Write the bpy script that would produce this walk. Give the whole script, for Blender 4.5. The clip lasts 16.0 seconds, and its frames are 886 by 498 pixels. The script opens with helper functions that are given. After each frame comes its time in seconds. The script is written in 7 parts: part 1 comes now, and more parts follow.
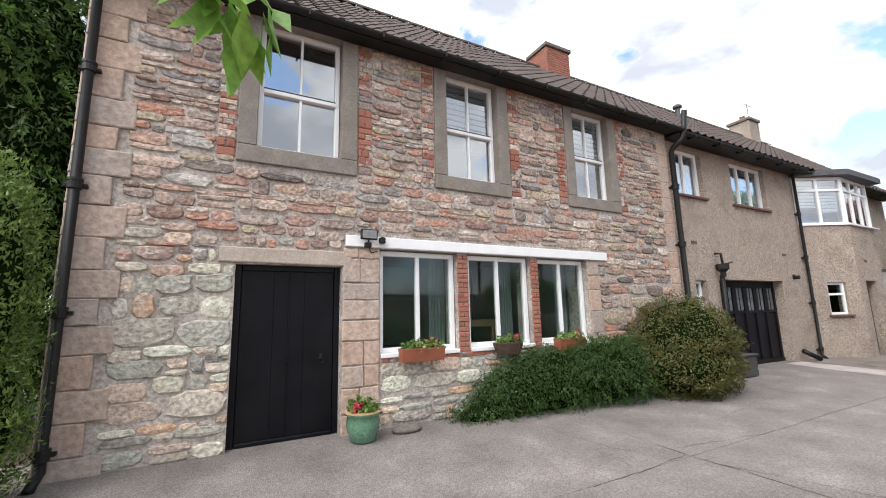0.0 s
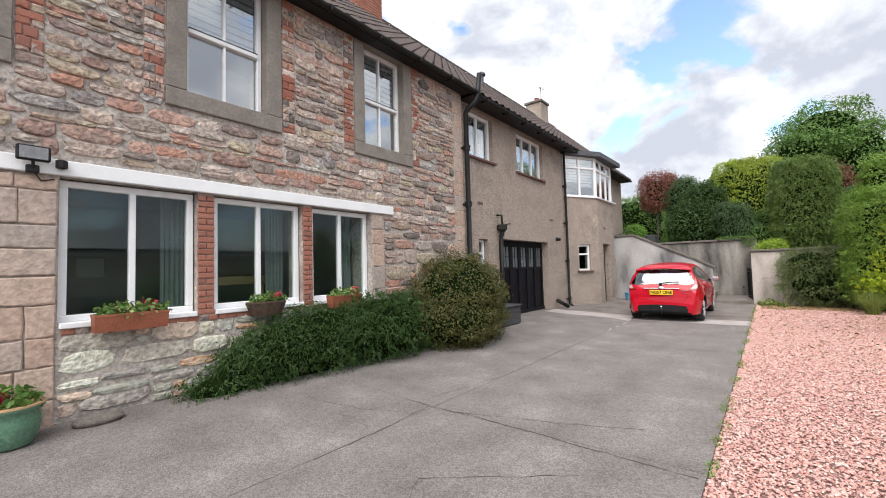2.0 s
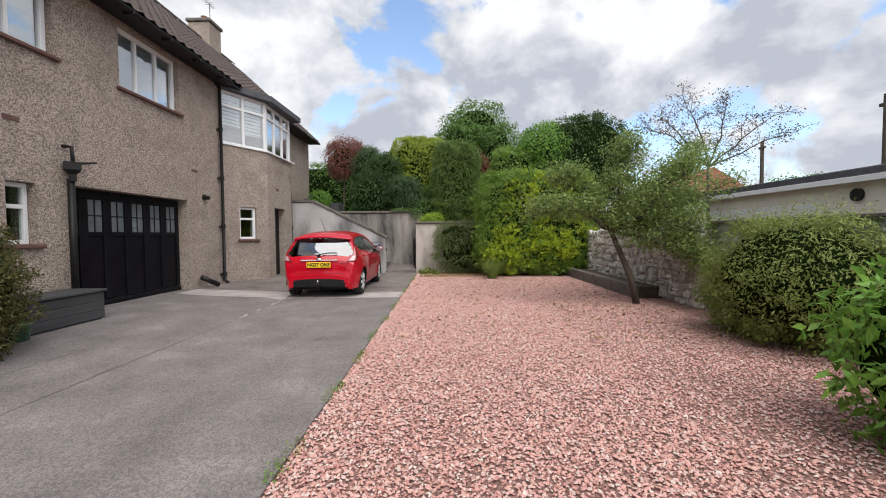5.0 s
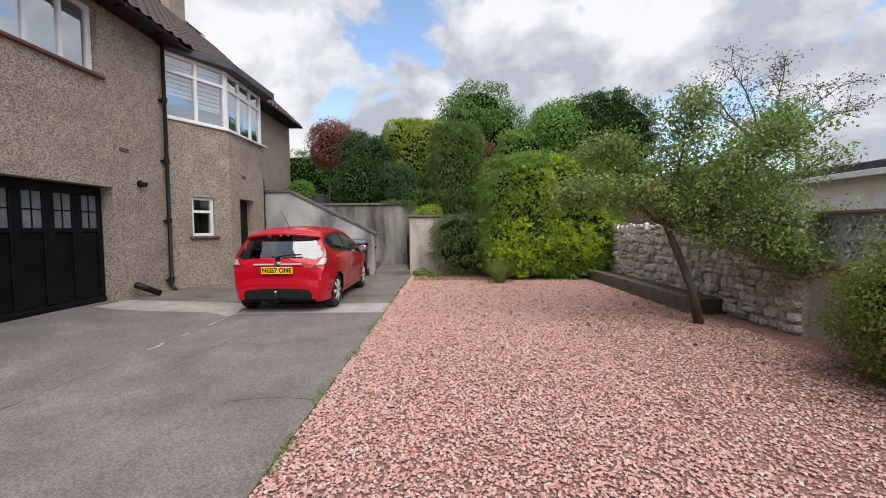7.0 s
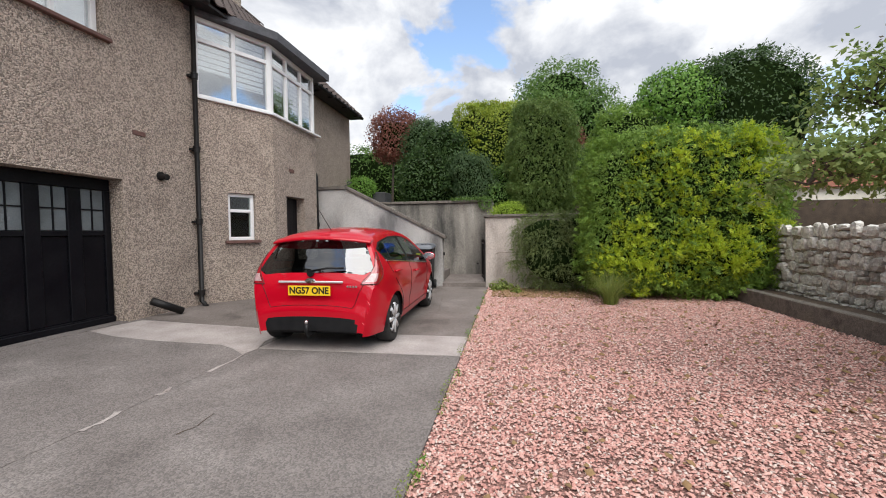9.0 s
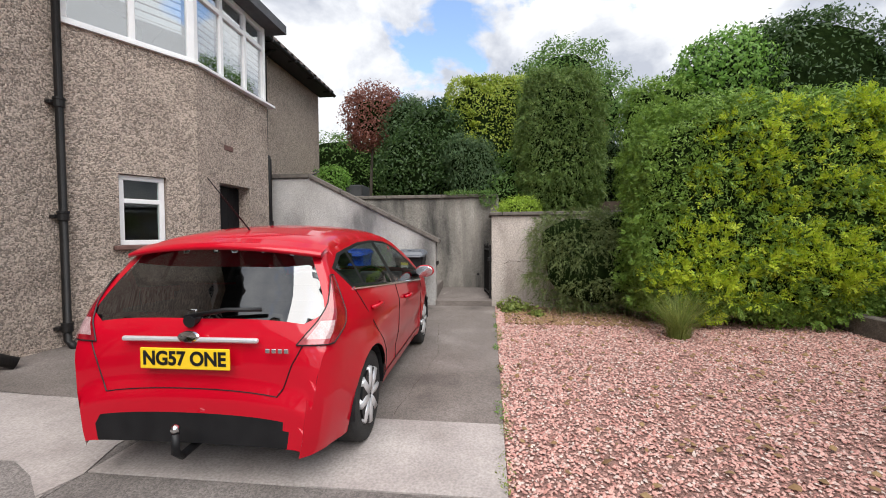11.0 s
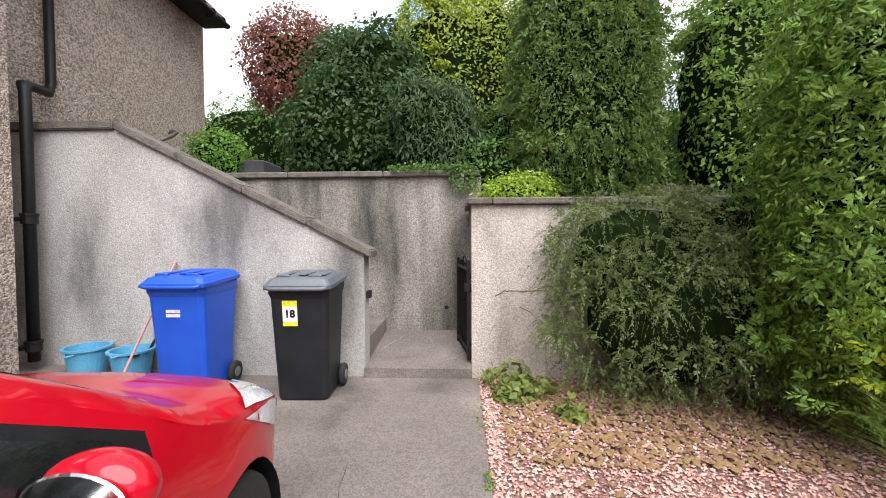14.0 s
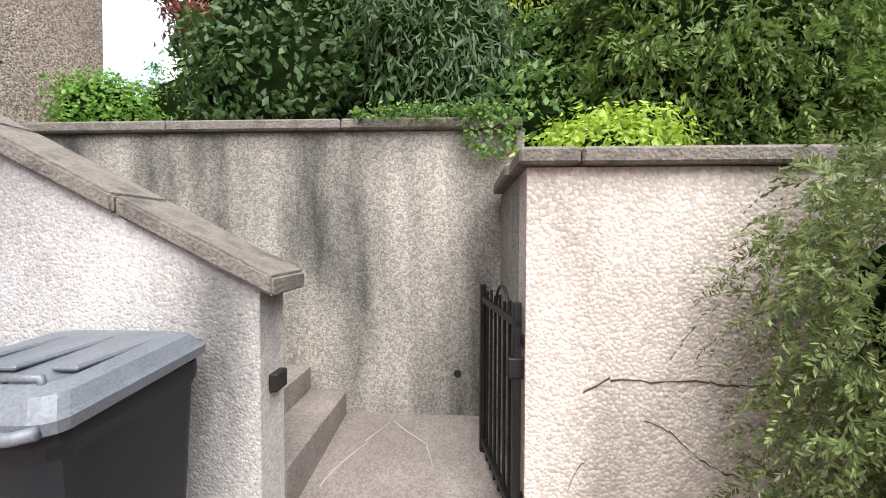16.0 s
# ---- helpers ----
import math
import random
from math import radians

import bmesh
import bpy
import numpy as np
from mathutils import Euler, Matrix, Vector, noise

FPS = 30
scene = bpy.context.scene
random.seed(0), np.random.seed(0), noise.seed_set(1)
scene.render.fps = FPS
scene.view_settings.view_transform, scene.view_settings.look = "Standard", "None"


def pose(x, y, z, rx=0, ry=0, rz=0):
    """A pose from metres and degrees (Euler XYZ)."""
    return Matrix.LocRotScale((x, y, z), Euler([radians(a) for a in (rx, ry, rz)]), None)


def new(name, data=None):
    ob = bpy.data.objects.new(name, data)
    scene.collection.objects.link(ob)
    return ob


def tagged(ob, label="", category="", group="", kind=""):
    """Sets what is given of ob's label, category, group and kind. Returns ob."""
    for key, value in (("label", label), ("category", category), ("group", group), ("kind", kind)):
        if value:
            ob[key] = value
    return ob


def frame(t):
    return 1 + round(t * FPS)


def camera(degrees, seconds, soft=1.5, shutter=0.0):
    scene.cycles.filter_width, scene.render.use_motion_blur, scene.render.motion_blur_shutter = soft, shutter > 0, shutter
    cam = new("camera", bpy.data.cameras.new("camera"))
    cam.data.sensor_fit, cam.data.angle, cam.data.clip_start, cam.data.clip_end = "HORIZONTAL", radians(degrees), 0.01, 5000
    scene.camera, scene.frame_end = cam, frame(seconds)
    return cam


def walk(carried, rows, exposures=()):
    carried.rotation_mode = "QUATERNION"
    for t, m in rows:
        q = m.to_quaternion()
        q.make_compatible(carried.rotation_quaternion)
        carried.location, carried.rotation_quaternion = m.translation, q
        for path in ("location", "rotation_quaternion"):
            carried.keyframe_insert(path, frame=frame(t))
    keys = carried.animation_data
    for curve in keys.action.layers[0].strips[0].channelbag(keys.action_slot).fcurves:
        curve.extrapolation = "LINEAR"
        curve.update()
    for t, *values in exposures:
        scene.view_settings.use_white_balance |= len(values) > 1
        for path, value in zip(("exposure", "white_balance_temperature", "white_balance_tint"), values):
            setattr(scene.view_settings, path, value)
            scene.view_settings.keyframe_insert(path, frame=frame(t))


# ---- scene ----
cam = camera(94.7, 16.0, soft=1.0)
METRES, EYE, TILT, LEAN, TURN = 17.2, 1.56, 0.0, 0.0, -28.2
ROWS = [
    (0.0, 0.0012, 0.0009, -0.0004, 0.22, 9.12, 1.36),
    (0.5, 0.0063, 0.0120, -0.0021, -2.99, 8.14, 1.52),
    (1.0, 0.0183, 0.0177, -0.0031, -8.07, 6.35, 1.68),
    (1.5, 0.0376, 0.0232, -0.0038, -14.93, 4.43, 1.72),
    (2.0, 0.0579, 0.0304, -0.0053, -23.19, 2.84, 1.61),
    (2.5, 0.0822, 0.0366, -0.0064, -32.77, 1.64, 1.36),
    (3.0, 0.1074, 0.0432, -0.0070, -41.68, 0.80, 1.14),
    (3.5, 0.1306, 0.0515, -0.0073, -49.72, -0.05, 0.93),
    (4.0, 0.1560, 0.0561, -0.0090, -56.31, -0.95, 0.70),
    (4.5, 0.1825, 0.0623, -0.0106, -61.23, -1.79, 0.51),
    (7.0, 0.3161, 0.1264, -0.0097, -61.49, -2.79, 0.57),
    (7.5, 0.3436, 0.1427, -0.0106, -58.08, -2.66, 0.64),
    (8.0, 0.3712, 0.1645, -0.0101, -55.16, -2.55, 0.70),
    (8.5, 0.3967, 0.1884, -0.0098, -53.27, -2.44, 0.66),
    (9.0, 0.4219, 0.2155, -0.0098, -52.44, -2.31, 0.62),
    (11.5, 0.5564, 0.3336, -0.0087, -56.35, -1.97, 0.27),
    (12.0, 0.5915, 0.3487, -0.0078, -57.32, -1.93, 0.28),
    (12.5, 0.6247, 0.3667, -0.0076, -58.06, -1.80, 0.22),
    (13.0, 0.6587, 0.3853, -0.0079, -58.68, -1.72, 0.20),
    (13.5, 0.6889, 0.4061, -0.0072, -59.09, -1.71, 0.18),
    (14.0, 0.7204, 0.4243, -0.0067, -59.39, -1.80, 0.24),
    (14.5, 0.7510, 0.4448, -0.0062, -59.59, -1.67, 0.20),
    (15.0, 0.7816, 0.4620, -0.0065, -59.57, -1.56, 0.09),
    (15.5, 0.8132, 0.4814, -0.0061, -59.45, -1.47, -0.05),
    (16.0, 0.8442, 0.5003, -0.0055, -58.94, -1.51, -0.15),
]
walk(cam, [(t, pose(0, 0, EYE, TILT, LEAN, TURN) @ pose(METRES * x, METRES * y, METRES * z, 90 + pitch, roll, yaw)) for t, x, y, z, yaw, pitch, roll in ROWS],
     [(0, 0.68), (2, 0.5), (4, 0.22), (7, 0.05), (9, 0.2), (12, 0.42), (13.5, 0.7), (15, 1.15), (16, 1.35)])

# ---- light ----
SUN_EL, SUN_AZ = 54.0, 250.0
world = bpy.data.worlds.new("sky")
scene.world = world
world.use_nodes = True
wn, wl = world.node_tree.nodes, world.node_tree.links
wn.clear()
w_out, w_bg = wn.new("ShaderNodeOutputWorld"), wn.new("ShaderNodeBackground")
w_sky = wn.new("ShaderNodeTexSky")
w_sky.sky_type, w_sky.sun_disc = "NISHITA", False
w_sky.sun_elevation, w_sky.sun_rotation = radians(SUN_EL), radians(SUN_AZ)
w_tc, w_map = wn.new("ShaderNodeTexCoord"), wn.new("ShaderNodeMapping")
w_map.inputs["Scale"].default_value = (1.0, 1.0, 1.45)
w_map.inputs["Location"].default_value = (0.35, 0.1, 0.2)
w_n1, w_n2 = wn.new("ShaderNodeTexNoise"), wn.new("ShaderNodeTexNoise")
for n_, sc_, de_, di_ in ((w_n1, 4.6, 10, 0.25), (w_n2, 4.2, 9, 0.2)):
    n_.inputs["Scale"].default_value, n_.inputs["Detail"].default_value, n_.inputs["Distortion"].default_value = sc_, de_, di_
    n_.inputs["Roughness"].default_value = 0.55
    wl.new(w_map.outputs[0], n_.inputs["Vector"])
wl.new(w_tc.outputs["Generated"], w_map.inputs["Vector"])
w_cov, w_shade = wn.new("ShaderNodeValToRGB"), wn.new("ShaderNodeValToRGB")
w_cov.color_ramp.elements[0].position, w_cov.color_ramp.elements[1].position = 0.385, 0.455
w_shade.color_ramp.elements[0].position, w_shade.color_ramp.elements[1].position = 0.40, 0.57
w_shade.color_ramp.elements[0].color, w_shade.color_ramp.elements[1].color = (3.9, 4.15, 4.75, 1), (7.3, 7.4, 7.6, 1)
wl.new(w_n1.outputs[0], w_cov.inputs[0]), wl.new(w_n2.outputs[0], w_shade.inputs[0])
w_mix = wn.new("ShaderNodeMix")
w_mix.data_type = "RGBA"
w_gain = wn.new("ShaderNodeVectorMath")
w_gain.operation = "SCALE"
w_gain.inputs["Scale"].default_value = 2.0
wl.new(w_sky.outputs[0], w_gain.inputs[0])
wl.new(w_cov.outputs[0], w_mix.inputs["Factor"]), wl.new(w_gain.outputs[0], w_mix.inputs["A"]), wl.new(w_shade.outputs[0], w_mix.inputs["B"])
w_bg.inputs["Strength"].default_value = 0.125
wl.new(w_mix.outputs["Result"], w_bg.inputs["Color"]), wl.new(w_bg.outputs[0], w_out.inputs["Surface"])
sun = new("sun", bpy.data.lights.new("sun", "SUN"))
sun.data.energy, sun.data.angle, sun.data.color = 3.4, radians(60), (1.0, 0.97, 0.94)
sun.matrix_world = pose(0, 0, 20, 90 - SUN_EL, 0, 180 - SUN_AZ)


# ---- materials ----
def M(name, cols, scale=6.0, fine=70.0, rough=0.8, bump=0.25, metal=0.0, rand="", amount=0.25, coat=0.0, stretch=(1, 1, 1), spec=0.5, dist=0.01, pebble=0.0, spread=0.2, mixn=0.22, sharp=0.25):
    m = bpy.data.materials.new(name)
    m.use_nodes = True
    nt = m.node_tree
    nd, lk = nt.nodes, nt.links
    b = nd["Principled BSDF"]
    tc, mp = nd.new("ShaderNodeTexCoord"), nd.new("ShaderNodeMapping")
    mp.inputs["Scale"].default_value = stretch
    lk.new(tc.outputs["Object"], mp.inputs["Vector"])
    n1, n2 = nd.new("ShaderNodeTexNoise"), nd.new("ShaderNodeTexNoise")
    n1.inputs["Scale"].default_value, n1.inputs["Detail"].default_value = scale, 6
    n2.inputs["Scale"].default_value, n2.inputs["Detail"].default_value = fine, 4
    vec = mp.outputs[0]
    if rand:
        info = nd.new("ShaderNodeObjectInfo" if rand == "object" else "ShaderNodeNewGeometry")
        rnd = info.outputs["Random"] if rand == "object" else info.outputs["Random Per Island"]
        mul = nd.new("ShaderNodeMath")
        mul.operation = "MULTIPLY"
        mul.inputs[1].default_value = 37.0
        lk.new(rnd, mul.inputs[0])
        add = nd.new("ShaderNodeVectorMath")
        lk.new(vec, add.inputs[0]), lk.new(mul.outputs[0], add.inputs[1])
        vec = add.outputs[0]
    plain = vec if stretch == (1, 1, 1) or rand or not pebble else tc.outputs["Object"]
    lk.new(vec, n1.inputs["Vector"]), lk.new(plain, n2.inputs["Vector"])
    ramp = nd.new("ShaderNodeValToRGB")
    el = ramp.color_ramp.elements
    while len(el) < len(cols):
        el.new(0.5)
    lo, hi = (0.02, 0.98) if rand else (0.5 - spread, 0.5 + spread)
    for i, c in enumerate(cols):
        el[i].position = lo + (hi - lo) * i / max(1, len(cols) - 1)
        el[i].color = (*c, 1)
    fac = n1.outputs[0]
    if rand:
        mx = nd.new("ShaderNodeMix")
        mx.inputs["Factor"].default_value = mixn
        lk.new(rnd, mx.inputs["A"]), lk.new(n1.outputs[0], mx.inputs["B"])
        fac = mx.outputs["Result"]
    lk.new(fac, ramp.inputs[0])
    mr = nd.new("ShaderNodeMapRange")
    mr.inputs["From Min"].default_value, mr.inputs["From Max"].default_value = 0.5 - sharp, 0.5 + sharp
    mr.inputs["To Min"].default_value, mr.inputs["To Max"].default_value = 1 - amount, 1 + amount
    src = n2.outputs[0]
    if pebble:
        vo = nd.new("ShaderNodeTexVoronoi")
        vo.inputs["Scale"].default_value = pebble
        lk.new(plain, vo.inputs["Vector"])
        sep = nd.new("ShaderNodeSeparateColor")
        lk.new(vo.outputs["Color"], sep.inputs[0])
        av = nd.new("ShaderNodeMix")
        av.inputs["Factor"].default_value = 0.55
        lk.new(n2.outputs[0], av.inputs["A"]), lk.new(sep.outputs[0], av.inputs["B"])
        src = av.outputs["Result"]
    lk.new(src, mr.inputs[0])
    vm = nd.new("ShaderNodeVectorMath")
    vm.operation = "SCALE"
    lk.new(ramp.outputs[0], vm.inputs[0]), lk.new(mr.outputs[0], vm.inputs["Scale"])
    lk.new(vm.outputs[0], b.inputs["Base Color"])
    b.inputs["Metallic"].default_value, b.inputs["Specular IOR Level"].default_value = metal, spec
    b.inputs["Coat Weight"].default_value = coat
    b.inputs["Coat Roughness"].default_value = 0.04
    rr = nd.new("ShaderNodeMapRange")
    rr.inputs["To Min"].default_value, rr.inputs["To Max"].default_value = max(0.02, rough - 0.08), min(1, rough + 0.08)
    lk.new(n1.outputs[0], rr.inputs[0]), lk.new(rr.outputs[0], b.inputs["Roughness"])
    if bump:
        bp = nd.new("ShaderNodeBump")
        bp.inputs["Strength"].default_value, bp.inputs["Distance"].default_value = bump, dist
        if pebble:
            inv = nd.new("ShaderNodeMath")
            inv.operation = "SUBTRACT"
            lk.new(n2.outputs[0], inv.inputs[0]), lk.new(vo.outputs["Distance"], inv.inputs[1])
            lk.new(inv.outputs[0], bp.inputs["Height"])
        else:
            lk.new(n2.outputs[0], bp.inputs["Height"])
        lk.new(bp.outputs[0], b.inputs["Normal"])
    return m


def glass_mat(name, tint, clear, base=0.06, rough=0.02, power=3.5):
    """Clear or tinted glass: it lets light straight through and mirrors more the flatter one looks at it."""
    m = bpy.data.materials.new(name)
    m.use_nodes = True
    nd, lk = m.node_tree.nodes, m.node_tree.links
    nd.clear()
    out, mix, gl, tr, lw, pw, mp = (nd.new("ShaderNode" + k) for k in ("OutputMaterial", "MixShader", "BsdfGlossy", "BsdfTransparent", "LayerWeight", "Math", "MapRange"))
    tr.inputs[0].default_value = (*[c * clear for c in tint], 1)
    gl.inputs["Roughness"].default_value = rough
    lw.inputs[0].default_value = 0.5
    pw.operation, pw.inputs[1].default_value = "POWER", power
    mp.inputs["To Min"].default_value, mp.inputs["To Max"].default_value = base, 0.9
    lk.new(lw.outputs["Facing"], pw.inputs[0]), lk.new(pw.outputs[0], mp.inputs[0]), lk.new(mp.outputs[0], mix.inputs[0])
    lk.new(tr.outputs[0], mix.inputs[1]), lk.new(gl.outputs[0], mix.inputs[2]), lk.new(mix.outputs[0], out.inputs[0])
    return m


STONES = [(0.050, 0.046, 0.050), (0.288, 0.238, 0.201), (0.432, 0.345, 0.288), (0.187, 0.144, 0.129), (0.518, 0.389, 0.317), (0.360, 0.317, 0.273), (0.464, 0.293, 0.232), (0.417, 0.360, 0.259), (0.273, 0.173, 0.144), (0.576, 0.489, 0.417), (0.345, 0.259, 0.216), (0.439, 0.232, 0.165), (0.231, 0.209, 0.201), (0.620, 0.576, 0.504)]
STONES_LOW = [(0.079, 0.079, 0.082), (0.448, 0.408, 0.342), (0.342, 0.342, 0.289), (0.606, 0.527, 0.435), (0.264, 0.251, 0.238), (0.527, 0.487, 0.382), (0.620, 0.619, 0.514), (0.448, 0.289, 0.224), (0.395, 0.395, 0.342), (0.620, 0.474, 0.369), (0.316, 0.264, 0.238), (0.580, 0.553, 0.474), (0.527, 0.316, 0.185), (0.474, 0.435, 0.395)]
m_stone = M("rubble_stone", STONES, 9, 22, 0.9, 1.0, rand="object", amount=0.32, dist=0.03, mixn=0.10, sharp=0.15)
m_stone_low = M("pale_rubble_stone", STONES_LOW, 9, 22, 0.9, 1.0, rand="object", amount=0.28, dist=0.03, mixn=0.10, sharp=0.15)
m_stone_rest = M("rubble_stone_joined", STONES, 9, 22, 0.9, 1.0, rand="island", amount=0.32, dist=0.03, mixn=0.10, sharp=0.15)
m_mortar = M("lime_mortar", [(0.27, 0.23, 0.205), (0.38, 0.335, 0.295), (0.48, 0.435, 0.39)], 3, 26, 0.95, 1.0, amount=0.3, sharp=0.16, dist=0.015)
m_dressed = M("dressed_sandstone", [(0.40, 0.275, 0.21), (0.46, 0.345, 0.275), (0.36, 0.30, 0.26), (0.49, 0.315, 0.225)], 3, 20, 0.9, 0.7, rand="object", amount=0.3, dist=0.02)
m_dressed_lintel = M("pale_lintel_stone", [(0.36, 0.30, 0.25), (0.44, 0.37, 0.31)], 4, 50, 0.9, 0.5, amount=0.2)
m_surround = M("grey_cement_surround", [(0.18, 0.155, 0.133), (0.25, 0.22, 0.19)], 5, 30, 0.9, 0.4, amount=0.18)
m_stone_white = M("pale_garden_rubble", [(0.20, 0.19, 0.175), (0.46, 0.44, 0.40), (0.62, 0.60, 0.55), (0.36, 0.34, 0.31), (0.56, 0.52, 0.46)], 9, 22, 0.9, 1.0, rand="object", amount=0.3, dist=0.03)
m_brick = M("red_brick", [(0.25, 0.09, 0.06), (0.34, 0.14, 0.095), (0.22, 0.10, 0.075)], 12, 90, 0.9, 0.5, rand="object", amount=0.3)
m_brick_rest = M("red_brick_joined", [(0.25, 0.09, 0.06), (0.34, 0.14, 0.095), (0.22, 0.10, 0.075)], 12, 90, 0.9, 0.5, rand="island", amount=0.3)
m_harl = M("pebbledash_harling", [(0.295, 0.238, 0.196), (0.385, 0.315, 0.26), (0.34, 0.277, 0.229)], 1.3, 45, 0.95, 1.0, amount=0.46, sharp=0.18, pebble=62, dist=0.014)
m_render = M("weathered_wall_render", [(0.15, 0.143, 0.136), (0.33, 0.313, 0.295), (0.43, 0.41, 0.388), (0.48, 0.46, 0.436)], 1.5, 30, 0.95, 0.7, amount=0.17, pebble=80, dist=0.005, stretch=(1, 1, 0.45))
m_render_cream = M("cream_roughcast", [(0.30, 0.258, 0.225), (0.45, 0.395, 0.35), (0.54, 0.48, 0.43)], 2.2, 30, 0.95, 0.8, amount=0.2, pebble=65, dist=0.006, stretch=(1, 1, 0.6))
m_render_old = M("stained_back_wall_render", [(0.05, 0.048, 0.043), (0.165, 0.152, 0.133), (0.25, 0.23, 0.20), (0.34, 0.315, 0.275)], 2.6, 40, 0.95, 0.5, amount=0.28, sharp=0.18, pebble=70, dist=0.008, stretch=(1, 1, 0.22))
m_coping = M("stone_coping", [(0.075, 0.065, 0.056), (0.16, 0.14, 0.12), (0.11, 0.096, 0.083)], 6, 60, 0.95, 0.8, amount=0.3, dist=0.015)
m_concrete = M("worn_concrete", [(0.132, 0.115, 0.106), (0.162, 0.142, 0.131), (0.18, 0.159, 0.147), (0.222, 0.198, 0.184)], 1.7, 20, 0.88, 0.7, amount=0.26, sharp=0.18, pebble=95, dist=0.005, spread=0.2)
m_apron = M("new_concrete", [(0.27, 0.235, 0.215), (0.35, 0.31, 0.29), (0.42, 0.375, 0.35)], 2.2, 60, 0.85, 0.4, amount=0.25)
m_path = M("swept_concrete_path", [(0.095, 0.079, 0.070), (0.15, 0.127, 0.112), (0.175, 0.149, 0.133), (0.225, 0.195, 0.176)], 1.5, 20, 0.9, 0.6, amount=0.2, sharp=0.18, pebble=95, dist=0.005, spread=0.2)
GRAV = [(0.24, 0.108, 0.096), (0.45, 0.212, 0.176), (0.56, 0.302, 0.254), (0.60, 0.362, 0.308), (0.50, 0.255, 0.214), (0.60, 0.50, 0.44), (0.37, 0.198, 0.172)]
m_gravel_bed = M("gravel_bed", [(0.27, 0.145, 0.12), (0.40, 0.23, 0.19)], 3, 120, 0.95, 1.0, amount=0.4, pebble=60, dist=0.02)
m_gravel = M("pink_gravel", GRAV, 20, 120, 0.9, 0.3, rand="island", amount=0.25)
m_soil = M("soil", [(0.05, 0.035, 0.025), (0.09, 0.065, 0.045)], 5, 60, 0.95, 0.8)
m_black = M("black_gloss_paint", [(0.004, 0.004, 0.006), (0.008, 0.008, 0.010)], 3, 40, 0.38, 0.15, amount=0.3, spec=0.15)
m_iron = M("black_cast_iron", [(0.006, 0.006, 0.006), (0.015, 0.013, 0.012)], 8, 60, 0.5, 0.3, spec=0.3)
m_white = M("white_paint", [(0.74, 0.74, 0.74), (0.82, 0.82, 0.81)], 5, 60, 0.4, 0.1, amount=0.04)
m_tile = M("brown_roof_tile", [(0.045, 0.034, 0.03), (0.08, 0.058, 0.05), (0.06, 0.045, 0.042)], 10, 70, 0.9, 0.5, rand="object", amount=0.3)
m_tile_rest = M("brown_roof_tile_joined", [(0.045, 0.034, 0.03), (0.08, 0.058, 0.05), (0.06, 0.045, 0.042)], 10, 70, 0.9, 0.5, rand="island", amount=0.3)
m_lead = M("lead_flashing", [(0.05, 0.05, 0.055), (0.09, 0.09, 0.10)], 6, 50, 0.6, 0.3)
m_sill = M("red_tile_sill", [(0.11, 0.055, 0.045), (0.16, 0.085, 0.07)], 8, 60, 0.8, 0.3)
m_glass = glass_mat("upper_window_glass", (0.92, 0.96, 0.98), 0.97, base=0.36, power=2.2)
m_glass_low = glass_mat("lower_window_glass", (0.85, 0.92, 0.90), 0.95, base=0.04)
m_room = M("room_plaster", [(0.33, 0.36, 0.35), (0.40, 0.43, 0.42)], 2, 40, 0.9, 0.05, amount=0.08)
m_room_floor = M("room_floor", [(0.10, 0.13, 0.09), (0.14, 0.17, 0.12)], 3, 40, 0.9, 0.1)
m_blind = M("blind_fabric", [(0.72, 0.74, 0.74), (0.79, 0.80, 0.80)], 4, 200, 0.9, 0.1, amount=0.05)
m_wood = M("pale_wood", [(0.42, 0.27, 0.14), (0.5, 0.34, 0.19)], 3, 50, 0.6, 0.1, stretch=(0.3, 4, 4))


# ---- building tools ----
def part(name, bm, material, parent=None, label="", smooth=False):
    me = bpy.data.meshes.new(name)
    bm.normal_update()
    bm.to_mesh(me)
    bm.free()
    for mt in (material if isinstance(material, (list, tuple)) else [material]):
        me.materials.append(mt)
    if smooth:
        me.polygons.foreach_set("use_smooth", [True] * len(me.polygons))
    ob = new(name, me)
    if parent:
        ob.parent = parent
    if label:
        ob["label"] = label
    return ob


def raw(name, verts, faces, material, parent=None, smooth=False):
    me = bpy.data.meshes.new(name)
    me.from_pydata(verts, [], faces)
    me.materials.append(material)
    if smooth:
        me.polygons.foreach_set("use_smooth", [True] * len(me.polygons))
    ob = new(name, me)
    if parent:
        ob.parent = parent
    return ob


def thing(name, label, category, m=None, group="", kind=""):
    ob = tagged(new(name), label, category, group, kind)
    if m is not None:
        ob.matrix_basis = m
    return ob


def box(x0, x1, y0, y1, z0, z1, bevel=0.0, bm=None, seg=1):
    own = bm is None
    bm = bm or bmesh.new()
    g = bmesh.ops.create_cube(bm, size=1)["verts"]
    for v in g:
        v.co = Vector(((x0 + x1) / 2 + v.co.x * (x1 - x0), (y0 + y1) / 2 + v.co.y * (y1 - y0), (z0 + z1) / 2 + v.co.z * (z1 - z0)))
    if bevel:
        es = {e for v in g for e in v.link_edges}
        bmesh.ops.bevel(bm, geom=list(es), offset=bevel, segments=seg, affect="EDGES")
    return bm


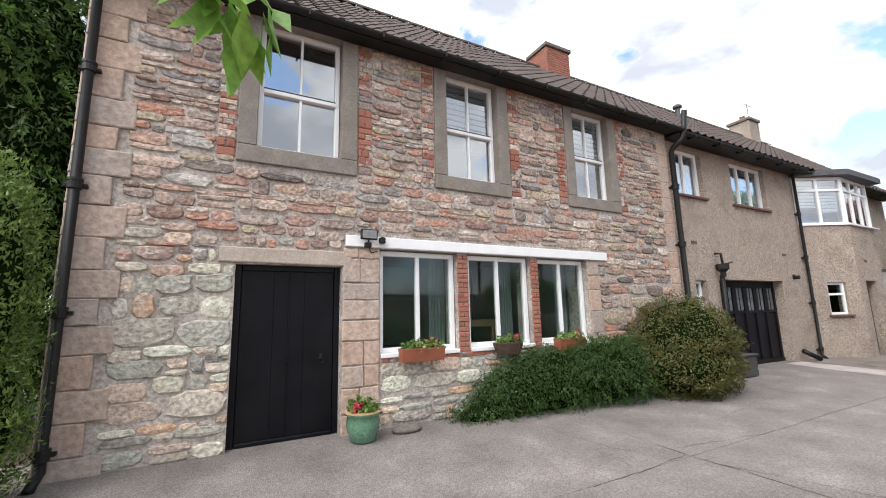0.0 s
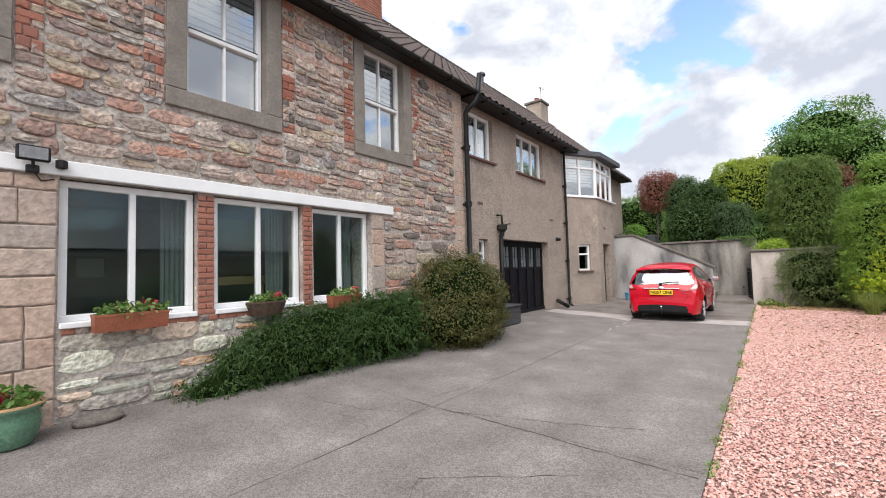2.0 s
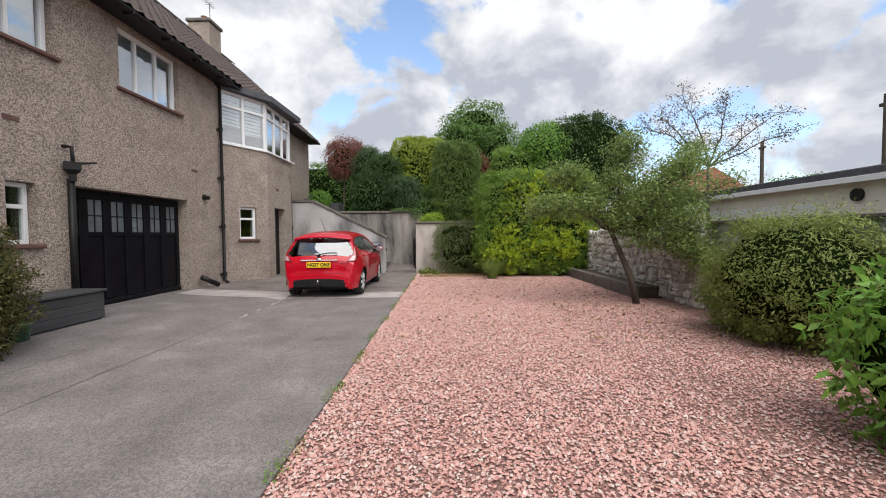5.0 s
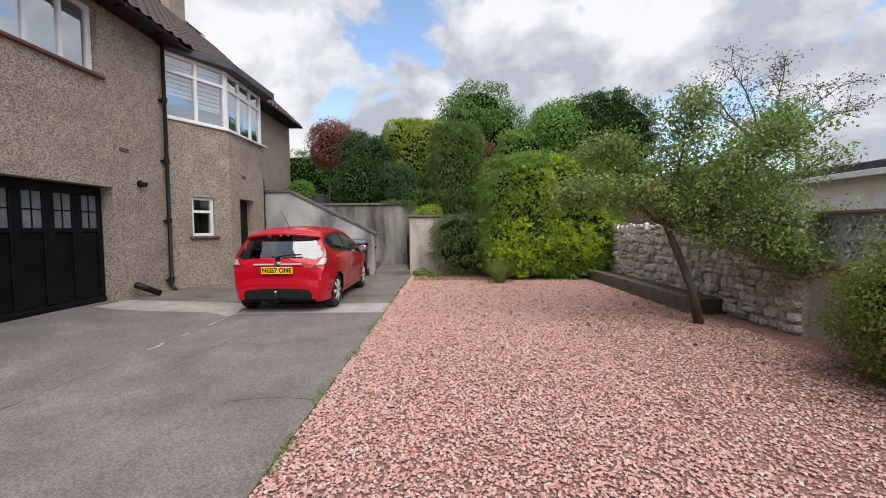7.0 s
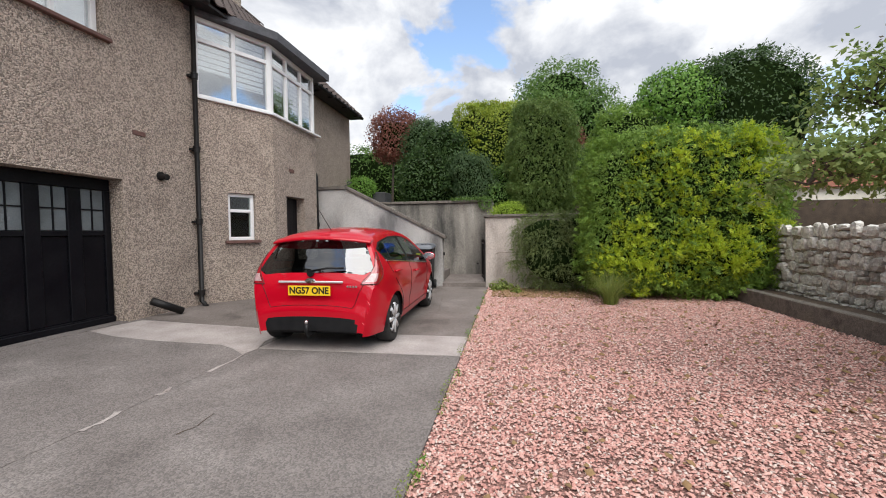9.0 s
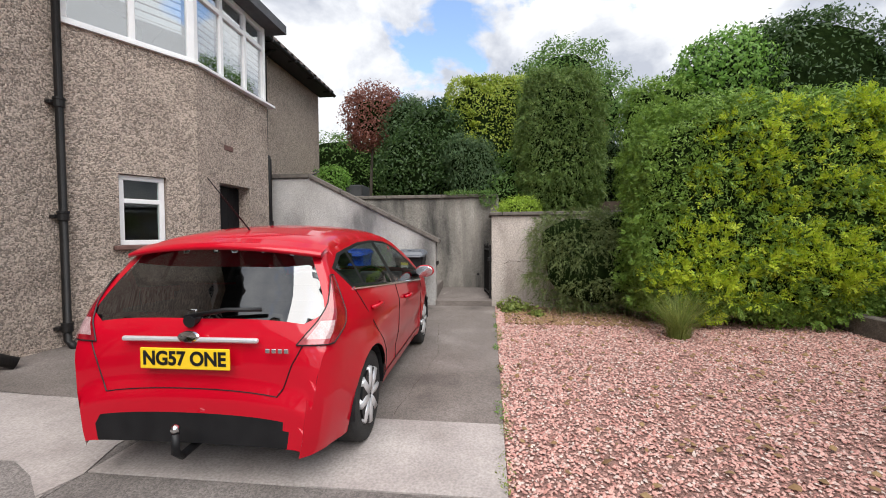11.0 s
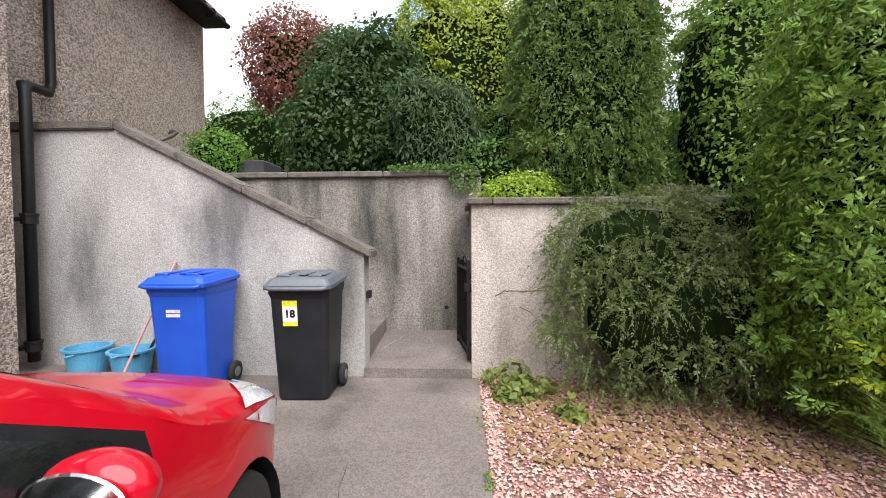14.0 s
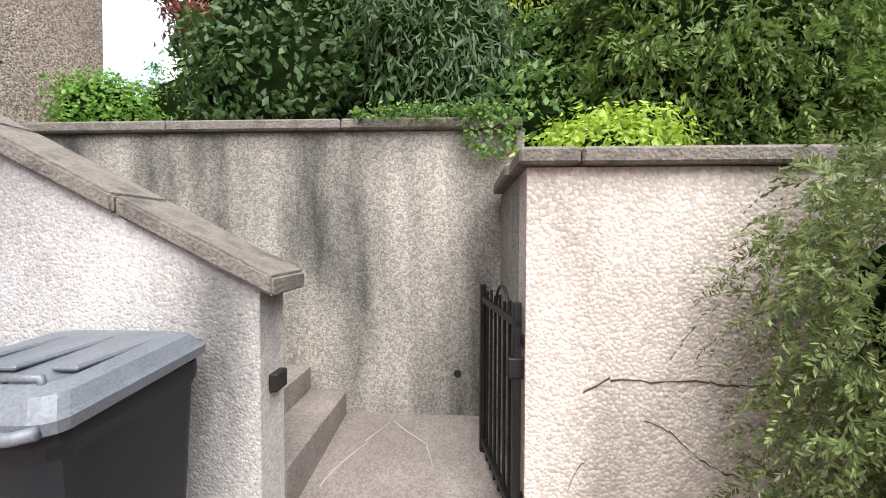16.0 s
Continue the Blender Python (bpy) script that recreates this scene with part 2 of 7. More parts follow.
def prism(poly, z0, z1, bm=None):
    """An upright prism over a polygon in x and y."""
    bm = bm or bmesh.new()
    lo = [bm.verts.new((x, y, z0)) for x, y in poly]
    hi = [bm.verts.new((x, y, z1)) for x, y in poly]
    n = len(poly)
    bm.faces.new(lo[::-1]), bm.faces.new(hi)
    for i in range(n):
        bm.faces.new((lo[i], lo[(i + 1) % n], hi[(i + 1) % n], hi[i]))
    bmesh.ops.recalc_face_normals(bm, faces=bm.faces)
    return bm


def tube(points, radius, bm=None, sides=8, taper=None):
    """A round bar along points; taper gives the end radius."""
    bm = bm or bmesh.new()
    pts = [Vector(p) for p in points]
    rings = []
    for i, p in enumerate(pts):
        d = (pts[min(i + 1, len(pts) - 1)] - pts[max(i - 1, 0)]).normalized()
        a = d.orthogonal().normalized() if not rings else (rings[-1][1] - d * rings[-1][1].dot(d)).normalized()
        b = d.cross(a)
        r = radius if taper is None else radius + (taper - radius) * i / (len(pts) - 1)
        rings.append(([bm.verts.new(p + (a * math.cos(k * 2 * math.pi / sides) + b * math.sin(k * 2 * math.pi / sides)) * r) for k in range(sides)], a))
    for (r0, _), (r1, _) in zip(rings, rings[1:]):
        for k in range(sides):
            bm.faces.new((r0[k], r0[(k + 1) % sides], r1[(k + 1) % sides], r1[k]))
    bm.faces.new(rings[0][0][::-1]), bm.faces.new(rings[-1][0])
    return bm


def lathe(profile, bm=None, sides=24, at=(0, 0, 0)):
    bm = bm or bmesh.new()
    rings = [[bm.verts.new((at[0] + r * math.cos(k * 2 * math.pi / sides), at[1] + r * math.sin(k * 2 * math.pi / sides), at[2] + z)) for k in range(sides)] for r, z in profile]
    for r0, r1 in zip(rings, rings[1:]):
        for k in range(sides):
            bm.faces.new((r0[k], r0[(k + 1) % sides], r1[(k + 1) % sides], r1[k]))
    bm.faces.new(rings[0][::-1]), bm.faces.new(rings[-1])
    bmesh.ops.recalc_face_normals(bm, faces=bm.faces)
    return bm


def holed(p, q, z0, z1, thick, holes, topz=None):
    """A wall from p to q (its outer face, outside on the right hand), with thickness to the left and rectangular holes (u0, u1, z0, z1)."""
    p, q = Vector((*p, 0)), Vector((*q, 0))
    d = (q - p).normalized()
    nrm = Vector((-d.y, d.x, 0)) * thick
    L = (q - p).length
    us = sorted({0.0, L, *[h[0] for h in holes], *[h[1] for h in holes]})
    zs = sorted({z0, z1, *[h[2] for h in holes], *[h[3] for h in holes]})
    bm = bmesh.new()
    pt = lambda u, z, k: bm.verts.new(p + d * u + nrm * k + Vector((0, 0, z)))
    solid = lambda u, z: not any(h[0] < u < h[1] and h[2] < z < h[3] for h in holes)
    for a, b in zip(us, us[1:]):
        for e, f in zip(zs, zs[1:]):
            if solid((a + b) / 2, (e + f) / 2):
                for k in (0, 1):
                    vs = [pt(a, e, k), pt(b, e, k), pt(b, f, k), pt(a, f, k)]
                    bm.faces.new(vs if k == 0 else vs[::-1])
    for a, b, e, f, s in [(0, L, z0, z1, 1)] + [(*h, -1) for h in holes]:
        c = [(a, e), (b, e), (b, f), (a, f)]
        for i in range(4):
            (ua, za), (ub, zb) = c[i], c[(i + 1) % 4]
            bm.faces.new([pt(ua, za, 0), pt(ua, za, 1), pt(ub, zb, 1), pt(ub, zb, 0)][::s])
    bmesh.ops.remove_doubles(bm, verts=bm.verts, dist=1e-4)
    return bm


# ---- ground ----
gz = lambda x, y: 0.05 * max(0.0, y - 2.9)          # the yard rises a little to the house
part("ground", prism([(-400, -400), (400, -400), (400, 400), (-400, 400)], -0.6, -0.06), m_soil)
tagged(bpy.data.objects["ground"], "dark earth under and around the yard", "ground", kind="structure")
GRAVEL_EDGE = 0.40


def slab(name, x0, x1, y0, y1, mat, label, top=0.0, n=1):
    bm = bmesh.new()
    ys = [y0] + [y for y in (2.9,) if y0 < y < y1] + [y1]
    rows = []
    for y in ys:
        rows.append([bm.verts.new((x, y, gz(x, y) + top)) for x in (x0, x1)])
    for a, b in zip(rows, rows[1:]):
        bm.faces.new((a[0], a[1], b[1], b[0]))
    ex = bmesh.ops.extrude_face_region(bm, geom=bm.faces[:])["geom"]
    for v in ex:
        if isinstance(v, bmesh.types.BMVert):
            v.co.z -= 0.2
    bmesh.ops.recalc_face_normals(bm, faces=bm.faces)
    return tagged(part(name, bm, mat), label, "paving", kind="structure")


# yard slabs with open joints between them
JX = [-3.2, 4.5, 12.64]
for a, b in zip(JX, JX[1:]):
    for c, d in ((GRAVEL_EDGE, 2.878), (2.884, 5.9)):
        slab("pavement_slab", a + 0.004, b - 0.004, c, d, m_concrete, "worn grey concrete yard slab with fine cracks")
slab("pavement_apron", 12.644, 13.50, GRAVEL_EDGE, 2.878, m_apron, "pale newer concrete strip across the yard", 0.004)
slab("pavement_path", 13.508, 18.498, GRAVEL_EDGE, 5.9, m_path, "brownish concrete path beside the parked car")
slab("pavement_slab", 12.644, 13.50, 2.884, 5.9, m_concrete, "worn grey concrete yard slab under the pale strip", -0.004)
slab("pavement_front", -14, -3.208, GRAVEL_EDGE, 5.9, m_concrete, "worn grey concrete at the yard's entrance")
tagged(part("gravel_bed", prism([(-14, -6.2), (19, -6.2), (19, GRAVEL_EDGE - 0.002), (-14, GRAVEL_EDGE - 0.002)], -0.3, -0.022), m_gravel_bed), "bed of pink gravel beside the yard", "gravel", kind="structure")


def chips(name, n, x0, x1, y0, y1, size, z, seed, material, skew=1.0):
    rng = np.random.default_rng(seed)
    xs = x0 + (x1 - x0) * rng.random(n)
    ys = y1 - (y1 - y0) * rng.random(n) ** skew
    octa = np.array([(1, 0, 0), (0, 1, 0), (-1, 0, 0), (0, -1, 0), (0.2, 0.1, 1)], float)
    s = size * (0.55 + 0.9 * rng.random((n, 1)))
    v = octa[None] * (0.55 + 0.75 * rng.random((n, 5, 1))) * s[:, None] * np.array([1.0, 0.75, 0.5])
    a = rng.random(n) * 6.283
    t = rng.normal(0, 0.35, n)
    ca, sa, ct, st = np.cos(a)[:, None], np.sin(a)[:, None], np.cos(t)[:, None], np.sin(t)[:, None]
    X, Y, Z = v[..., 0] * ct + v[..., 2] * st, v[..., 1], v[..., 2] * ct - v[..., 0] * st
    P = np.stack([X * ca - Y * sa + xs[:, None], X * sa + Y * ca + ys[:, None], Z + z + size * 0.35 * rng.random((n, 1))], -1).reshape(-1, 3)
    f = np.array([(0, 1, 4), (1, 2, 4), (2, 3, 4), (3, 0, 4)])
    F = (f[None] + 5 * np.arange(n)[:, None, None]).reshape(-1, 3)
    me = bpy.data.meshes.new(name)
    me.vertices.add(len(P)), me.loops.add(F.size), me.polygons.add(len(F))
    me.vertices.foreach_set("co", P.ravel()), me.loops.foreach_set("vertex_index", F.ravel())
    me.polygons.foreach_set("loop_start", np.arange(0, F.size, 3))
    me.update(calc_edges=True)
    me.materials.append(material)
    return new(name, me)


tagged(chips("gravel", 135000, 3.2, 18.5, -4.7, GRAVEL_EDGE - 0.01, 0.0138, -0.012, 5, m_gravel, 1.15), "loose pink and red gravel chips", "gravel", kind="stuff")
tagged(chips("gravel", 26000, 4.0, 12.5, -2.4, GRAVEL_EDGE - 0.01, 0.014, -0.008, 6, m_gravel), "loose pink and red gravel chips", "gravel", kind="stuff")


def crack(pts, w, label, mat=None, lift=0.0025, height=gz):
    rg = random.Random(len(pts) + int(pts[0][0] * 100))
    V, Fq = [], []
    for (xa, ya), (xb, yb) in zip(pts, pts[1:]):
        n = max(2, int(math.dist((xa, ya), (xb, yb)) / 0.12))
        for i in range(n + 1):
            t = i / n
            x, y = xa + (xb - xa) * t + rg.uniform(-0.012, 0.012), ya + (yb - ya) * t + rg.uniform(-0.012, 0.012)
            d = Vector((yb - ya, xa - xb)).normalized() * w * rg.uniform(0.1, 0.6)
            z = height(x, y) + lift
            V += [(x - d.x, y - d.y, z), (x + d.x, y + d.y, z)]
            if i:
                k = len(V) - 4
                Fq.append((k, k + 1, k + 3, k + 2))
    tagged(raw("ground_crack", V, Fq, mat or m_soil), label, "crack", kind="structure")


def patch(pts, mat, label, lift=0.003):
    """A thin skim of cement over the slabs, following their fall."""
    bm = bmesh.new()
    vs = [bm.verts.new((x, y, gz(x, y) + lift)) for x, y in pts]
    bm.faces.new(vs)
    bmesh.ops.recalc_face_normals(bm, faces=bm.faces)
    if bm.faces[0].normal.z < 0:
        bmesh.ops.reverse_faces(bm, faces=bm.faces[:])
    bmesh.ops.solidify(bm, geom=bm.faces[:], thickness=0.006)
    tagged(part("pavement_skim", bm, mat), label, "paving", kind="structure")


patch([(12.40, 2.93), (12.62, 2.88), (12.93, 2.98), (13.5, 3.0), (13.53, 3.6), (13.47, 4.6), (13.42, 5.3), (12.72, 5.41), (12.60, 4.9), (12.58, 4.3), (12.66, 3.4), (12.55, 3.15)], m_apron, "pale newer cement strip in front of the garage door")
CR = "dark crack across the concrete"
FC = "fine crack across the concrete"
crack([(3.03, 2.87), (3.63, 2.87), (3.9, 2.885), (4.5, 2.93)], 0.012, CR)
crack([(4.5, 3.25), (4.51, 2.93), (4.52, 2.46), (4.48, 1.72), (4.44, 1.1), (4.41, 0.45)], 0.012, CR)
crack([(3.85, 4.3), (3.84, 4.0), (3.98, 3.4), (4.28, 2.9)], 0.008, CR)
crack([(4.6, 3.1), (5.98, 2.89), (6.68, 2.87), (8.13, 2.9), (9.1, 2.88)], 0.008, CR)
crack([(4.5, 2.64), (4.84, 1.53), (5.1, 0.9)], 0.008, FC)
crack([(9.12, 0.45), (9.16, 0.8), (9.1, 1.15)], 0.008, FC)
crack([(10.95, 2.12), (10.73, 2.09), (10.6, 2.15)], 0.014, FC)
crack([(6.2, 3.5), (7.9, 3.75), (8.6, 3.7)], 0.006, FC)
crack([(2.2, 1.4), (3.3, 2.0), (4.0, 1.1)], 0.007, FC)
crack([(13.6, 1.25), (15.2, 1.1), (16.9, 1.3)], 0.005, FC)
for x0_, x1_ in ((10.55, 10.86), (11.2, 11.36), (11.8, 12.42)):
    crack([(x0_, 2.88), ((x0_ + x1_) / 2, 2.86), (x1_, 2.9)], 0.05, "pale cement filling in the yard joint", m_apron, 0.004)


# ---- house walls ----
F1, F2 = 5.30, 5.42
UP1 = [(0.27, 1.33), (2.97, 3.97), (5.71, 6.69)]
WZ = (3.66, 5.44)
h1 = [(0.12 + 1.45, 1.36 + 1.45, 0.04, 2.20), (1.88 + 1.45, 5.82 + 1.45, 1.04, 2.47)] + [(a + 1.45, b + 1.45, *WZ) for a, b in UP1]
wall_stone = tagged(part("wall_stone", holed((-1.45, F1), (8.60, F1), -0.1, 5.66, 0.5, h1), m_mortar), "old rubble stone house wall in mixed pink and grey stone", "wall", kind="structure")
h2 = [(8.98 - 8.6, 10.12 - 8.6, 4.16, 5.30), (11.40 - 8.6, 13.11 - 8.6, 4.16, 5.33), (9.33 - 8.6, 9.75 - 8.6, 1.28, 2.18), (10.27 - 8.6, 13.30 - 8.6, 0.02, 2.22)]
wall_harled = tagged(part("wall_harled", holed((8.604, F2), (14.72, F2), -0.1, 5.60, 0.4, h2), m_harl), "buff pebbledashed house wall", "wall", kind="structure")
BAY = [(14.72, F2), (16.05, 4.71), (18.02, 4.75), (18.02, 5.45)]
LA, LB = (Vector(BAY[1]) - Vector(BAY[0])).length, (Vector(BAY[2]) - Vector(BAY[1])).length
tagged(part("wall_bay_a", holed(BAY[0], BAY[1], -0.1, 3.86, 0.3, [(0.55, 1.09, 1.28, 2.20)]), m_harl), "buff pebbledashed angled bay wall", "wall", kind="structure")
tagged(part("wall_bay_b", holed(BAY[1], BAY[2], -0.1, 3.86, 0.3, [(0.48, 1.32, 0.02, 2.24)]), m_harl), "buff pebbledashed bay wall with a side door", "wall", kind="structure")
tagged(part("wall_bay_c", holed(BAY[2], (18.02, 5.445), -0.1, 3.86, 0.3, []), m_harl), "buff pebbledashed bay return wall", "wall", kind="structure")
tagged(part("wall_far", holed((18.024, 5.45), (22.05, 5.45), -0.1, 5.62, 0.4, []), m_harl), "buff pebbledashed end of the house", "wall", kind="structure")
tagged(part("wall_back", box(-1.45, 22.05, 11.9, 12.2, -0.1, 5.8), m_harl), "plain back wall of the house", "wall", kind="structure")
for nm, x in (("wall_gable_west", -1.45), ("wall_gable_east", 22.05)):
    bm = bmesh.new()
    poly = [(5.82, -0.1), (11.9, -0.1), (11.9, 5.75), (8.6, 8.7), (5.82, 6.2)]
    a = [bm.verts.new((x, y, z)) for y, z in poly]
    s = 0.4 if x < 0 else -0.4
    b = [bm.verts.new((x + s, y, z)) for y, z in poly]
    bm.faces.new(a), bm.faces.new(b[::-1])
    for i in range(5):
        bm.faces.new((a[i], a[(i + 1) % 5], b[(i + 1) % 5], b[i]))
    bmesh.ops.recalc_face_normals(bm, faces=bm.faces)
    tagged(part(nm, bm, m_mortar if x < 0 else m_harl), "gable end wall of the house", "wall", kind="structure")

# rooms behind the windows
def room(nm, x0, x1, y0, y1, z0, z1, floor=m_room_floor):
    tagged(part("wall_" + nm, box(x0, x1, y1, y1 + 0.1, z0, z1), m_room), "plain plastered room wall", "wall", kind="structure")
    for x in (x0 - 0.1, x1):
        tagged(part("wall_" + nm, box(x, x + 0.1, y0, y1, z0, z1), m_room), "plain plastered room wall", "wall", kind="structure")
    tagged(part("floor_" + nm, box(x0, x1, y0, y1, z0 - 0.1, z0), floor), "room floor", "floor", kind="structure")
    tagged(part("ceiling_" + nm, box(x0, x1, y0, y1, z1, z1 + 0.1), m_room), "plain room ceiling", "ceiling", kind="structure")


room("workshop", 1.7, 6.0, 5.81, 9.5, 0.05, 2.75)
room("upper_a", -1.0, 8.5, 5.81, 8.3, 3.05, 5.58)
room("upper_b", 8.8, 14.5, 5.83, 8.3, 3.3, 5.55)
room("store", 8.9, 10.0, 5.83, 7.0, 0.1, 2.7)
room("garage", 10.2, 13.4, 5.83, 9.5, 0.1, 2.7)

# ---- roof ----
EAVE_Y, EAVE_Z, RIDGE_Y, RIDGE_Z = 5.05, 5.53, 8.6, 8.85
slope = math.atan2(RIDGE_Z - EAVE_Z, RIDGE_Y - EAVE_Y)
bm = bmesh.new()
for sgn in (1, -1):
    vs = [bm.verts.new((x, RIDGE_Y + sgn * (y - RIDGE_Y), z)) for x, y, z in ((-1.6, EAVE_Y, EAVE_Z - 0.06), (22.07, EAVE_Y, EAVE_Z - 0.06), (22.07, RIDGE_Y, RIDGE_Z - 0.06), (-1.6, RIDGE_Y, RIDGE_Z - 0.06))]
    bm.faces.new(vs if sgn == 1 else vs[::-1])
bmesh.ops.remove_doubles(bm, verts=bm.verts, dist=1e-4)
bmesh.ops.solidify(bm, geom=bm.faces[:], thickness=0.05)
roof = tagged(part("roof", bm, m_tile_rest), "dark brown pantiled roof of the house", "roof", kind="structure")
tagged(part("trim_soffit", box(-1.5, 8.6, 5.02, 5.255, 5.42, 5.46), m_iron), "dark eaves board under the roof", "trim", kind="structure")
tagged(part("trim_soffit", box(8.7, 22.05, 5.02, 5.415, 5.40, 5.44), m_iron), "dark eaves board under the roof", "trim", kind="structure")


def gutter(x0, x1, y, z, label):
    g = thing("gutter", label, "gutter")
    bm = bmesh.new()
    arc = [(y + 0.062 * math.cos(a), z + 0.062 * math.sin(a)) for a in np.linspace(math.pi, 2 * math.pi, 9)]
    inn = [(y + 0.052 * math.cos(a), z + 0.052 * math.sin(a)) for a in np.linspace(2 * math.pi, math.pi, 9)]
    prof = arc + inn
    a = [bm.verts.new((x0, p, q)) for p, q in prof]
    b = [bm.verts.new((x1, p, q)) for p, q in prof]
    for i in range(len(prof)):
        bm.faces.new((a[i], a[(i + 1) % len(prof)], b[(i + 1) % len(prof)], b[i]))
    part("channel", bm, m_iron, g)
    x = x0 + 0.3
    while x < x1:
        part("bracket", box(x - 0.015, x + 0.015, y - 0.07, y + 0.12, z - 0.075, z + 0.0), m_iron, g)
        x += 1.0
    return g


gutter(-1.5, 8.8, 4.98, 5.48, "black half-round gutter along the stone house eaves")
gutter(8.85, 14.6, 4.98, 5.42, "black half-round gutter along the pebbledashed eaves")
gutter(18.3, 22.07, 4.98, 5.45, "black half-round gutter at the far end of the house")


# ---- windows ----
def pane_mesh(p, d, u0, u1, z0, z1, off):
    n = Vector((-d.y, d.x, 0))
    bm = bmesh.new()
    vs = []
    for k in (0, 0.006):
        vs.append([bm.verts.new(p + d * u + n * (off + k) + Vector((0, 0, z))) for u, z in ((u0, z0), (u1, z0), (u1, z1), (u0, z1))])
    bm.faces.new(vs[0]), bm.faces.new(vs[1][::-1])
    for i in range(4):
        bm.faces.new((vs[0][i], vs[1][i], vs[1][(i + 1) % 4], vs[0][(i + 1) % 4]))
    return bm


def bar(p, d, u0, u1, z0, z1, o0, o1, bev=0.006):
    bm = box(u0, u1, o0, o1, z0, z1, bev)
    n = Vector((-d.y, d.x, 0))
    m = Matrix(((d.x, n.x, 0, p.x), (d.y, n.y, 0, p.y), (0, 0, 1, 0), (0, 0, 0, 1)))
    bmesh.ops.transform(bm, matrix=m, verts=bm.verts)
    return bm


wcount = [0]


def window(p, d, u0, u1, z0, z1, off, label, ups=(), cross=(), sill=None, fw=0.06, bw=0.045, depth=0.08, glass=None):
    """A window in the wall line p + d*u. ups: mullions as (u, z0, z1); cross: transoms as (z, u0, u1)."""
    wcount[0] += 1
    w = thing("window_%d" % wcount[0], label, "window", kind="structure")
    p, d = Vector((*p, 0)), Vector((*d, 0)).normalized()
    fr = part("window_frame", bar(p, d, u0, u1, z1 - fw, z1, off, off + depth), m_white, w)
    for a in ((u0, u1, z0, z0 + fw), (u0, u0 + fw, z0 + fw, z1 - fw), (u1 - fw, u1, z0 + fw, z1 - fw)):
        part("window_frame", bar(p, d, *a, off, off + depth), m_white, w)
    for u, a, b in ups:
        part("mullion", bar(p, d, u - bw / 2, u + bw / 2, a, b, off + 0.004, off + depth - 0.006), m_white, w)
    for z, a, b in cross:
        part("transom", bar(p, d, a, b, z - bw / 2, z + bw / 2, off + 0.002, off + depth - 0.004), m_white, w)
    us = sorted({u0 + fw, u1 - fw, *[u for u, _, _ in ups]})
    zs = sorted({z0 + fw, z1 - fw, *[z for z, _, _ in cross]})
    for a, b in zip(us, us[1:]):
        for e, f in zip(zs, zs[1:]):
            g = part("pane", pane_mesh(p, d, a, b, e, f, off + depth * 0.5), glass or m_glass, w)
            g.visible_shadow = False
    if sill:
        part("window_sill", bar(p, d, u0 - 0.08, u1 + 0.08, z0 - 0.06, z0 - 0.002, -0.07, off + 0.02, 0.01), sill, w)
    return w


def blind(p, d, u0, u1, z0, z1, off, label, gap=0.024):
    bl = thing("roller_blind", label, "blind")
    p, d = Vector((*p, 0)), Vector((*d, 0)).normalized()
    part("cassette", bar(p, d, u0, u1, z1 - 0.06, z1, off - 0.02, off + 0.05), m_white, bl)
    z = z1 - 0.06
    while z > z0 + 0.02:
        b = max(z0, z - 0.075)
        part("fabric_band", bar(p, d, u0 + 0.01, u1 - 0.01, b, z, off, off + 0.004, 0), m_blind, bl)
        z = b - gap
    part("bottom_rail", bar(p, d, u0, u1, z0 - 0.03, z0, off - 0.008, off + 0.012), m_white, bl)


P1, P2, DX = (0, F1), (0, F2), (1, 0)
for i, (a, b) in enumerate(UP1):
    mid = (WZ[0] + WZ[1]) / 2 - 0.04
    c = (a + b) / 2
    w = window(P1, DX, a + 0.01, b - 0.01, WZ[0] + 0.01, WZ[1] - 0.01, 0.12, "white painted sash window in a grey stone surround", [(c, WZ[0] + 0.05, WZ[1] - 0.05)], [(mid, a + 0.06, b - 0.06)], bw=0.03)
    part("meeting_rail", box(a + 0.06, b - 0.06, F1 + 0.10, F1 + 0.19, mid - 0.045, mid + 0.01, 0.006), m_white, w)
    part("sash_gap", box(a + 0.065, b - 0.065, F1 + 0.112, F1 + 0.118, mid + 0.012, mid + 0.03), m_iron, w, "dark gap above the meeting rail")
    if i:
        blind(P1, DX, a + 0.07, b - 0.07, 4.5, 5.38, 0.212, "pale striped roller blind half down behind the sash window")
    # grey surround
    s = thing("window_surround", "weathered grey cement surround of a sash window", "surround")
    part("jamb_stone", box(a - 0.21, a + 0.005, F1 - 0.035, F1 + 0.12, 3.67, 5.43, 0.008), m_surround, s)
    part("jamb_stone", box(b - 0.005, b + 0.21, F1 - 0.035, F1 + 0.12, 3.67, 5.43, 0.008), m_surround, s)
    part("sill_stone", box(a - 0.215, b + 0.215, F1 - 0.04, F1 + 0.12, 3.45, 3.665, 0.01), m_surround, s)
    part("head_stone", box(a - 0.215, b + 0.215, F1 - 0.035, F1 + 0.12, 5.435, 5.64, 0.01), m_surround, s)

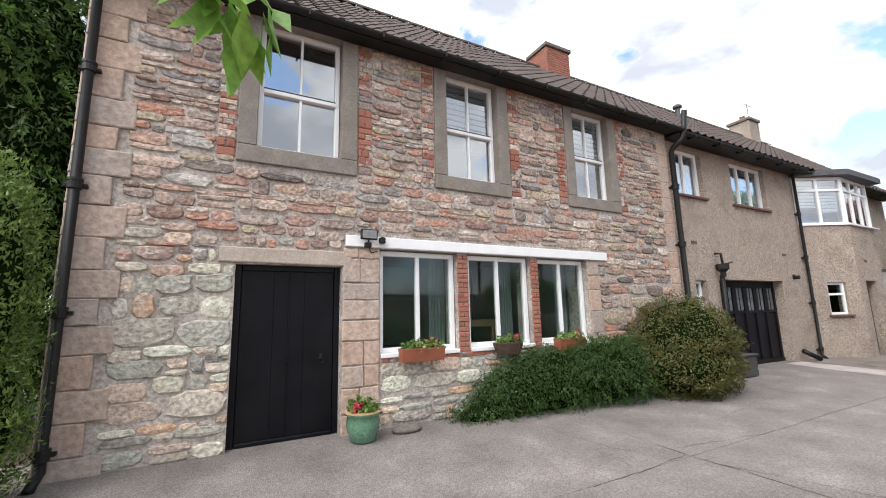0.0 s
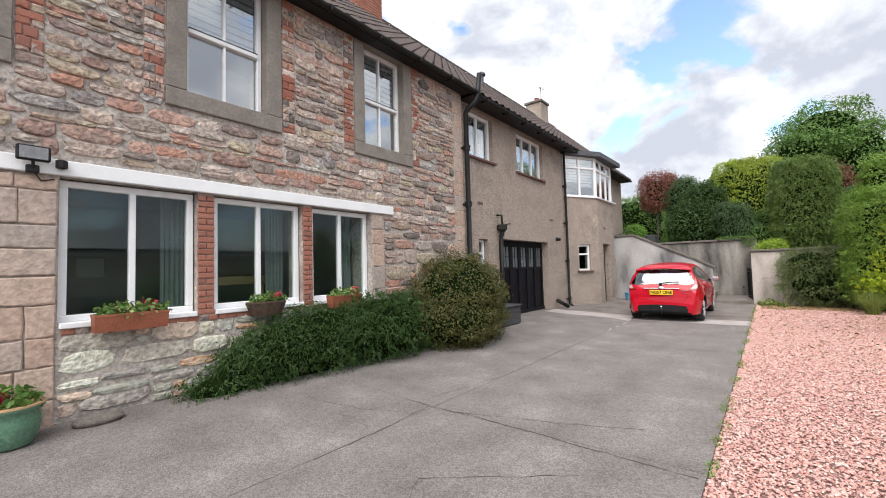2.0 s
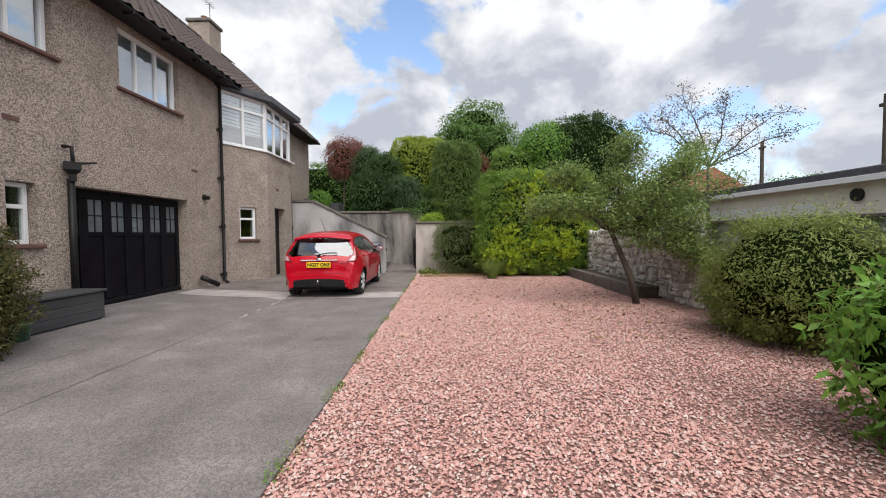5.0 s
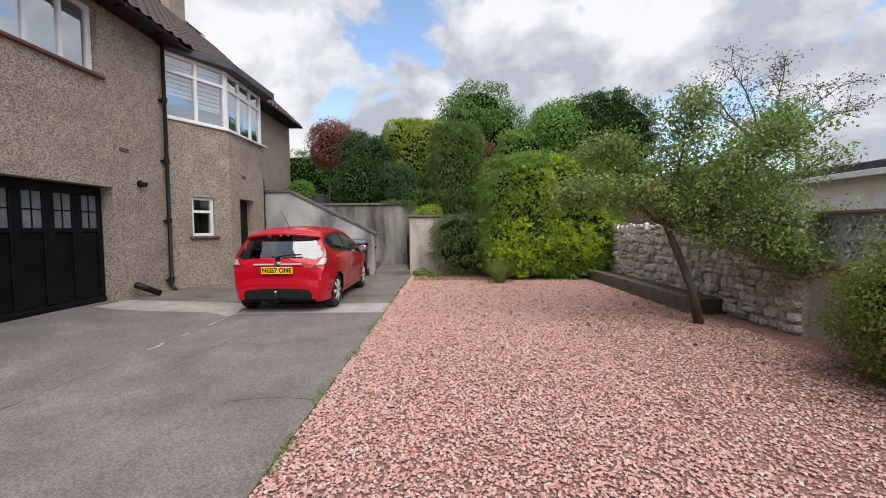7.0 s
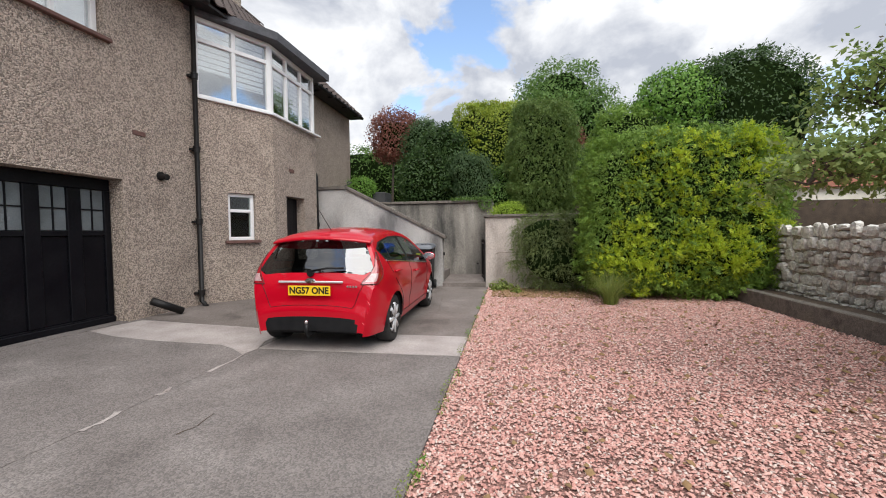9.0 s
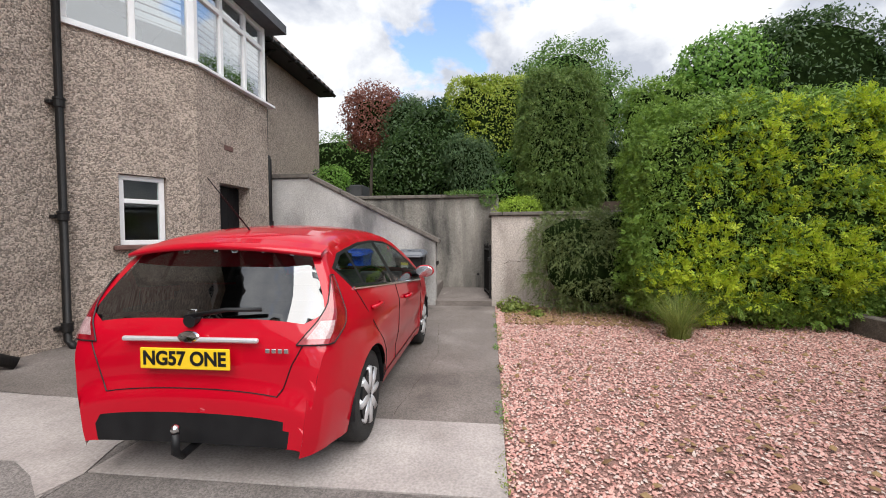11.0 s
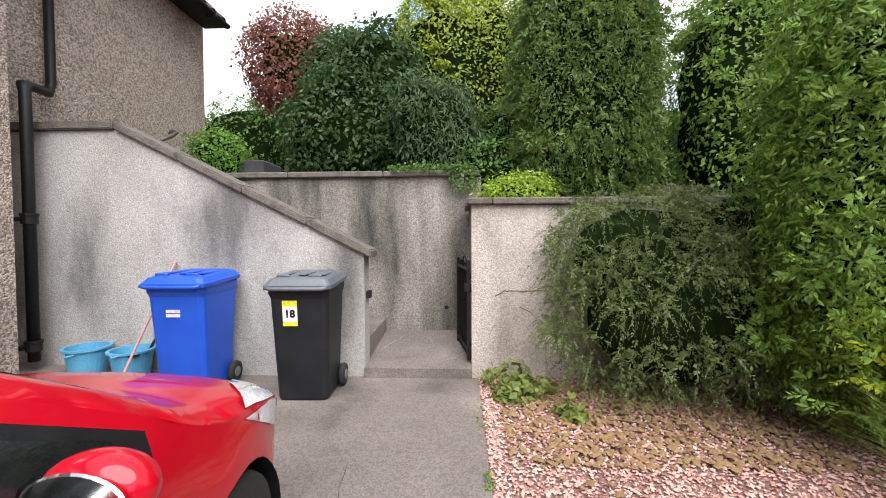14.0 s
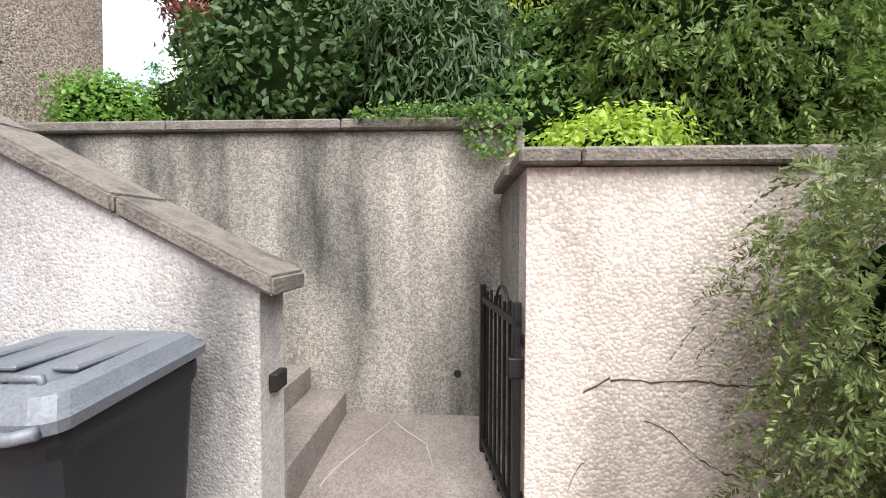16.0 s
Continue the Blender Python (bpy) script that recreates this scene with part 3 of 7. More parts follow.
# ground-floor workshop window: three lights between brick piers
lights = [(1.89, 3.09), (3.30, 4.50), (4.68, 5.81)]
for a, b in lights:
    window(P1, DX, a, b, 1.05, 2.455, 0.10, "white painted two-light workshop window with brick piers beside", [((a + b) / 2, 1.1, 2.4)], [], fw=0.07, bw=0.06, glass=m_glass_low)
    sl = tagged(part("trim_sill", box(a - 0.0, b + 0.0, F1 - 0.04, F1 + 0.1, 1.0, 1.056, 0.008), m_white), "white painted timber sill under the workshop window", "sill", kind="structure")
tagged(part("trim_lintel", box(1.40, 6.33, F1 - 0.05, F1 + 0.12, 2.472, 2.622, 0.008), m_white), "long white painted lintel board over the workshop windows", "lintel", kind="structure")
window(P2, DX, 8.985, 10.115, 4.165, 5.295, 0.10, "white two-light casement in pebbledashed wall", [(9.55, 4.2, 5.26)], [], sill=m_sill, fw=0.08, bw=0.06)
window(P2, DX, 11.405, 13.105, 4.165, 5.325, 0.10, "white three-light casement in pebbledashed wall", [(11.97, 4.2, 5.3), (12.54, 4.2, 5.3)], [], sill=m_sill, fw=0.08, bw=0.06)
blind(P2, DX, 9.06, 9.52, 4.3, 5.22, 0.20, "pale roller blind drawn down behind the casement", 0.002)
blind(P2, DX, 9.58, 10.05, 4.3, 5.22, 0.20, "pale roller blind drawn down behind the casement", 0.002)
blind(P2, DX, 11.48, 13.03, 4.3, 5.25, 0.20, "pale roller blind behind the three-light casement", 0.002)
window(P2, DX, 9.335, 9.745, 1.285, 2.175, 0.12, "small white window beside the garage door", [], [(1.83, 9.36, 9.72)], sill=m_sill, fw=0.065, bw=0.06, glass=m_glass_low)
dA = Vector(BAY[1]) - Vector(BAY[0])
dB = Vector(BAY[2]) - Vector(BAY[1])
window(BAY[0], dA, 0.555, 1.085, 1.285, 2.195, 0.06, "small white window with a top light in the bay wall", [], [(1.86, 0.59, 1.05)], sill=m_sill, fw=0.065, bw=0.06, glass=m_glass_low)
Z0, Z1 = 3.87, 5.33
window(BAY[0], dA, 0.03, LA - 0.005, Z0, Z1, 0.02, "white bay window with striped blinds", [(LA * 0.5, Z0 + 0.05, Z1 - 0.05)], [(4.93, 0.05, LA - 0.05)], fw=0.085, bw=0.075)
window(BAY[1], dB, 0.005, LB - 0.005, Z0, Z1, 0.02, "white side of the bay window with striped blinds", [(LB / 3, Z0 + 0.05, Z1 - 0.05), (LB * 2 / 3, Z0 + 0.05, Z1 - 0.05)], [(4.93, 0.05, LB - 0.05)], fw=0.085, bw=0.075)
window(BAY[2], (0, 1), 0.005, 0.76, Z0, Z1, 0.02, "white end of the bay window", [], [(4.93, 0.05, 0.7)], fw=0.085, bw=0.075)
tagged(part("trim_bay_sill", prism([(14.68, 5.40), (16.03, 4.66), (18.11, 4.63), (18.11, 5.44), (14.75, 5.44)], 3.862, 3.90), m_white), "white sill board round the bay window", "sill", kind="structure")
blind(BAY[0], dA, 0.12, LA * 0.5 - 0.04, 4.45, 5.24, 0.11, "pale striped roller blind in the bay window")
blind(BAY[0], dA, LA * 0.5 + 0.04, LA - 0.12, 4.3, 5.24, 0.11, "pale striped roller blind in the bay window")
for k in range(3):
    blind(BAY[1], dB, LB * k / 3 + 0.08, LB * (k + 1) / 3 - 0.06, 4.2, 5.24, 0.11, "pale striped roller blind in the side of the bay window")
tagged(part("roof_bay", prism([(14.45, 5.5), (15.88, 4.55), (15.98, 4.50), (18.28, 4.46), (18.28, 5.6), (14.6, 5.9)], 5.335, 5.50), m_lead), "dark flat lead roof over the bay window", "roof", kind="structure")
tagged(part("ceiling_bay", prism([(14.8, 5.5), (16.15, 4.8), (18.0, 4.78), (18.0, 5.6)], 5.31, 5.333), m_room), "plain bay ceiling", "ceiling", kind="structure")
tagged(part("floor_bay", prism([(14.8, 5.5), (16.15, 4.85), (17.95, 4.82), (17.95, 7.5), (14.8, 7.5)], 3.6, 3.85), m_room), "bay floor", "floor", kind="structure")
tagged(part("wall_bay_room", box(14.6, 18.2, 7.5, 7.6, 3.6, 5.6), m_room), "plain room wall", "wall", kind="structure")

# ---- stair walls and retaining walls ----
SX = 18.50
bm = bmesh.new()
prof = [(5.44, 0), (1.56, 0), (1.56, 1.26), (4.15, 2.56), (5.44, 2.56)]
for x in (SX, SX + 0.22):
    vs = [bm.verts.new((x, y, z)) for y, z in prof]
    bm.faces.new(vs)
bm.verts.ensure_lookup_table()
for i in range(5):
    bm.faces.new((bm.verts[i], bm.verts[(i + 1) % 5], bm.verts[5 + (i + 1) % 5], bm.verts[5 + i]))
bmesh.ops.recalc_face_normals(bm, faces=bm.faces)
tagged(part("wall_stair", bm, m_render), "weathered pale rendered wall beside the garden steps", "wall", kind="structure")
cop = thing("stair_coping", "weathered grey stone coping along the stair wall", "coping")
def slanted(ya, za, yb, zb, x0, x1, h, name, parent):
    bm = bmesh.new()
    a = [bm.verts.new((x, y, z + k)) for x in (x0, x1) for (y, z) in ((ya, za), (yb, zb)) for k in (0, h)]
    for f in ((0, 1, 3, 2), (4, 6, 7, 5), (0, 4, 5, 1), (2, 3, 7, 6), (0, 2, 6, 4), (1, 5, 7, 3)):
        bm.faces.new([a[i] for i in f])
    bmesh.ops.recalc_face_normals(bm, faces=bm.faces)
    bmesh.ops.bevel(bm, geom=bm.edges[:], offset=0.012, segments=2, affect="EDGES")
    return part(name, bm, m_coping, parent)
n = 4
for i in range(n):
    t0, t1 = i / n, (i + 1) / n - 0.004
    slanted(1.48 + 2.67 * t0, 1.225 + 1.34 * t0, 1.48 + 2.67 * t1, 1.225 + 1.34 * t1, SX - 0.05, SX + 0.28, 0.085, "coping_stone", cop)
slanted(4.156, 2.565, 5.44, 2.565, SX - 0.05, SX + 0.28, 0.085, "coping_stone", cop)
BX = 19.75
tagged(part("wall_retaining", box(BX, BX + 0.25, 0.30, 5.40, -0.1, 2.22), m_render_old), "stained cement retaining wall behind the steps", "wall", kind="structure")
tagged(part("wall_pier", box(18.58, 18.80, -6.0, 0.46, -0.1, 1.76), m_render_cream), "pale rough rendered garden wall", "wall", kind="structure")
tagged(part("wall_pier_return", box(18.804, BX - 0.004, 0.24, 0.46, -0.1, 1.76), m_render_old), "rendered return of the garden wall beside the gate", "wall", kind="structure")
c2 = thing("wall_coping", "grey stone coping on the retaining wall", "coping")
for i in range(4):
    part("coping_stone", box(BX - 0.06, BX + 0.30, 0.32 + i * 1.27, 0.32 + i * 1.27 + 1.262, 2.225, 2.30, 0.012), m_coping, c2)
c3 = thing("wall_coping", "grey stone coping on the rough garden wall", "coping")
for y0, y1 in ((0.254, 0.50), (-0.75, 0.246), (-1.7, -0.758), (-3.2, -1.708), (-6.0, -3.208)):
    part("coping_stone", box(18.52, 18.88, y0, y1, 1.765, 1.835, 0.012), m_coping, c3)
part("coping_stone", box(18.885, 19.68, 0.18, 0.52, 1.765, 1.835, 0.012), m_coping, c3)
# passage floor and steps
bm = bmesh.new()
vs = [bm.verts.new(c) for c in ((18.465, 0.46, 0.10), (18.465, 1.56, 0.10), (BX, 1.56, 0.20), (BX, 0.46, 0.20))]
bm.faces.new(vs[::-1])
ex = bmesh.ops.extrude_face_region(bm, geom=bm.faces[:])["geom"]
for v in ex:
    if isinstance(v, bmesh.types.BMVert):
        v.co.z -= 0.4
bmesh.ops.recalc_face_normals(bm, faces=bm.faces)
tagged(part("floor_passage", bm, m_path), "cracked concrete landing at the foot of the steps", "floor", kind="structure")
for pts in ([(18.96, 1.49), (19.09, 1.45), (19.4, 1.33), (19.64, 1.21), (19.71, 1.02)], [(19.16, 0.88), (19.4, 0.95), (19.64, 1.2)], [(18.6, 0.9), (18.74, 0.64), (18.95, 0.5)]):
    crack(pts, 0.009, "pale filled crack in the landing", m_apron, 0.003, lambda x, y: 0.10 + 0.10 * (x - 18.465) / (BX - 18.465))
st = thing("garden_steps", "grey concrete steps rising beside the retaining wall", "steps", kind="structure")
for i in range(11):
    part("step", box(SX + 0.225, BX - 0.004, 1.56 + i * 0.26, 4.72 if i > 9 else 1.56 + i * 0.26 + 0.30, 0.1 + i * 0.175, 0.375 + i * 0.175, 0.015), m_path, st)
tagged(part("ground_terrace", box(BX + 0.254, 60, -30, 30, 0.0, 2.12), m_soil), "raised garden bed behind the retaining wall", "garden bed", kind="structure")
tagged(part("ground_terrace", box(18.804, BX + 0.25, -30, 0.236, 0.0, 1.66), m_soil), "raised garden bed behind the rough wall", "garden bed", kind="structure")


# ---- plants ----
def leaf_mat(name, cols, rough=0.5, gain=1.6):
    cols = [tuple(min(0.6, c * gain) for c in q) for q in cols]
    m = M(name, cols, 2.5, 40, rough, 0.0, rand="island", amount=0.3, mixn=0.42)
    b = m.node_tree.nodes["Principled BSDF"]
    b.inputs["Specular IOR Level"].default_value = 0.35
    nd, lk = m.node_tree.nodes, m.node_tree.links
    tl, mx = nd.new("ShaderNodeBsdfTranslucent"), nd.new("ShaderNodeMixShader")
    mx.inputs[0].default_value = 0.4
    lk.new(b.inputs["Base Color"].links[0].from_socket, tl.inputs[0])
    lk.new(b.outputs[0], mx.inputs[1]), lk.new(tl.outputs[0], mx.inputs[2])
    lk.new(mx.outputs[0], nd["Material Output"].inputs[0])
    return m


def leaves(name, blobs, count, size, material, parent, seed, droop=0.3, narrow=0.45, jitter=0.10, e=1.0, up=0.0, rough=0.12, label=""):
    """Many small folded leaves over the skins of rounded lumps (centre, radii)."""
    rng = np.random.default_rng(seed)
    areas = np.array([r[0] * r[1] + r[1] * r[2] + r[0] * r[2] for _, r in blobs])
    pick = rng.choice(len(blobs), count, p=areas / areas.sum())
    C, R = np.array([b[0] for b in blobs], float)[pick], np.array([b[1] for b in blobs], float)[pick]
    d = rng.normal(size=(count, 3))
    if e < 0.9:
        d = rng.uniform(-1, 1, (count, 3))
        k = rng.integers(0, 3, count)
        d[np.arange(count), k] = np.sign(d[np.arange(count), k])
        p_ = 2 / e
        L = (np.abs(d) ** p_).sum(1) ** (1 / p_)
    else:
        L = np.linalg.norm(d, axis=1)
    d = d / L[:, None]
    low = np.sin(d[:, 0] * 5 * R[:, 0] + pick) * np.sin(d[:, 1] * 4 * R[:, 1] + 2) * np.sin(d[:, 2] * 5 * R[:, 2] + 1)
    P = C + R * d * (1 + rough * low[:, None] + 0.0) + rng.normal(0, jitter, (count, 3))
    nrm = d / R
    if e < 0.9:
        nrm = np.sign(d) * np.abs(d) ** (2 / e - 1) / R
    nrm /= np.linalg.norm(nrm, axis=1)[:, None]
    nrm = nrm + rng.normal(0, 0.35, (count, 3))
    nrm /= np.linalg.norm(nrm, axis=1)[:, None]
    tip = rng.normal(0, 1, (count, 3)) + np.array([0, 0, up - droop * 2]) + 0.6 * d
    tip -= nrm * (tip * nrm).sum(1)[:, None] * 0.75
    tip /= np.linalg.norm(tip, axis=1)[:, None]
    side = np.cross(nrm, tip)
    side /= np.linalg.norm(side, axis=1)[:, None] + 1e-9
    s = (size * (0.6 + 0.8 * rng.random(count)))[:, None]
    v = np.stack([P, P + tip * s * 0.5 + side * s * narrow * 0.5 - nrm * s * 0.08, P + tip * s, P + tip * s * 0.5 - side * s * narrow * 0.5 - nrm * s * 0.08], 1).reshape(-1, 3)
    f = np.array([(0, 1, 2), (0, 2, 3)])
    Fc = (f[None] + 4 * np.arange(count)[:, None, None]).reshape(-1, 3)
    me = bpy.data.meshes.new(name)
    me.vertices.add(len(v)), me.loops.add(Fc.size), me.polygons.add(len(Fc))
    me.vertices.foreach_set("co", v.ravel()), me.loops.foreach_set("vertex_index", Fc.ravel())
    me.polygons.foreach_set("loop_start", np.arange(0, Fc.size, 3))
    me.update(calc_edges=True)
    me.materials.append(material)
    ob = new(name, me)
    ob.parent = parent
    if label:
        ob["label"] = label
    return ob


# near-black green: the shade between the leaves is put into this colour
m_core = M("foliage_shade_paint", [(0.005, 0.010, 0.003), (0.014, 0.024, 0.007)], 8, 40, 0.95, 0.6, spec=0.0)


# smooth dark lumps inside the foliage stand in for its inner shade
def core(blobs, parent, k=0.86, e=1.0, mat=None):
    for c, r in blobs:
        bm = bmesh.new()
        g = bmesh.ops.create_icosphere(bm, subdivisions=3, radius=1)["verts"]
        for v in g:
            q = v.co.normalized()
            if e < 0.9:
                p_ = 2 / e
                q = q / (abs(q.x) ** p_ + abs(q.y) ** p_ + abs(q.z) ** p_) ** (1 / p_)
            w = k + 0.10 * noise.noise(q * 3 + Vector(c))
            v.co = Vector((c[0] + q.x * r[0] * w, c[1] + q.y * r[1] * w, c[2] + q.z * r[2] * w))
        part("shade_core", bm, mat or m_core, parent, smooth=True)


def clumps(blobs, n, r, seed, e=1.0, out=1.0, flat=0.55):
    """Small lumps spread over the skins of larger ones, so that the outline is uneven."""
    rg = random.Random(seed)
    res = []
    for _ in range(n):
        c, R = rg.choices(blobs, [q[1][0] * q[1][1] + q[1][1] * q[1][2] for q in blobs])[0]
        d = Vector((rg.gauss(0, 1), rg.gauss(0, 1), rg.gauss(0, 1))).normalized()
        if e < 0.9:
            p_ = 2 / e
            d = Vector([rg.uniform(-1, 1) for _ in range(3)])
            k = rg.randrange(3)
            d[k] = math.copysign(1, d[k])
            d = d / (abs(d.x) ** p_ + abs(d.y) ** p_ + abs(d.z) ** p_) ** (1 / p_)
        s_ = r * rg.uniform(0.6, 1.4)
        o = rg.uniform(0.94, 1.06) * out
        res.append(((c[0] + d.x * R[0] * o, c[1] + d.y * R[1] * o, c[2] + d.z * R[2] * o), (s_, s_, s_ * flat)))
    return res


def feather(name, blobs, n, length, per, size, material, parent, seed, droop=0.3, e=1.0, lift=0.2, label="", wide=0.16):
    """Feathery conifer sprays that stand out from the skins of rounded lumps."""
    rg = np.random.default_rng(seed)
    areas = np.array([r[0] * r[1] + r[1] * r[2] + r[0] * r[2] for _, r in blobs])
    pick = rg.choice(len(blobs), n, p=areas / areas.sum())
    C, R = np.array([b[0] for b in blobs], float)[pick], np.array([b[1] for b in blobs], float)[pick]
    d = rg.normal(size=(n, 3))
    if e < 0.9:
        d = rg.uniform(-1, 1, (n, 3))
        k = rg.integers(0, 3, n)
        d[np.arange(n), k] = np.sign(d[np.arange(n), k])
        d /= ((np.abs(d) ** (2 / e)).sum(1) ** (e / 2))[:, None]
        nr = np.sign(d) * np.abs(d) ** (2 / e - 1) / R
    else:
        d /= np.linalg.norm(d, axis=1)[:, None]
        nr = d / R
    nr /= np.linalg.norm(nr, axis=1)[:, None]
    P = C + R * d * rg.uniform(0.88, 1.0, (n, 1))
    t = nr * 0.8 + rg.normal(0, 0.5, (n, 3)) + np.array([0, 0, lift])
    t /= np.linalg.norm(t, axis=1)[:, None]
    sd = np.cross(t, rg.normal(size=(n, 3)) + nr)
    sd /= np.linalg.norm(sd, axis=1)[:, None]
    L = length * rg.uniform(0.6, 1.3, n)
    f = rg.random((n, per))
    sgn = np.where(rg.random((n, per)) < 0.5, -1.0, 1.0)
    pos = P[:, None] + t[:, None] * (L[:, None] * f)[..., None]
    pos[..., 2] -= droop * L[:, None] * f ** 2
    tip = t[:, None] * 0.75 + sd[:, None] * (sgn * 0.75)[..., None] + rg.normal(0, 0.2, (n, per, 3))
    tip[..., 2] -= droop * f
    tip /= np.linalg.norm(tip, axis=2)[..., None]
    nn = np.cross(t, sd)[:, None] + rg.normal(0, 0.25, (n, per, 3))
    w = np.cross(nn, tip)
    w /= np.linalg.norm(w, axis=2)[..., None]
    s = (size * (1.15 - 0.6 * f) * rg.uniform(0.7, 1.3, (n, per)))[..., None]
    v = np.stack([pos, pos + tip * s * 0.5 + w * s * wide, pos + tip * s, pos + tip * s * 0.5 - w * s * wide], 2).reshape(-1, 3)
    m = n * per
    Fc = (np.array([(0, 1, 2), (0, 2, 3)])[None] + 4 * np.arange(m)[:, None, None]).reshape(-1, 3)
    me = bpy.data.meshes.new(name)
    me.vertices.add(len(v)), me.loops.add(Fc.size), me.polygons.add(len(Fc))
    me.vertices.foreach_set("co", v.ravel()), me.loops.foreach_set("vertex_index", Fc.ravel())
    me.polygons.foreach_set("loop_start", np.arange(0, Fc.size, 3))
    me.update(calc_edges=True)
    me.materials.append(material)
    ob = new(name, me)
    ob.parent = parent
    if label:
        ob["label"] = label
    return ob


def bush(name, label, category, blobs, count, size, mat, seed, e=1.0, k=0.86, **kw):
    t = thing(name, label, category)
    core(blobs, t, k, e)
    c = kw.pop("lump", 0.16)
    n_l = kw.pop("lumps", 110)
    leaves("foliage", blobs, count // 2, size, mat, t, seed, e=e, **kw)
    kw.pop("jitter", 0)
    leaves("outer_foliage", clumps(blobs, n_l, c, seed + 500, e), count // 2, size, mat, t, seed + 900, jitter=size * 0.4, **kw)
    return t


g_dark = leaf_mat("dark_green_leaf", [(0.018, 0.045, 0.012), (0.04, 0.08, 0.02), (0.075, 0.13, 0.035)], gain=1.2)
g_thuja = leaf_mat("thuja_green", [(0.04, 0.08, 0.014), (0.10, 0.165, 0.028), (0.18, 0.26, 0.045)], gain=1.85)
g_column = leaf_mat("column_conifer_green", [(0.03, 0.06, 0.013), (0.075, 0.12, 0.028), (0.15, 0.19, 0.05)], gain=1.8)
g_creep = leaf_mat("creeper_leaf", [(0.02, 0.05, 0.014), (0.05, 0.10, 0.025), (0.10, 0.17, 0.045)], gain=1.2)
g_gold = leaf_mat("golden_conifer", [(0.15, 0.26, 0.02), (0.34, 0.43, 0.03), (0.50, 0.55, 0.05)], gain=1.45)
g_goldmix = leaf_mat("yellow_green_hedge", [(0.09, 0.15, 0.02), (0.22, 0.29, 0.03), (0.40, 0.42, 0.05)], gain=1.25)
g_bright = leaf_mat("bright_green_leaf", [(0.05, 0.12, 0.015), (0.10, 0.20, 0.03), (0.16, 0.26, 0.05)])
g_mid = leaf_mat("mid_green_leaf", [(0.035, 0.08, 0.016), (0.075, 0.14, 0.03), (0.13, 0.20, 0.05)])
g_blue = leaf_mat("blue_green_leaf", [(0.022, 0.045, 0.018), (0.048, 0.085, 0.033), (0.09, 0.135, 0.055)])
g_red = leaf_mat("copper_red_leaf", [(0.07, 0.025, 0.018), (0.14, 0.05, 0.035), (0.2, 0.09, 0.06)])
g_juniper = leaf_mat("juniper_green", [(0.03, 0.045, 0.018), (0.075, 0.10, 0.035), (0.17, 0.19, 0.07)], gain=2.0)
g_olive = leaf_mat("olive_leaf", [(0.09, 0.13, 0.03), (0.17, 0.21, 0.05), (0.26, 0.29, 0.09)], gain=1.3)
g_berb = leaf_mat("bronze_green_leaf", [(0.035, 0.065, 0.016), (0.08, 0.10, 0.025), (0.15, 0.12, 0.04), (0.14, 0.16, 0.04)], gain=0.95)
g_tree = leaf_mat("apple_leaf", [(0.06, 0.10, 0.025), (0.13, 0.18, 0.05), (0.21, 0.25, 0.085)], gain=1.6)
g_lime = leaf_mat("lime_leaf", [(0.14, 0.24, 0.02), (0.25, 0.36, 0.04), (0.36, 0.46, 0.07)], gain=1.2)
g_sparse = leaf_mat("sparse_reddish_leaf", [(0.06, 0.04, 0.03), (0.12, 0.08, 0.06), (0.08, 0.10, 0.04)])
g_big = leaf_mat("large_fresh_leaf", [(0.10, 0.22, 0.03), (0.16, 0.30, 0.05), (0.22, 0.38, 0.08)], gain=1.2)
m_dry = M("dry_leaf", [(0.16, 0.09, 0.04), (0.26, 0.17, 0.08), (0.2, 0.11, 0.05)], 8, 60, 0.9, 0, rand="island")
m_bark = M("bark", [(0.05, 0.04, 0.03), (0.11, 0.09, 0.07)], 12, 60, 0.95, 0.9, stretch=(1, 1, 0.3))

bush("shrub", "rounded bronze-green evergreen shrub against the house wall", "shrub", [((7.55, 4.75, 0.95), (1.05, 0.72, 0.82)), ((7.35, 4.7, 0.55), (1.1, 0.8, 0.55)), ((7.95, 4.75, 0.8), (0.68, 0.62, 0.68))], 42000, 0.045, g_berb, 1, jitter=0.06)
CS = [((4.6, 5.03, 0.48), (1.15, 0.34, 0.50)), ((5.75, 4.93, 0.55), (1.1, 0.48, 0.55)), ((3.8, 5.1, 0.30), (0.65, 0.24, 0.40)), ((3.35, 5.08, 0.16), (0.45, 0.2, 0.18))]
cs = bush("creeping_shrub", "low dark green creeping shrub under the workshop windows", "shrub", CS, 30000, 0.045, g_dark, 2, jitter=0.06, droop=0.6, narrow=0.3)
feather("trailing_shoot", CS, 1300, 0.24, 24, 0.042, g_creep, cs, 317, droop=0.6, lift=0.1)
HB = [((17.28, -3.60, 1.75), (0.58, 1.90, 1.62))]
hg = thing("hedge", "tall clipped golden and green conifer hedge", "hedge")
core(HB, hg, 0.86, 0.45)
leaves("foliage", HB, 42000, 0.05, g_thuja, hg, 3, droop=0.35, narrow=0.34, jitter=0.06, e=0.45)
tufts = clumps(HB, 420, 0.13, 503, 0.45, flat=0.7)
feather("green_spray", HB, 4600, 0.11, 18, 0.058, g_thuja, hg, 305, droop=0.25, e=0.45)
feather("outer_green_spray", tufts, 4600, 0.11, 18, 0.056, g_thuja, hg, 309, droop=0.3)
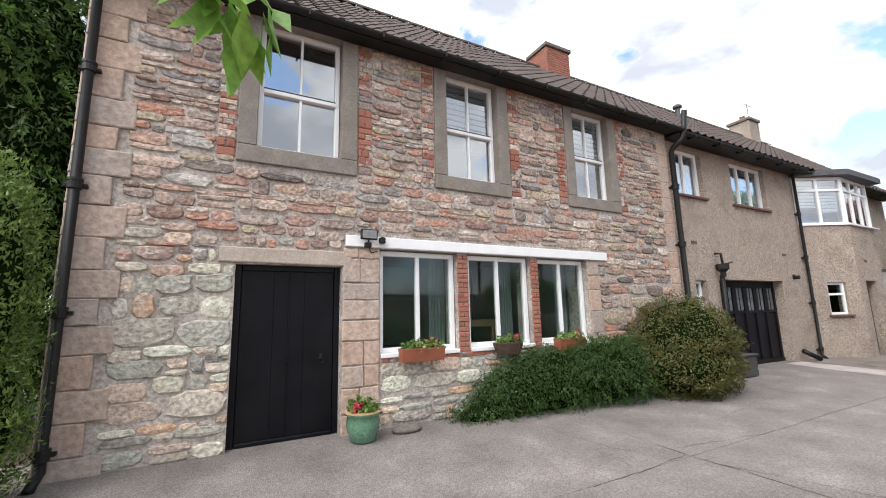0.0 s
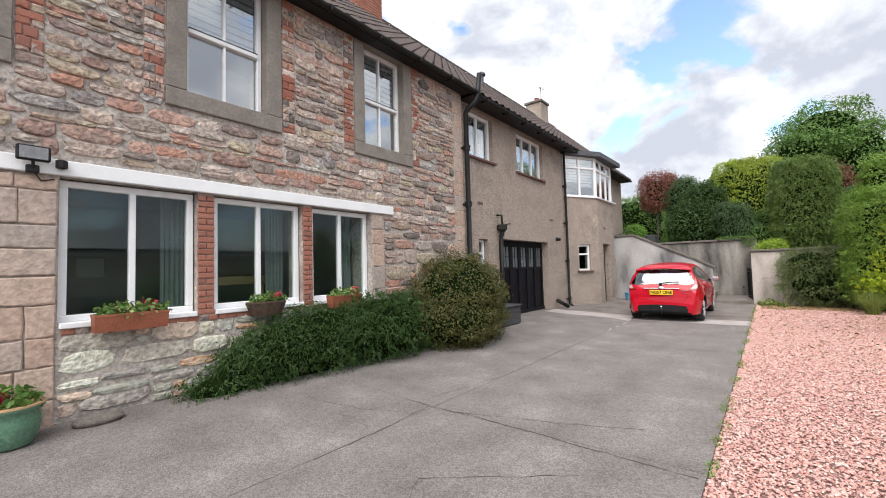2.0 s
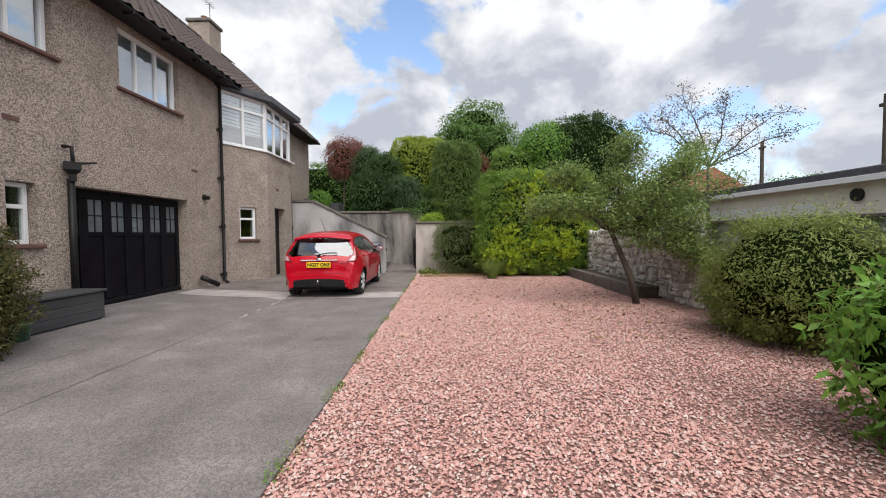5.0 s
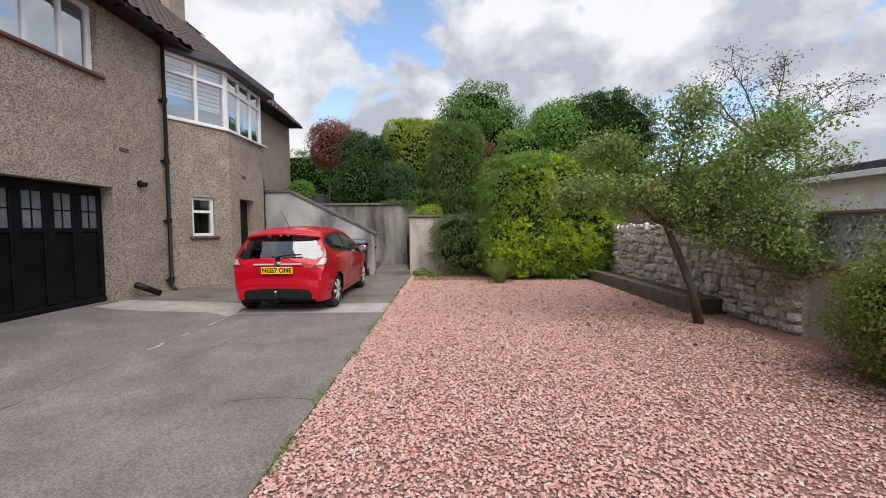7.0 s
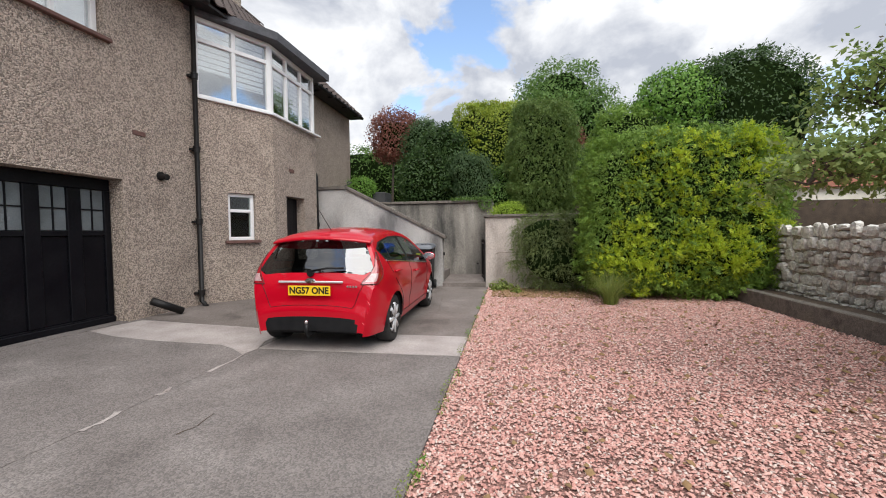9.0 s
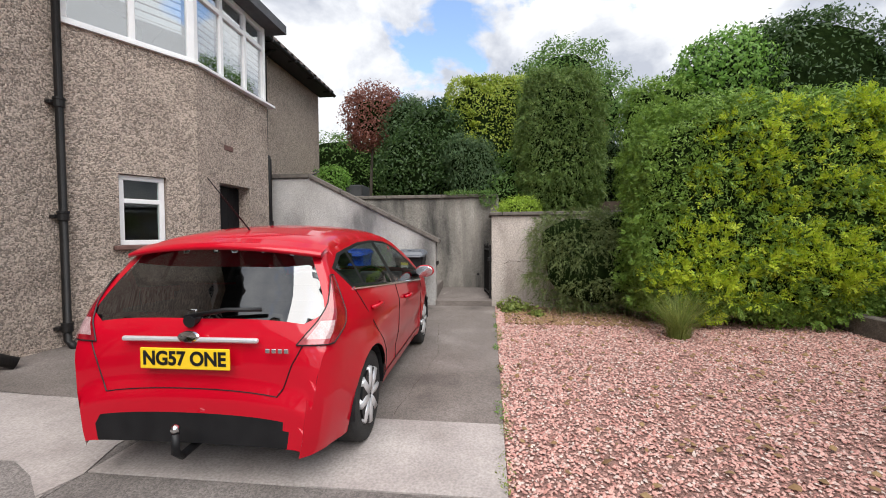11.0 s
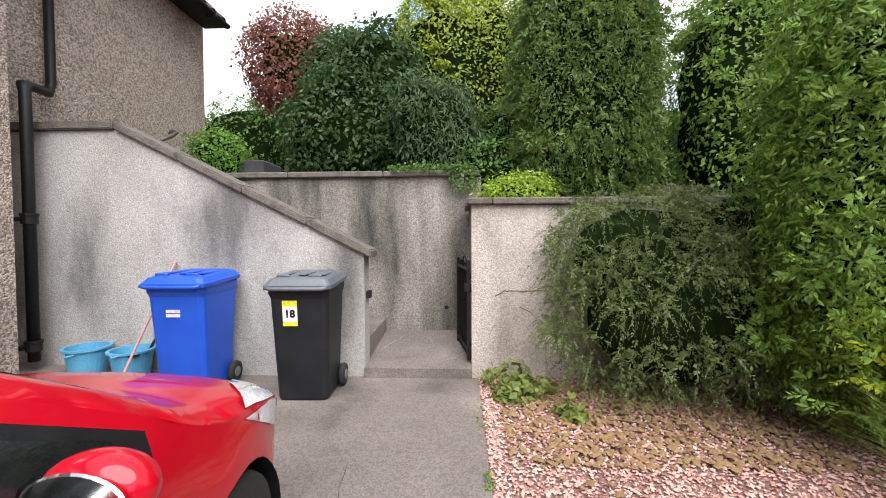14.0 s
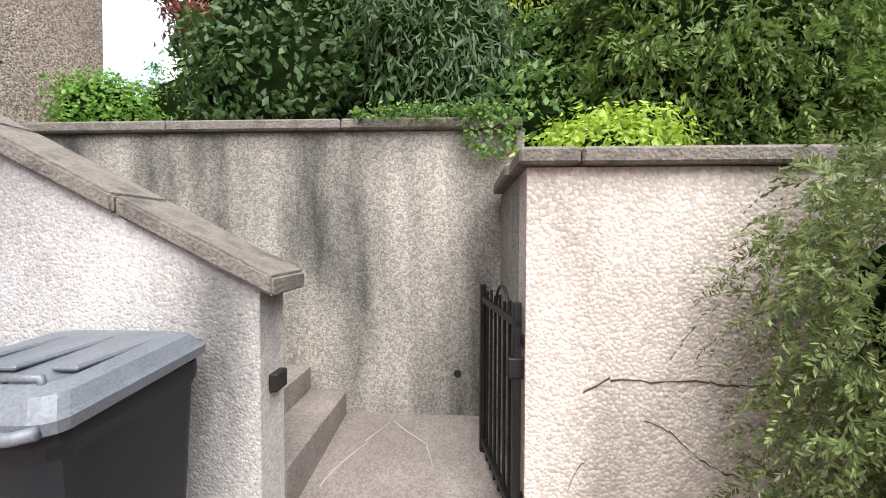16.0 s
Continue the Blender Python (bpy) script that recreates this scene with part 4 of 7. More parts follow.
GB = [((16.95, -3.2, 1.45), (0.28, 0.95, 1.15)), ((16.95, -3.9, 2.55), (0.28, 1.45, 0.80)), ((16.95, -2.6, 0.72), (0.32, 0.75, 0.50)), ((16.95, -4.3, 1.2), (0.28, 0.95, 0.85))]
gold = [(c, r) for c, r in clumps(GB, 330, 0.12, 511, flat=0.8) if c[0] < 16.95]
feather("golden_spray", gold, 4400, 0.15, 18, 0.058, g_gold, hg, 303, droop=0.0, lift=0.45, label="golden yellow young sprays")
CB = [((19.9, -1.05, 3.35), (0.60, 0.86, 1.60))]
cn = thing("conifer", "tall clipped column-shaped green conifer", "conifer")
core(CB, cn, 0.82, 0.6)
leaves("foliage", CB, 22000, 0.05, g_column, cn, 4, droop=0.5, narrow=0.34, jitter=0.06, e=0.6)
part("trunk", tube([(19.9, -1.05, 1.6), (19.9, -1.05, 2.6)], 0.10, None, 8, 0.07), m_bark, cn)
feather("green_spray", CB, 3200, 0.13, 18, 0.06, g_column, cn, 306, droop=0.7, e=0.6, lift=-0.1)
feather("outer_green_spray", clumps(CB, 260, 0.13, 514, 0.6, flat=0.5), 3200, 0.14, 18, 0.06, g_column, cn, 310, droop=0.8, lift=-0.1)
yh = bush("hedge", "clipped yellow-green hedge on the raised bed", "hedge", [((21.7, 0.55, 3.85), (0.6, 1.25, 1.65))], 42000, 0.07, g_goldmix, 5, e=0.55, jitter=0.03, lump=0.10)
JB = [((17.95, -1.35, 0.75), (0.42, 1.10, 0.74)), ((18.1, -1.05, 1.3), (0.34, 0.80, 0.5)), ((18.12, -1.95, 1.4), (0.34, 0.75, 0.5))]
jn = thing("juniper", "sprawling dark green juniper in front of the garden wall", "juniper")
core(JB, jn, 0.74)
rj = random.Random(77)
boughs = []
for c, r in clumps(JB, 210, 0.17, 77, flat=0.22):
    if c[2] > 0.06 and c[0] < 18.45:
        boughs.append((c, r))
feather("juniper_bough", boughs, 5200, 0.20, 34, 0.029, g_juniper, jn, 308, droop=0.75, lift=0.05, wide=0.16)
feather("juniper_spray", JB, 900, 0.28, 40, 0.029, g_juniper, jn, 307, droop=0.6, lift=0.1, wide=0.13)
for k in range(16):
    y_, z_ = rj.uniform(-2.0, -0.4), rj.uniform(0.5, 1.6)
    part("stem", tube([(18.3, -1.2, 0.0), (18.1, (y_ - 1.2) / 2, z_ * 0.6), (17.85, y_, z_)], 0.018, None, 5, 0.005), m_bark, jn)
bush("laurel", "dense dark green laurel above the retaining wall", "shrub", [((20.75, 2.35, 3.0), (0.6, 0.95, 1.0)), ((20.9, 1.95, 3.9), (0.55, 0.7, 0.85))], 15000, 0.085, g_dark, 7, jitter=0.07, narrow=0.5)
bush("shrub", "blue-green drooping shrub above the retaining wall", "shrub", [((20.35, 0.85, 2.9), (0.34, 0.55, 0.72)), ((20.25, 0.55, 2.6), (0.3, 0.35, 0.4)), ((20.3, 1.2, 3.2), (0.28, 0.3, 0.5))], 10000, 0.09, g_blue, 8, droop=0.9, narrow=0.25, jitter=0.10, lump=0.2)
bush("shrub", "glossy green shrub above the retaining wall", "shrub", [((20.1, 0.1, 2.35), (0.35, 0.5, 0.4)), ((20.4, -0.1, 2.9), (0.3, 0.45, 0.4))], 5000, 0.07, g_mid, 18, jitter=0.06, narrow=0.55)
bush("shrub", "bright lime green fern-like shrub on the garden wall", "shrub", [((19.25, -0.12, 1.9), (0.3, 0.38, 0.22))], 5000, 0.05, g_lime, 19, jitter=0.04, narrow=0.5)
branch_base = thing("copper_shrub", "red-brown copper-leaved shrub in the upper garden", "shrub")
part("trunk", tube([(22.3, 4.0, 2.1), (22.3, 3.95, 3.4), (22.3, 3.9, 4.2)], 0.05, None, 8, 0.03), m_bark, branch_base)
RB = [((22.3, 3.85, 4.8), (0.5, 0.78, 0.80))]
core(RB, branch_base, 0.66, 0.7)
leaves("foliage", RB, 9000, 0.07, g_red, branch_base, 9, jitter=0.10, narrow=0.6, e=0.7)
bush("shrub", "rounded yellow-green shrub at the top of the steps", "shrub", [((21.3, 4.75, 2.75), (0.4, 0.45, 0.5))], 5000, 0.055, g_bright, 20, jitter=0.04, narrow=0.6)
bush("shrub", "tall grey-green variegated shrub in the upper garden", "shrub", [((22.0, 2.8, 4.3), (0.5, 0.7, 0.9))], 9000, 0.065, g_blue, 21, jitter=0.08, narrow=0.6)
bush("hedge", "dark leafy hedge closing the upper garden", "hedge", [((25.5, 6.0, 3.5), (0.8, 1.9, 1.6))], 9000, 0.10, g_mid, 22, jitter=0.10, e=0.7)
bush("hedge", "pale silvery green hedge between the conifers", "hedge", [((21.6, -2.5, 2.9), (0.4, 0.6, 1.1))], 7000, 0.06, g_blue, 23, jitter=0.06)
bush("hedge", "clipped dark green hedge behind the golden conifer", "hedge", [((20.2, -3.3, 3.2), (0.7, 0.85, 1.55))], 15000, 0.07, g_thuja, 24, e=0.6, jitter=0.03, lump=0.1)
dk = bush("hedge", "high dark overgrown hedge on the raised bed", "hedge", [((20.6, -6.3, 4.3), (1.0, 1.7, 1.75)), ((20.6, -4.7, 4.2), (0.9, 1.0, 1.3))], 26000, 0.09, g_dark, 10, e=0.6, jitter=0.07)
leaves("bright_shoot", [((20.2, -4.6, 4.7), (0.7, 1.0, 0.95))], 6000, 0.10, g_bright, dk, 304, droop=-0.3, jitter=0.08, narrow=0.5, label="bright green young shoots")
pl_ = bush("plum_tree", "dark purple-leaved small tree between the hedges", "tree", [((23.5, -1.9, 4.3), (0.7, 0.9, 1.0))], 5000, 0.08, g_red, 25, jitter=0.1)
part("trunk", tube([(23.5, -1.9, 2.1), (23.5, -1.9, 3.9)], 0.08, None, 8, 0.05), m_bark, pl_)
ft = bush("tree", "broad leafy green tree behind the garden hedges", "tree", [((27, -1.6, 6.0), (1.5, 1.5, 2.0)), ((27, -3.4, 5.9), (1.4, 1.4, 1.8)), ((27.2, -2.4, 7.3), (1.3, 1.6, 1.5))], 24000, 0.13, g_mid, 11, jitter=0.15, k=0.7, lump=0.45, lumps=90)
part("trunk", tube([(27, -2.4, 2.1), (27, -2.4, 5.5)], 0.22, None, 10, 0.14), m_bark, ft)
for i, (x, y, z, r) in enumerate(((34, -9, 5.0, 2.2), (33, 3.5, 4.2, 1.8), (36, 7.0, 4.6, 2.2), (38, -2, 5.2, 2.0), (30, -22, 2.6, 2.0), (36, -30, 3.0, 2.6), (24, -20, 2.3, 1.3))):
    t_ = bush("tree", "green garden tree in the distance", "tree", [((x, y, z), (r, r * 1.1, r)), ((x + 0.5, y + r * 0.8, z - 0.4), (r * 0.7, r * 0.7, r * 0.7))], 7000, 0.2, g_mid, 60 + i, jitter=0.25, k=0.75)
    part("trunk", tube([(x, y, 1.0 if x < 30 and y < -15 else 2.0), (x, y, z)], 0.2, None, 8, 0.12), m_bark, t_)
bush("shrub", "loose light green shrub by the gravel", "shrub", [((8.7, -4.85, 0.80), (1.05, 0.75, 0.75)), ((9.3, -4.9, 0.6), (0.6, 0.6, 0.6))], 42000, 0.05, g_olive, 12, jitter=0.12, narrow=0.3)
bush("shrub", "fresh green broad-leaved shrub at the edge of the gravel", "shrub", [((6.2, -3.75, 0.55), (0.55, 0.5, 0.6)), ((5.6, -4.0, 0.7), (0.6, 0.5, 0.75))], 6500, 0.10, g_bright, 14, jitter=0.08, narrow=0.42)
cl = bush("conifer", "bushy green conifer beside the house corner", "conifer", [((-1.85, 4.75, 1.9), (0.38, 0.42, 1.05)), ((-1.75, 4.8, 0.8), (0.32, 0.36, 0.8))], 22000, 0.05, g_column, 13, jitter=0.08, up=1.0, droop=0.0, narrow=0.35)
ly = bush("conifer", "tall dark leylandii behind the house corner", "conifer", [((-3.6, 8.6, 4.2), (1.7, 1.6, 4.6))], 48000, 0.10, g_dark, 15, lump=0.5, lumps=160, jitter=0.12, droop=0.8, narrow=0.3)
feather("drooping_frond", [((-3.6, 8.6, 4.2), (1.75, 1.65, 4.65))], 1500, 0.55, 34, 0.11, g_mid, ly, 316, droop=1.0, lift=0.1)


# ---- doors, pipes and fittings on the house ----
dr = thing("door_1", "closed black boarded timber door with an iron ring handle", "door", kind="structure")
for i in range(3):
    x0 = 0.20 + i * 0.3617
    part("board", box(x0, x0 + 0.3605, F1 + 0.13, F1 + 0.17, 0.10, 2.13, 0.002), m_black, dr)
part("door_frame", box(0.12, 0.195, F1 + 0.10, F1 + 0.22, 0.04, 2.20, 0.006), m_black, dr)
part("door_frame", box(1.29, 1.36, F1 + 0.10, F1 + 0.22, 0.04, 2.20, 0.006), m_black, dr)
part("door_frame", box(0.20, 1.285, F1 + 0.10, F1 + 0.22, 2.13, 2.20, 0.006), m_black, dr)
part("cover_strip", box(0.728, 0.748, F1 + 0.118, F1 + 0.129, 0.10, 2.13, 0.003), m_black, dr)
part("weather_board", box(0.20, 1.285, F1 + 0.09, F1 + 0.13, 0.10, 0.17, 0.01), m_black, dr)
ringh = bmesh.new()
tube([(1.14 + 0.035 * math.cos(a), F1 + 0.115, 1.02 + 0.035 * math.sin(a)) for a in np.linspace(0, 2 * math.pi, 17)], 0.006, ringh, 6)
part("door_handle", ringh, m_iron, dr, "round iron ring handle")
part("keyhole_plate", box(1.12, 1.16, F1 + 0.122, F1 + 0.132, 1.03, 1.10, 0.004), m_iron, dr)
tagged(part("trim_threshold", box(0.10, 1.38, F1 - 0.04, F1 + 0.3, 0.02, 0.095, 0.012), m_apron), "pale worn stone threshold", "threshold", kind="structure")

gd = thing("door_2", "black timber garage door with a row of small glazed lights", "garage door", kind="structure")
GY = F2 + 0.22
for x0, x1, z0, z1 in ((10.28, 13.29, 0.05, 0.24), (10.28, 13.29, 2.05, 2.21), (10.28, 13.29, 1.40, 1.47)):
    part("rail", box(x0, x1, GY, GY + 0.06, z0, z1, 0.006), m_black, gd)
nL = 6
lw = (13.29 - 10.28) / nL
for i in range(nL + 1):
    x = 10.28 + i * lw
    part("stile", box(max(10.28, x - 0.09), min(13.29, x + 0.09), GY - 0.004, GY + 0.056, 0.245, 2.045, 0.006), m_black, gd)
m_obscure = M("frosted_pane", [(0.10, 0.115, 0.12), (0.17, 0.19, 0.20)], 2, 60, 0.25, 0.2, amount=0.1)
for i in range(nL):
    x0, x1 = 10.28 + i * lw + 0.092, 10.28 + (i + 1) * lw - 0.092
    part("panel", box(x0, x1, GY + 0.025, GY + 0.045, 0.245, 1.395, 0.003), m_black, gd)
    part("pane", box(x0, x1, GY + 0.03, GY + 0.036, 1.475, 2.045), m_obscure, gd, "frosted glass light")
    part("glazing_bar", box((x0 + x1) / 2 - 0.009, (x0 + x1) / 2 + 0.009, GY + 0.018, GY + 0.03, 1.475, 2.045), m_black, gd)
    part("glazing_bar", box(x0, x1, GY + 0.019, GY + 0.029, 1.755, 1.773), m_black, gd)
part("weather_board", box(10.28, 13.29, GY - 0.03, GY - 0.005, 0.05, 0.22, 0.01), m_black, gd)
tagged(part("floor_garage_sill", box(10.27, 13.30, F2, F2 + 0.5, 0.0, 0.13), m_concrete), "concrete garage threshold", "threshold", kind="structure")

sd = thing("door_3", "black painted side door set deep in the bay wall", "door", kind="structure")
pB, uB = Vector((*BAY[1], 0)), Vector((*dB, 0)).normalized()
for k in range(5):
    part("board", bar(pB, uB, 0.49 + k * 0.164, 0.49 + k * 0.164 + 0.161, 0.06, 2.22, 0.2, 0.24, 0.004), m_black, sd)
part("door_handle", bar(pB, uB, 0.50, 0.53, 1.0, 1.12, 0.16, 0.2, 0.006), m_iron, sd)


def downpipe(x, y, z0, z1, r, label, shoe=None, swan=None):
    """A pipe with socket collars and brackets; shoe: the foot's way out; swan: points of the swan neck on top."""
    d = thing("downpipe", label, "downpipe")
    pts = [(x, y, z0), (x, y, z1)]
    if shoe:
        pts = [(x + shoe[0], y + shoe[1], max(0.04, z0 - 0.1)), (x + shoe[0] * 0.4, y + shoe[1] * 0.4, z0 - 0.03)] + pts
    if swan:
        pts = pts + swan
    part("pipe", tube(pts, r, None, 12), m_iron, d, smooth=True)
    z = z0 + 0.15
    while z < z1:
        part("collar", lathe([(r * 1.05, -0.05), (r * 1.35, -0.045), (r * 1.35, 0.03), (r * 1.5, 0.035), (r * 1.5, 0.06), (r * 1.05, 0.062)], None, 14, (x, y, z)), m_iron, d, smooth=False)
        part("bracket", box(x - r * 2.1, x + r * 2.1, y + r * 0.5, y + r * 0.5 + 0.07, z - 0.02, z + 0.02, 0.005), m_iron, d)
        z += 1.28
    return d


downpipe(-1.36, F1 - 0.10, 0.22, 5.5, 0.045, "black cast iron downpipe at the stone corner", shoe=(-0.02, -0.16), swan=[(-1.36, 5.1, 5.62)])
downpipe(8.655, 5.215, 0.2, 5.0, 0.058, "thick black cast iron soil pipe where stone meets pebbledash", shoe=(0, -0.12), swan=[(8.66, 5.15, 5.1), (8.74, 5.0, 5.25), (8.82, 4.98, 5.45), (8.82, 4.92, 5.9)])
downpipe(14.66, 5.33, 0.2, 5.4, 0.04, "black downpipe beside the bay", shoe=(0, -0.1), swan=[(14.66, 5.05, 5.54)])
downpipe(18.28, 4.88, 0.2, 2.9, 0.05, "black downpipe beside the bay and the stair wall", swan=[(18.28, 4.9, 2.96), (18.6, 5.2, 3.08), (18.95, 5.33, 3.12), (19.0, 5.35, 3.25), (19.0, 5.35, 5.3), (19.0, 5.08, 5.44)])
hp = thing("rainwater_hopper", "black cast iron hopper head and short pipe beside the garage door", "hopper")
part("hopper", lathe([(0.06, -0.16), (0.07, -0.05), (0.13, 0.0), (0.15, 0.02), (0.15, 0.14), (0.13, 0.14), (0.12, 0.03)], None, 4, (10.2, 5.27, 2.42)), m_iron, hp)
part("pipe", tube([(10.2, 5.30, 0.15), (10.2, 5.30, 2.3)], 0.05, None, 12), m_iron, hp, smooth=True)
part("waste_pipe", tube([(10.25, 5.27, 2.55), (10.62, 5.25, 2.62)], 0.018, None, 8), m_iron, hp, smooth=True)
part("waste_pipe", tube([(10.2, 5.41, 2.82), (10.2, 5.27, 2.80), (10.2, 5.25, 2.5)], 0.028, None, 8), m_iron, hp, smooth=True)
vent = lambda x, z, l: tagged(part("air_vent", box(x - 0.11, x + 0.11, F2 - 0.012, F2 + 0.02, z - 0.035, z + 0.035, 0.004), m_sill), l, "air vent")
vent(9.45, 3.05, "small brown clay air brick in the pebbledash")
vent(13.6, 2.95, "small brown clay air brick in the pebbledash")
part("air_vent", bar(pB, uB, 0.62, 0.84, 2.78, 2.86, -0.012, 0.02, 0.004), m_sill)
tagged(bpy.data.objects["air_vent.002"], "small brown clay air brick above the side door", "air vent")
for x, z in ((13.95, 2.35),):
    l = thing("boiler_flue", "short black flue stub on the pebbledashed wall", "flue")
    bmf = tube([(x, F2 + 0.02, z), (x, F2 - 0.14, z - 0.02)], 0.05, None, 12)
    part("flue_pipe", bmf, m_iron, l)
    part("flue_collar", tube([(x, F2 - 0.005, z), (x, F2 - 0.03, z)], 0.07, None, 14), m_iron, l)
sp = thing("drain_shoe", "short black drain pipe lying against the wall", "pipe")
part("pipe", tube([(13.62, 5.33, 0.38), (13.98, 5.12, 0.16)], 0.06, None, 12), m_iron, sp, smooth=True)

# flood light over the door
fl = thing("flood_light", "black LED flood light with a motion sensor on the lintel board", "flood light")
m_led = M("led_lens", [(0.16, 0.165, 0.17), (0.24, 0.245, 0.25)], 20, 90, 0.2, 0.0)
part("housing", box(1.57, 1.80, F1 - 0.15, F1 - 0.10, 2.56, 2.70, 0.012), m_iron, fl)
part("lens", box(1.59, 1.78, F1 - 0.156, F1 - 0.149, 2.575, 2.685, 0.002), m_led, fl)
part("bracket", tube([(1.685, F1 - 0.11, 2.57), (1.685, F1 - 0.10, 2.51), (1.685, F1 - 0.045, 2.50)], 0.012, None, 8), m_iron, fl)
part("mounting_box", box(1.64, 1.73, F1 - 0.10, F1 - 0.05, 2.46, 2.53, 0.008), m_iron, fl)
part("sensor", lathe([(0.02, -0.04), (0.045, -0.03), (0.045, 0.04), (0.02, 0.05)], None, 12, (1.88, F1 - 0.10, 2.56)), m_iron, fl)
part("sensor_arm", tube([(1.88, F1 - 0.10, 2.56), (1.86, F1 - 0.04, 2.54)], 0.014, None, 8), m_iron, fl)
part("cable", tube([(1.70, F1 - 0.055, 2.47), (1.75, F1 - 0.03, 2.40), (1.84, F1 - 0.03, 2.43)], 0.006, None, 6), m_iron, fl)


# chimneys and roof pieces
def chimney(x0, x1, y0, y1, z0, z1, mat, label, cap):
    c = thing("chimney", label, "chimney")
    part("shaft", box(x0, x1, y0, y1, z0, z1, 0.01), mat, c)
    part("cap", box(x0 - 0.06, x1 + 0.06, y0 - 0.06, y1 + 0.06, z1 + 0.002, z1 + 0.12, 0.015), cap, c)
    return c


ch = chimney(8.05, 8.95, 8.2, 9.0, 7.6, 9.35, m_mortar, "red brick chimney stack on the stone house", m_coping)
row = 0
bz = 7.9
while bz < 9.33:
    off = 0.11 * (row % 2)
    for face in range(2):
        a0, a1 = (8.05, 8.95) if face == 0 else (8.2, 9.0)
        u = a0 - off
        while u < a1 - 0.02:
            b0, b1 = max(a0 + 0.002, u), min(a1 - 0.002, u + 0.215)
            if b1 - b0 > 0.03:
                if face == 0:
                    part("brick", box(b0, b1, 8.188, 8.199, bz, bz + 0.065), m_brick, ch)
                else:
                    part("brick", box(8.038, 8.049, b0, b1, bz, bz + 0.065), m_brick, ch)
            u += 0.225
    bz += 0.076
    row += 1
ch2 = chimney(19.35, 20.15, 8.2, 9.0, 7.6, 9.45, m_harl, "harled chimney stack with an aerial on the far ridge", m_coping)
part("chimney_pot", lathe([(0.12, 0), (0.13, 0.03), (0.11, 0.06), (0.10, 0.22), (0.12, 0.25), (0.09, 0.25)], None, 14, (19.75, 8.6, 9.57)), m_brick, ch2)
ae = tube([(19.6, 8.3, 9.5), (19.6, 8.3, 10.25)], 0.012, None, 6)
for k in range(5):
    tube([(19.35 + k * 0.12, 8.15, 10.2), (19.35 + k * 0.12, 8.45, 10.2)], 0.006, ae, 5)
tube([(19.3, 8.3, 10.2), (19.9, 8.3, 10.2)], 0.008, ae, 5)
part("aerial", ae, m_iron, ch2)
rv = thing("roof_vent", "small grey metal flue cowl on the roof", "roof vent")
part("pipe", tube([(12.2, 7.0, 7.1), (12.2, 7.0, 7.75)], 0.07, None, 12), m_lead, rv)
part("cowl", lathe([(0.07, 0), (0.13, 0.02), (0.13, 0.08), (0.05, 0.14)], None, 14, (12.2, 7.0, 7.72)), m_lead, rv)


# ---- workshop things seen through the glass ----
sh = thing("wall_shelf", "pale wooden shelf board in the workshop", "shelf")
part("shelf_board", box(3.2, 4.55, 6.3, 6.5, 1.32, 1.45, 0.01), m_wood, sh)
part("support", box(3.3, 3.36, 6.35, 6.45, 0.05, 1.318), m_wood, sh)
part("support", box(4.4, 4.46, 6.35, 6.45, 0.05, 1.318), m_wood, sh)
m_green = M("green_tool_case", [(0.04, 0.14, 0.07), (0.06, 0.19, 0.10)], 4, 60, 0.5, 0.1)
tb = thing("workbench", "green topped workbench in the workshop", "workbench")
part("bench_top", box(1.9, 3.2, 6.6, 7.6, 0.95, 1.0, 0.01), m_green, tb)
for x in (1.95, 3.1):
    part("leg", box(x, x + 0.06, 6.65, 6.71, 0.05, 0.948), m_wood, tb)
pc = thing("picture_frame", "small white framed picture on the workshop wall", "picture")
part("frame", box(2.7, 3.1, 9.44, 9.5, 1.5, 1.85, 0.01), m_white, pc)
part("print", box(2.76, 3.04, 9.432, 9.44, 1.56, 1.79), m_blind, pc)
m_bluegrey = M("pale_curtain", [(0.42, 0.47, 0.47), (0.5, 0.55, 0.55)], 3, 60, 0.9, 0.2)
for x in (3.0, 4.35, 5.65):
    bm = bmesh.new()
    n = 24
    a = [bm.verts.new((x - 0.12 + 0.3 * i / n, 5.86 + 0.02 * math.sin(i * 1.5), 0.9)) for i in range(n)]
    b = [bm.verts.new((x - 0.12 + 0.3 * i / n, 5.86 + 0.02 * math.sin(i * 1.5), 2.6)) for i in range(n)]
    for i in range(n - 1):
        bm.faces.new((a[i], a[i + 1], b[i + 1], b[i]))
    bmesh.ops.solidify(bm, geom=bm.faces[:], thickness=0.004)
    tagged(part("curtain", bm, m_bluegrey), "pale grey curtain drawn to the side of the window", "curtain")


# ---- pots at the house ----
m_glaze = M("green_glaze", [(0.07, 0.16, 0.10), (0.12, 0.24, 0.15)], 5, 40, 0.25, 0.1, coat=0.4)
m_terra = M("terracotta_plastic", [(0.24, 0.07, 0.035), (0.30, 0.10, 0.05)], 6, 60, 0.6, 0.1)
m_rattan = M("dark_woven_basket", [(0.05, 0.03, 0.02), (0.10, 0.06, 0.04)], 20, 60, 0.8, 0.5)
m_flower = M("red_petal", [(0.30, 0.008, 0.02), (0.42, 0.03, 0.06)], 6, 60, 0.5, 0, rand="island")
m_pale = M("yellow_leaf", [(0.25, 0.25, 0.08), (0.4, 0.38, 0.15)], 6, 60, 0.6, 0, rand="island")
GX, GYP = 1.56, 4.98
pz = gz(GX, GYP)
pot = thing("plant_pot", "green glazed round pot with red flowers beside the black door", "plant pot")
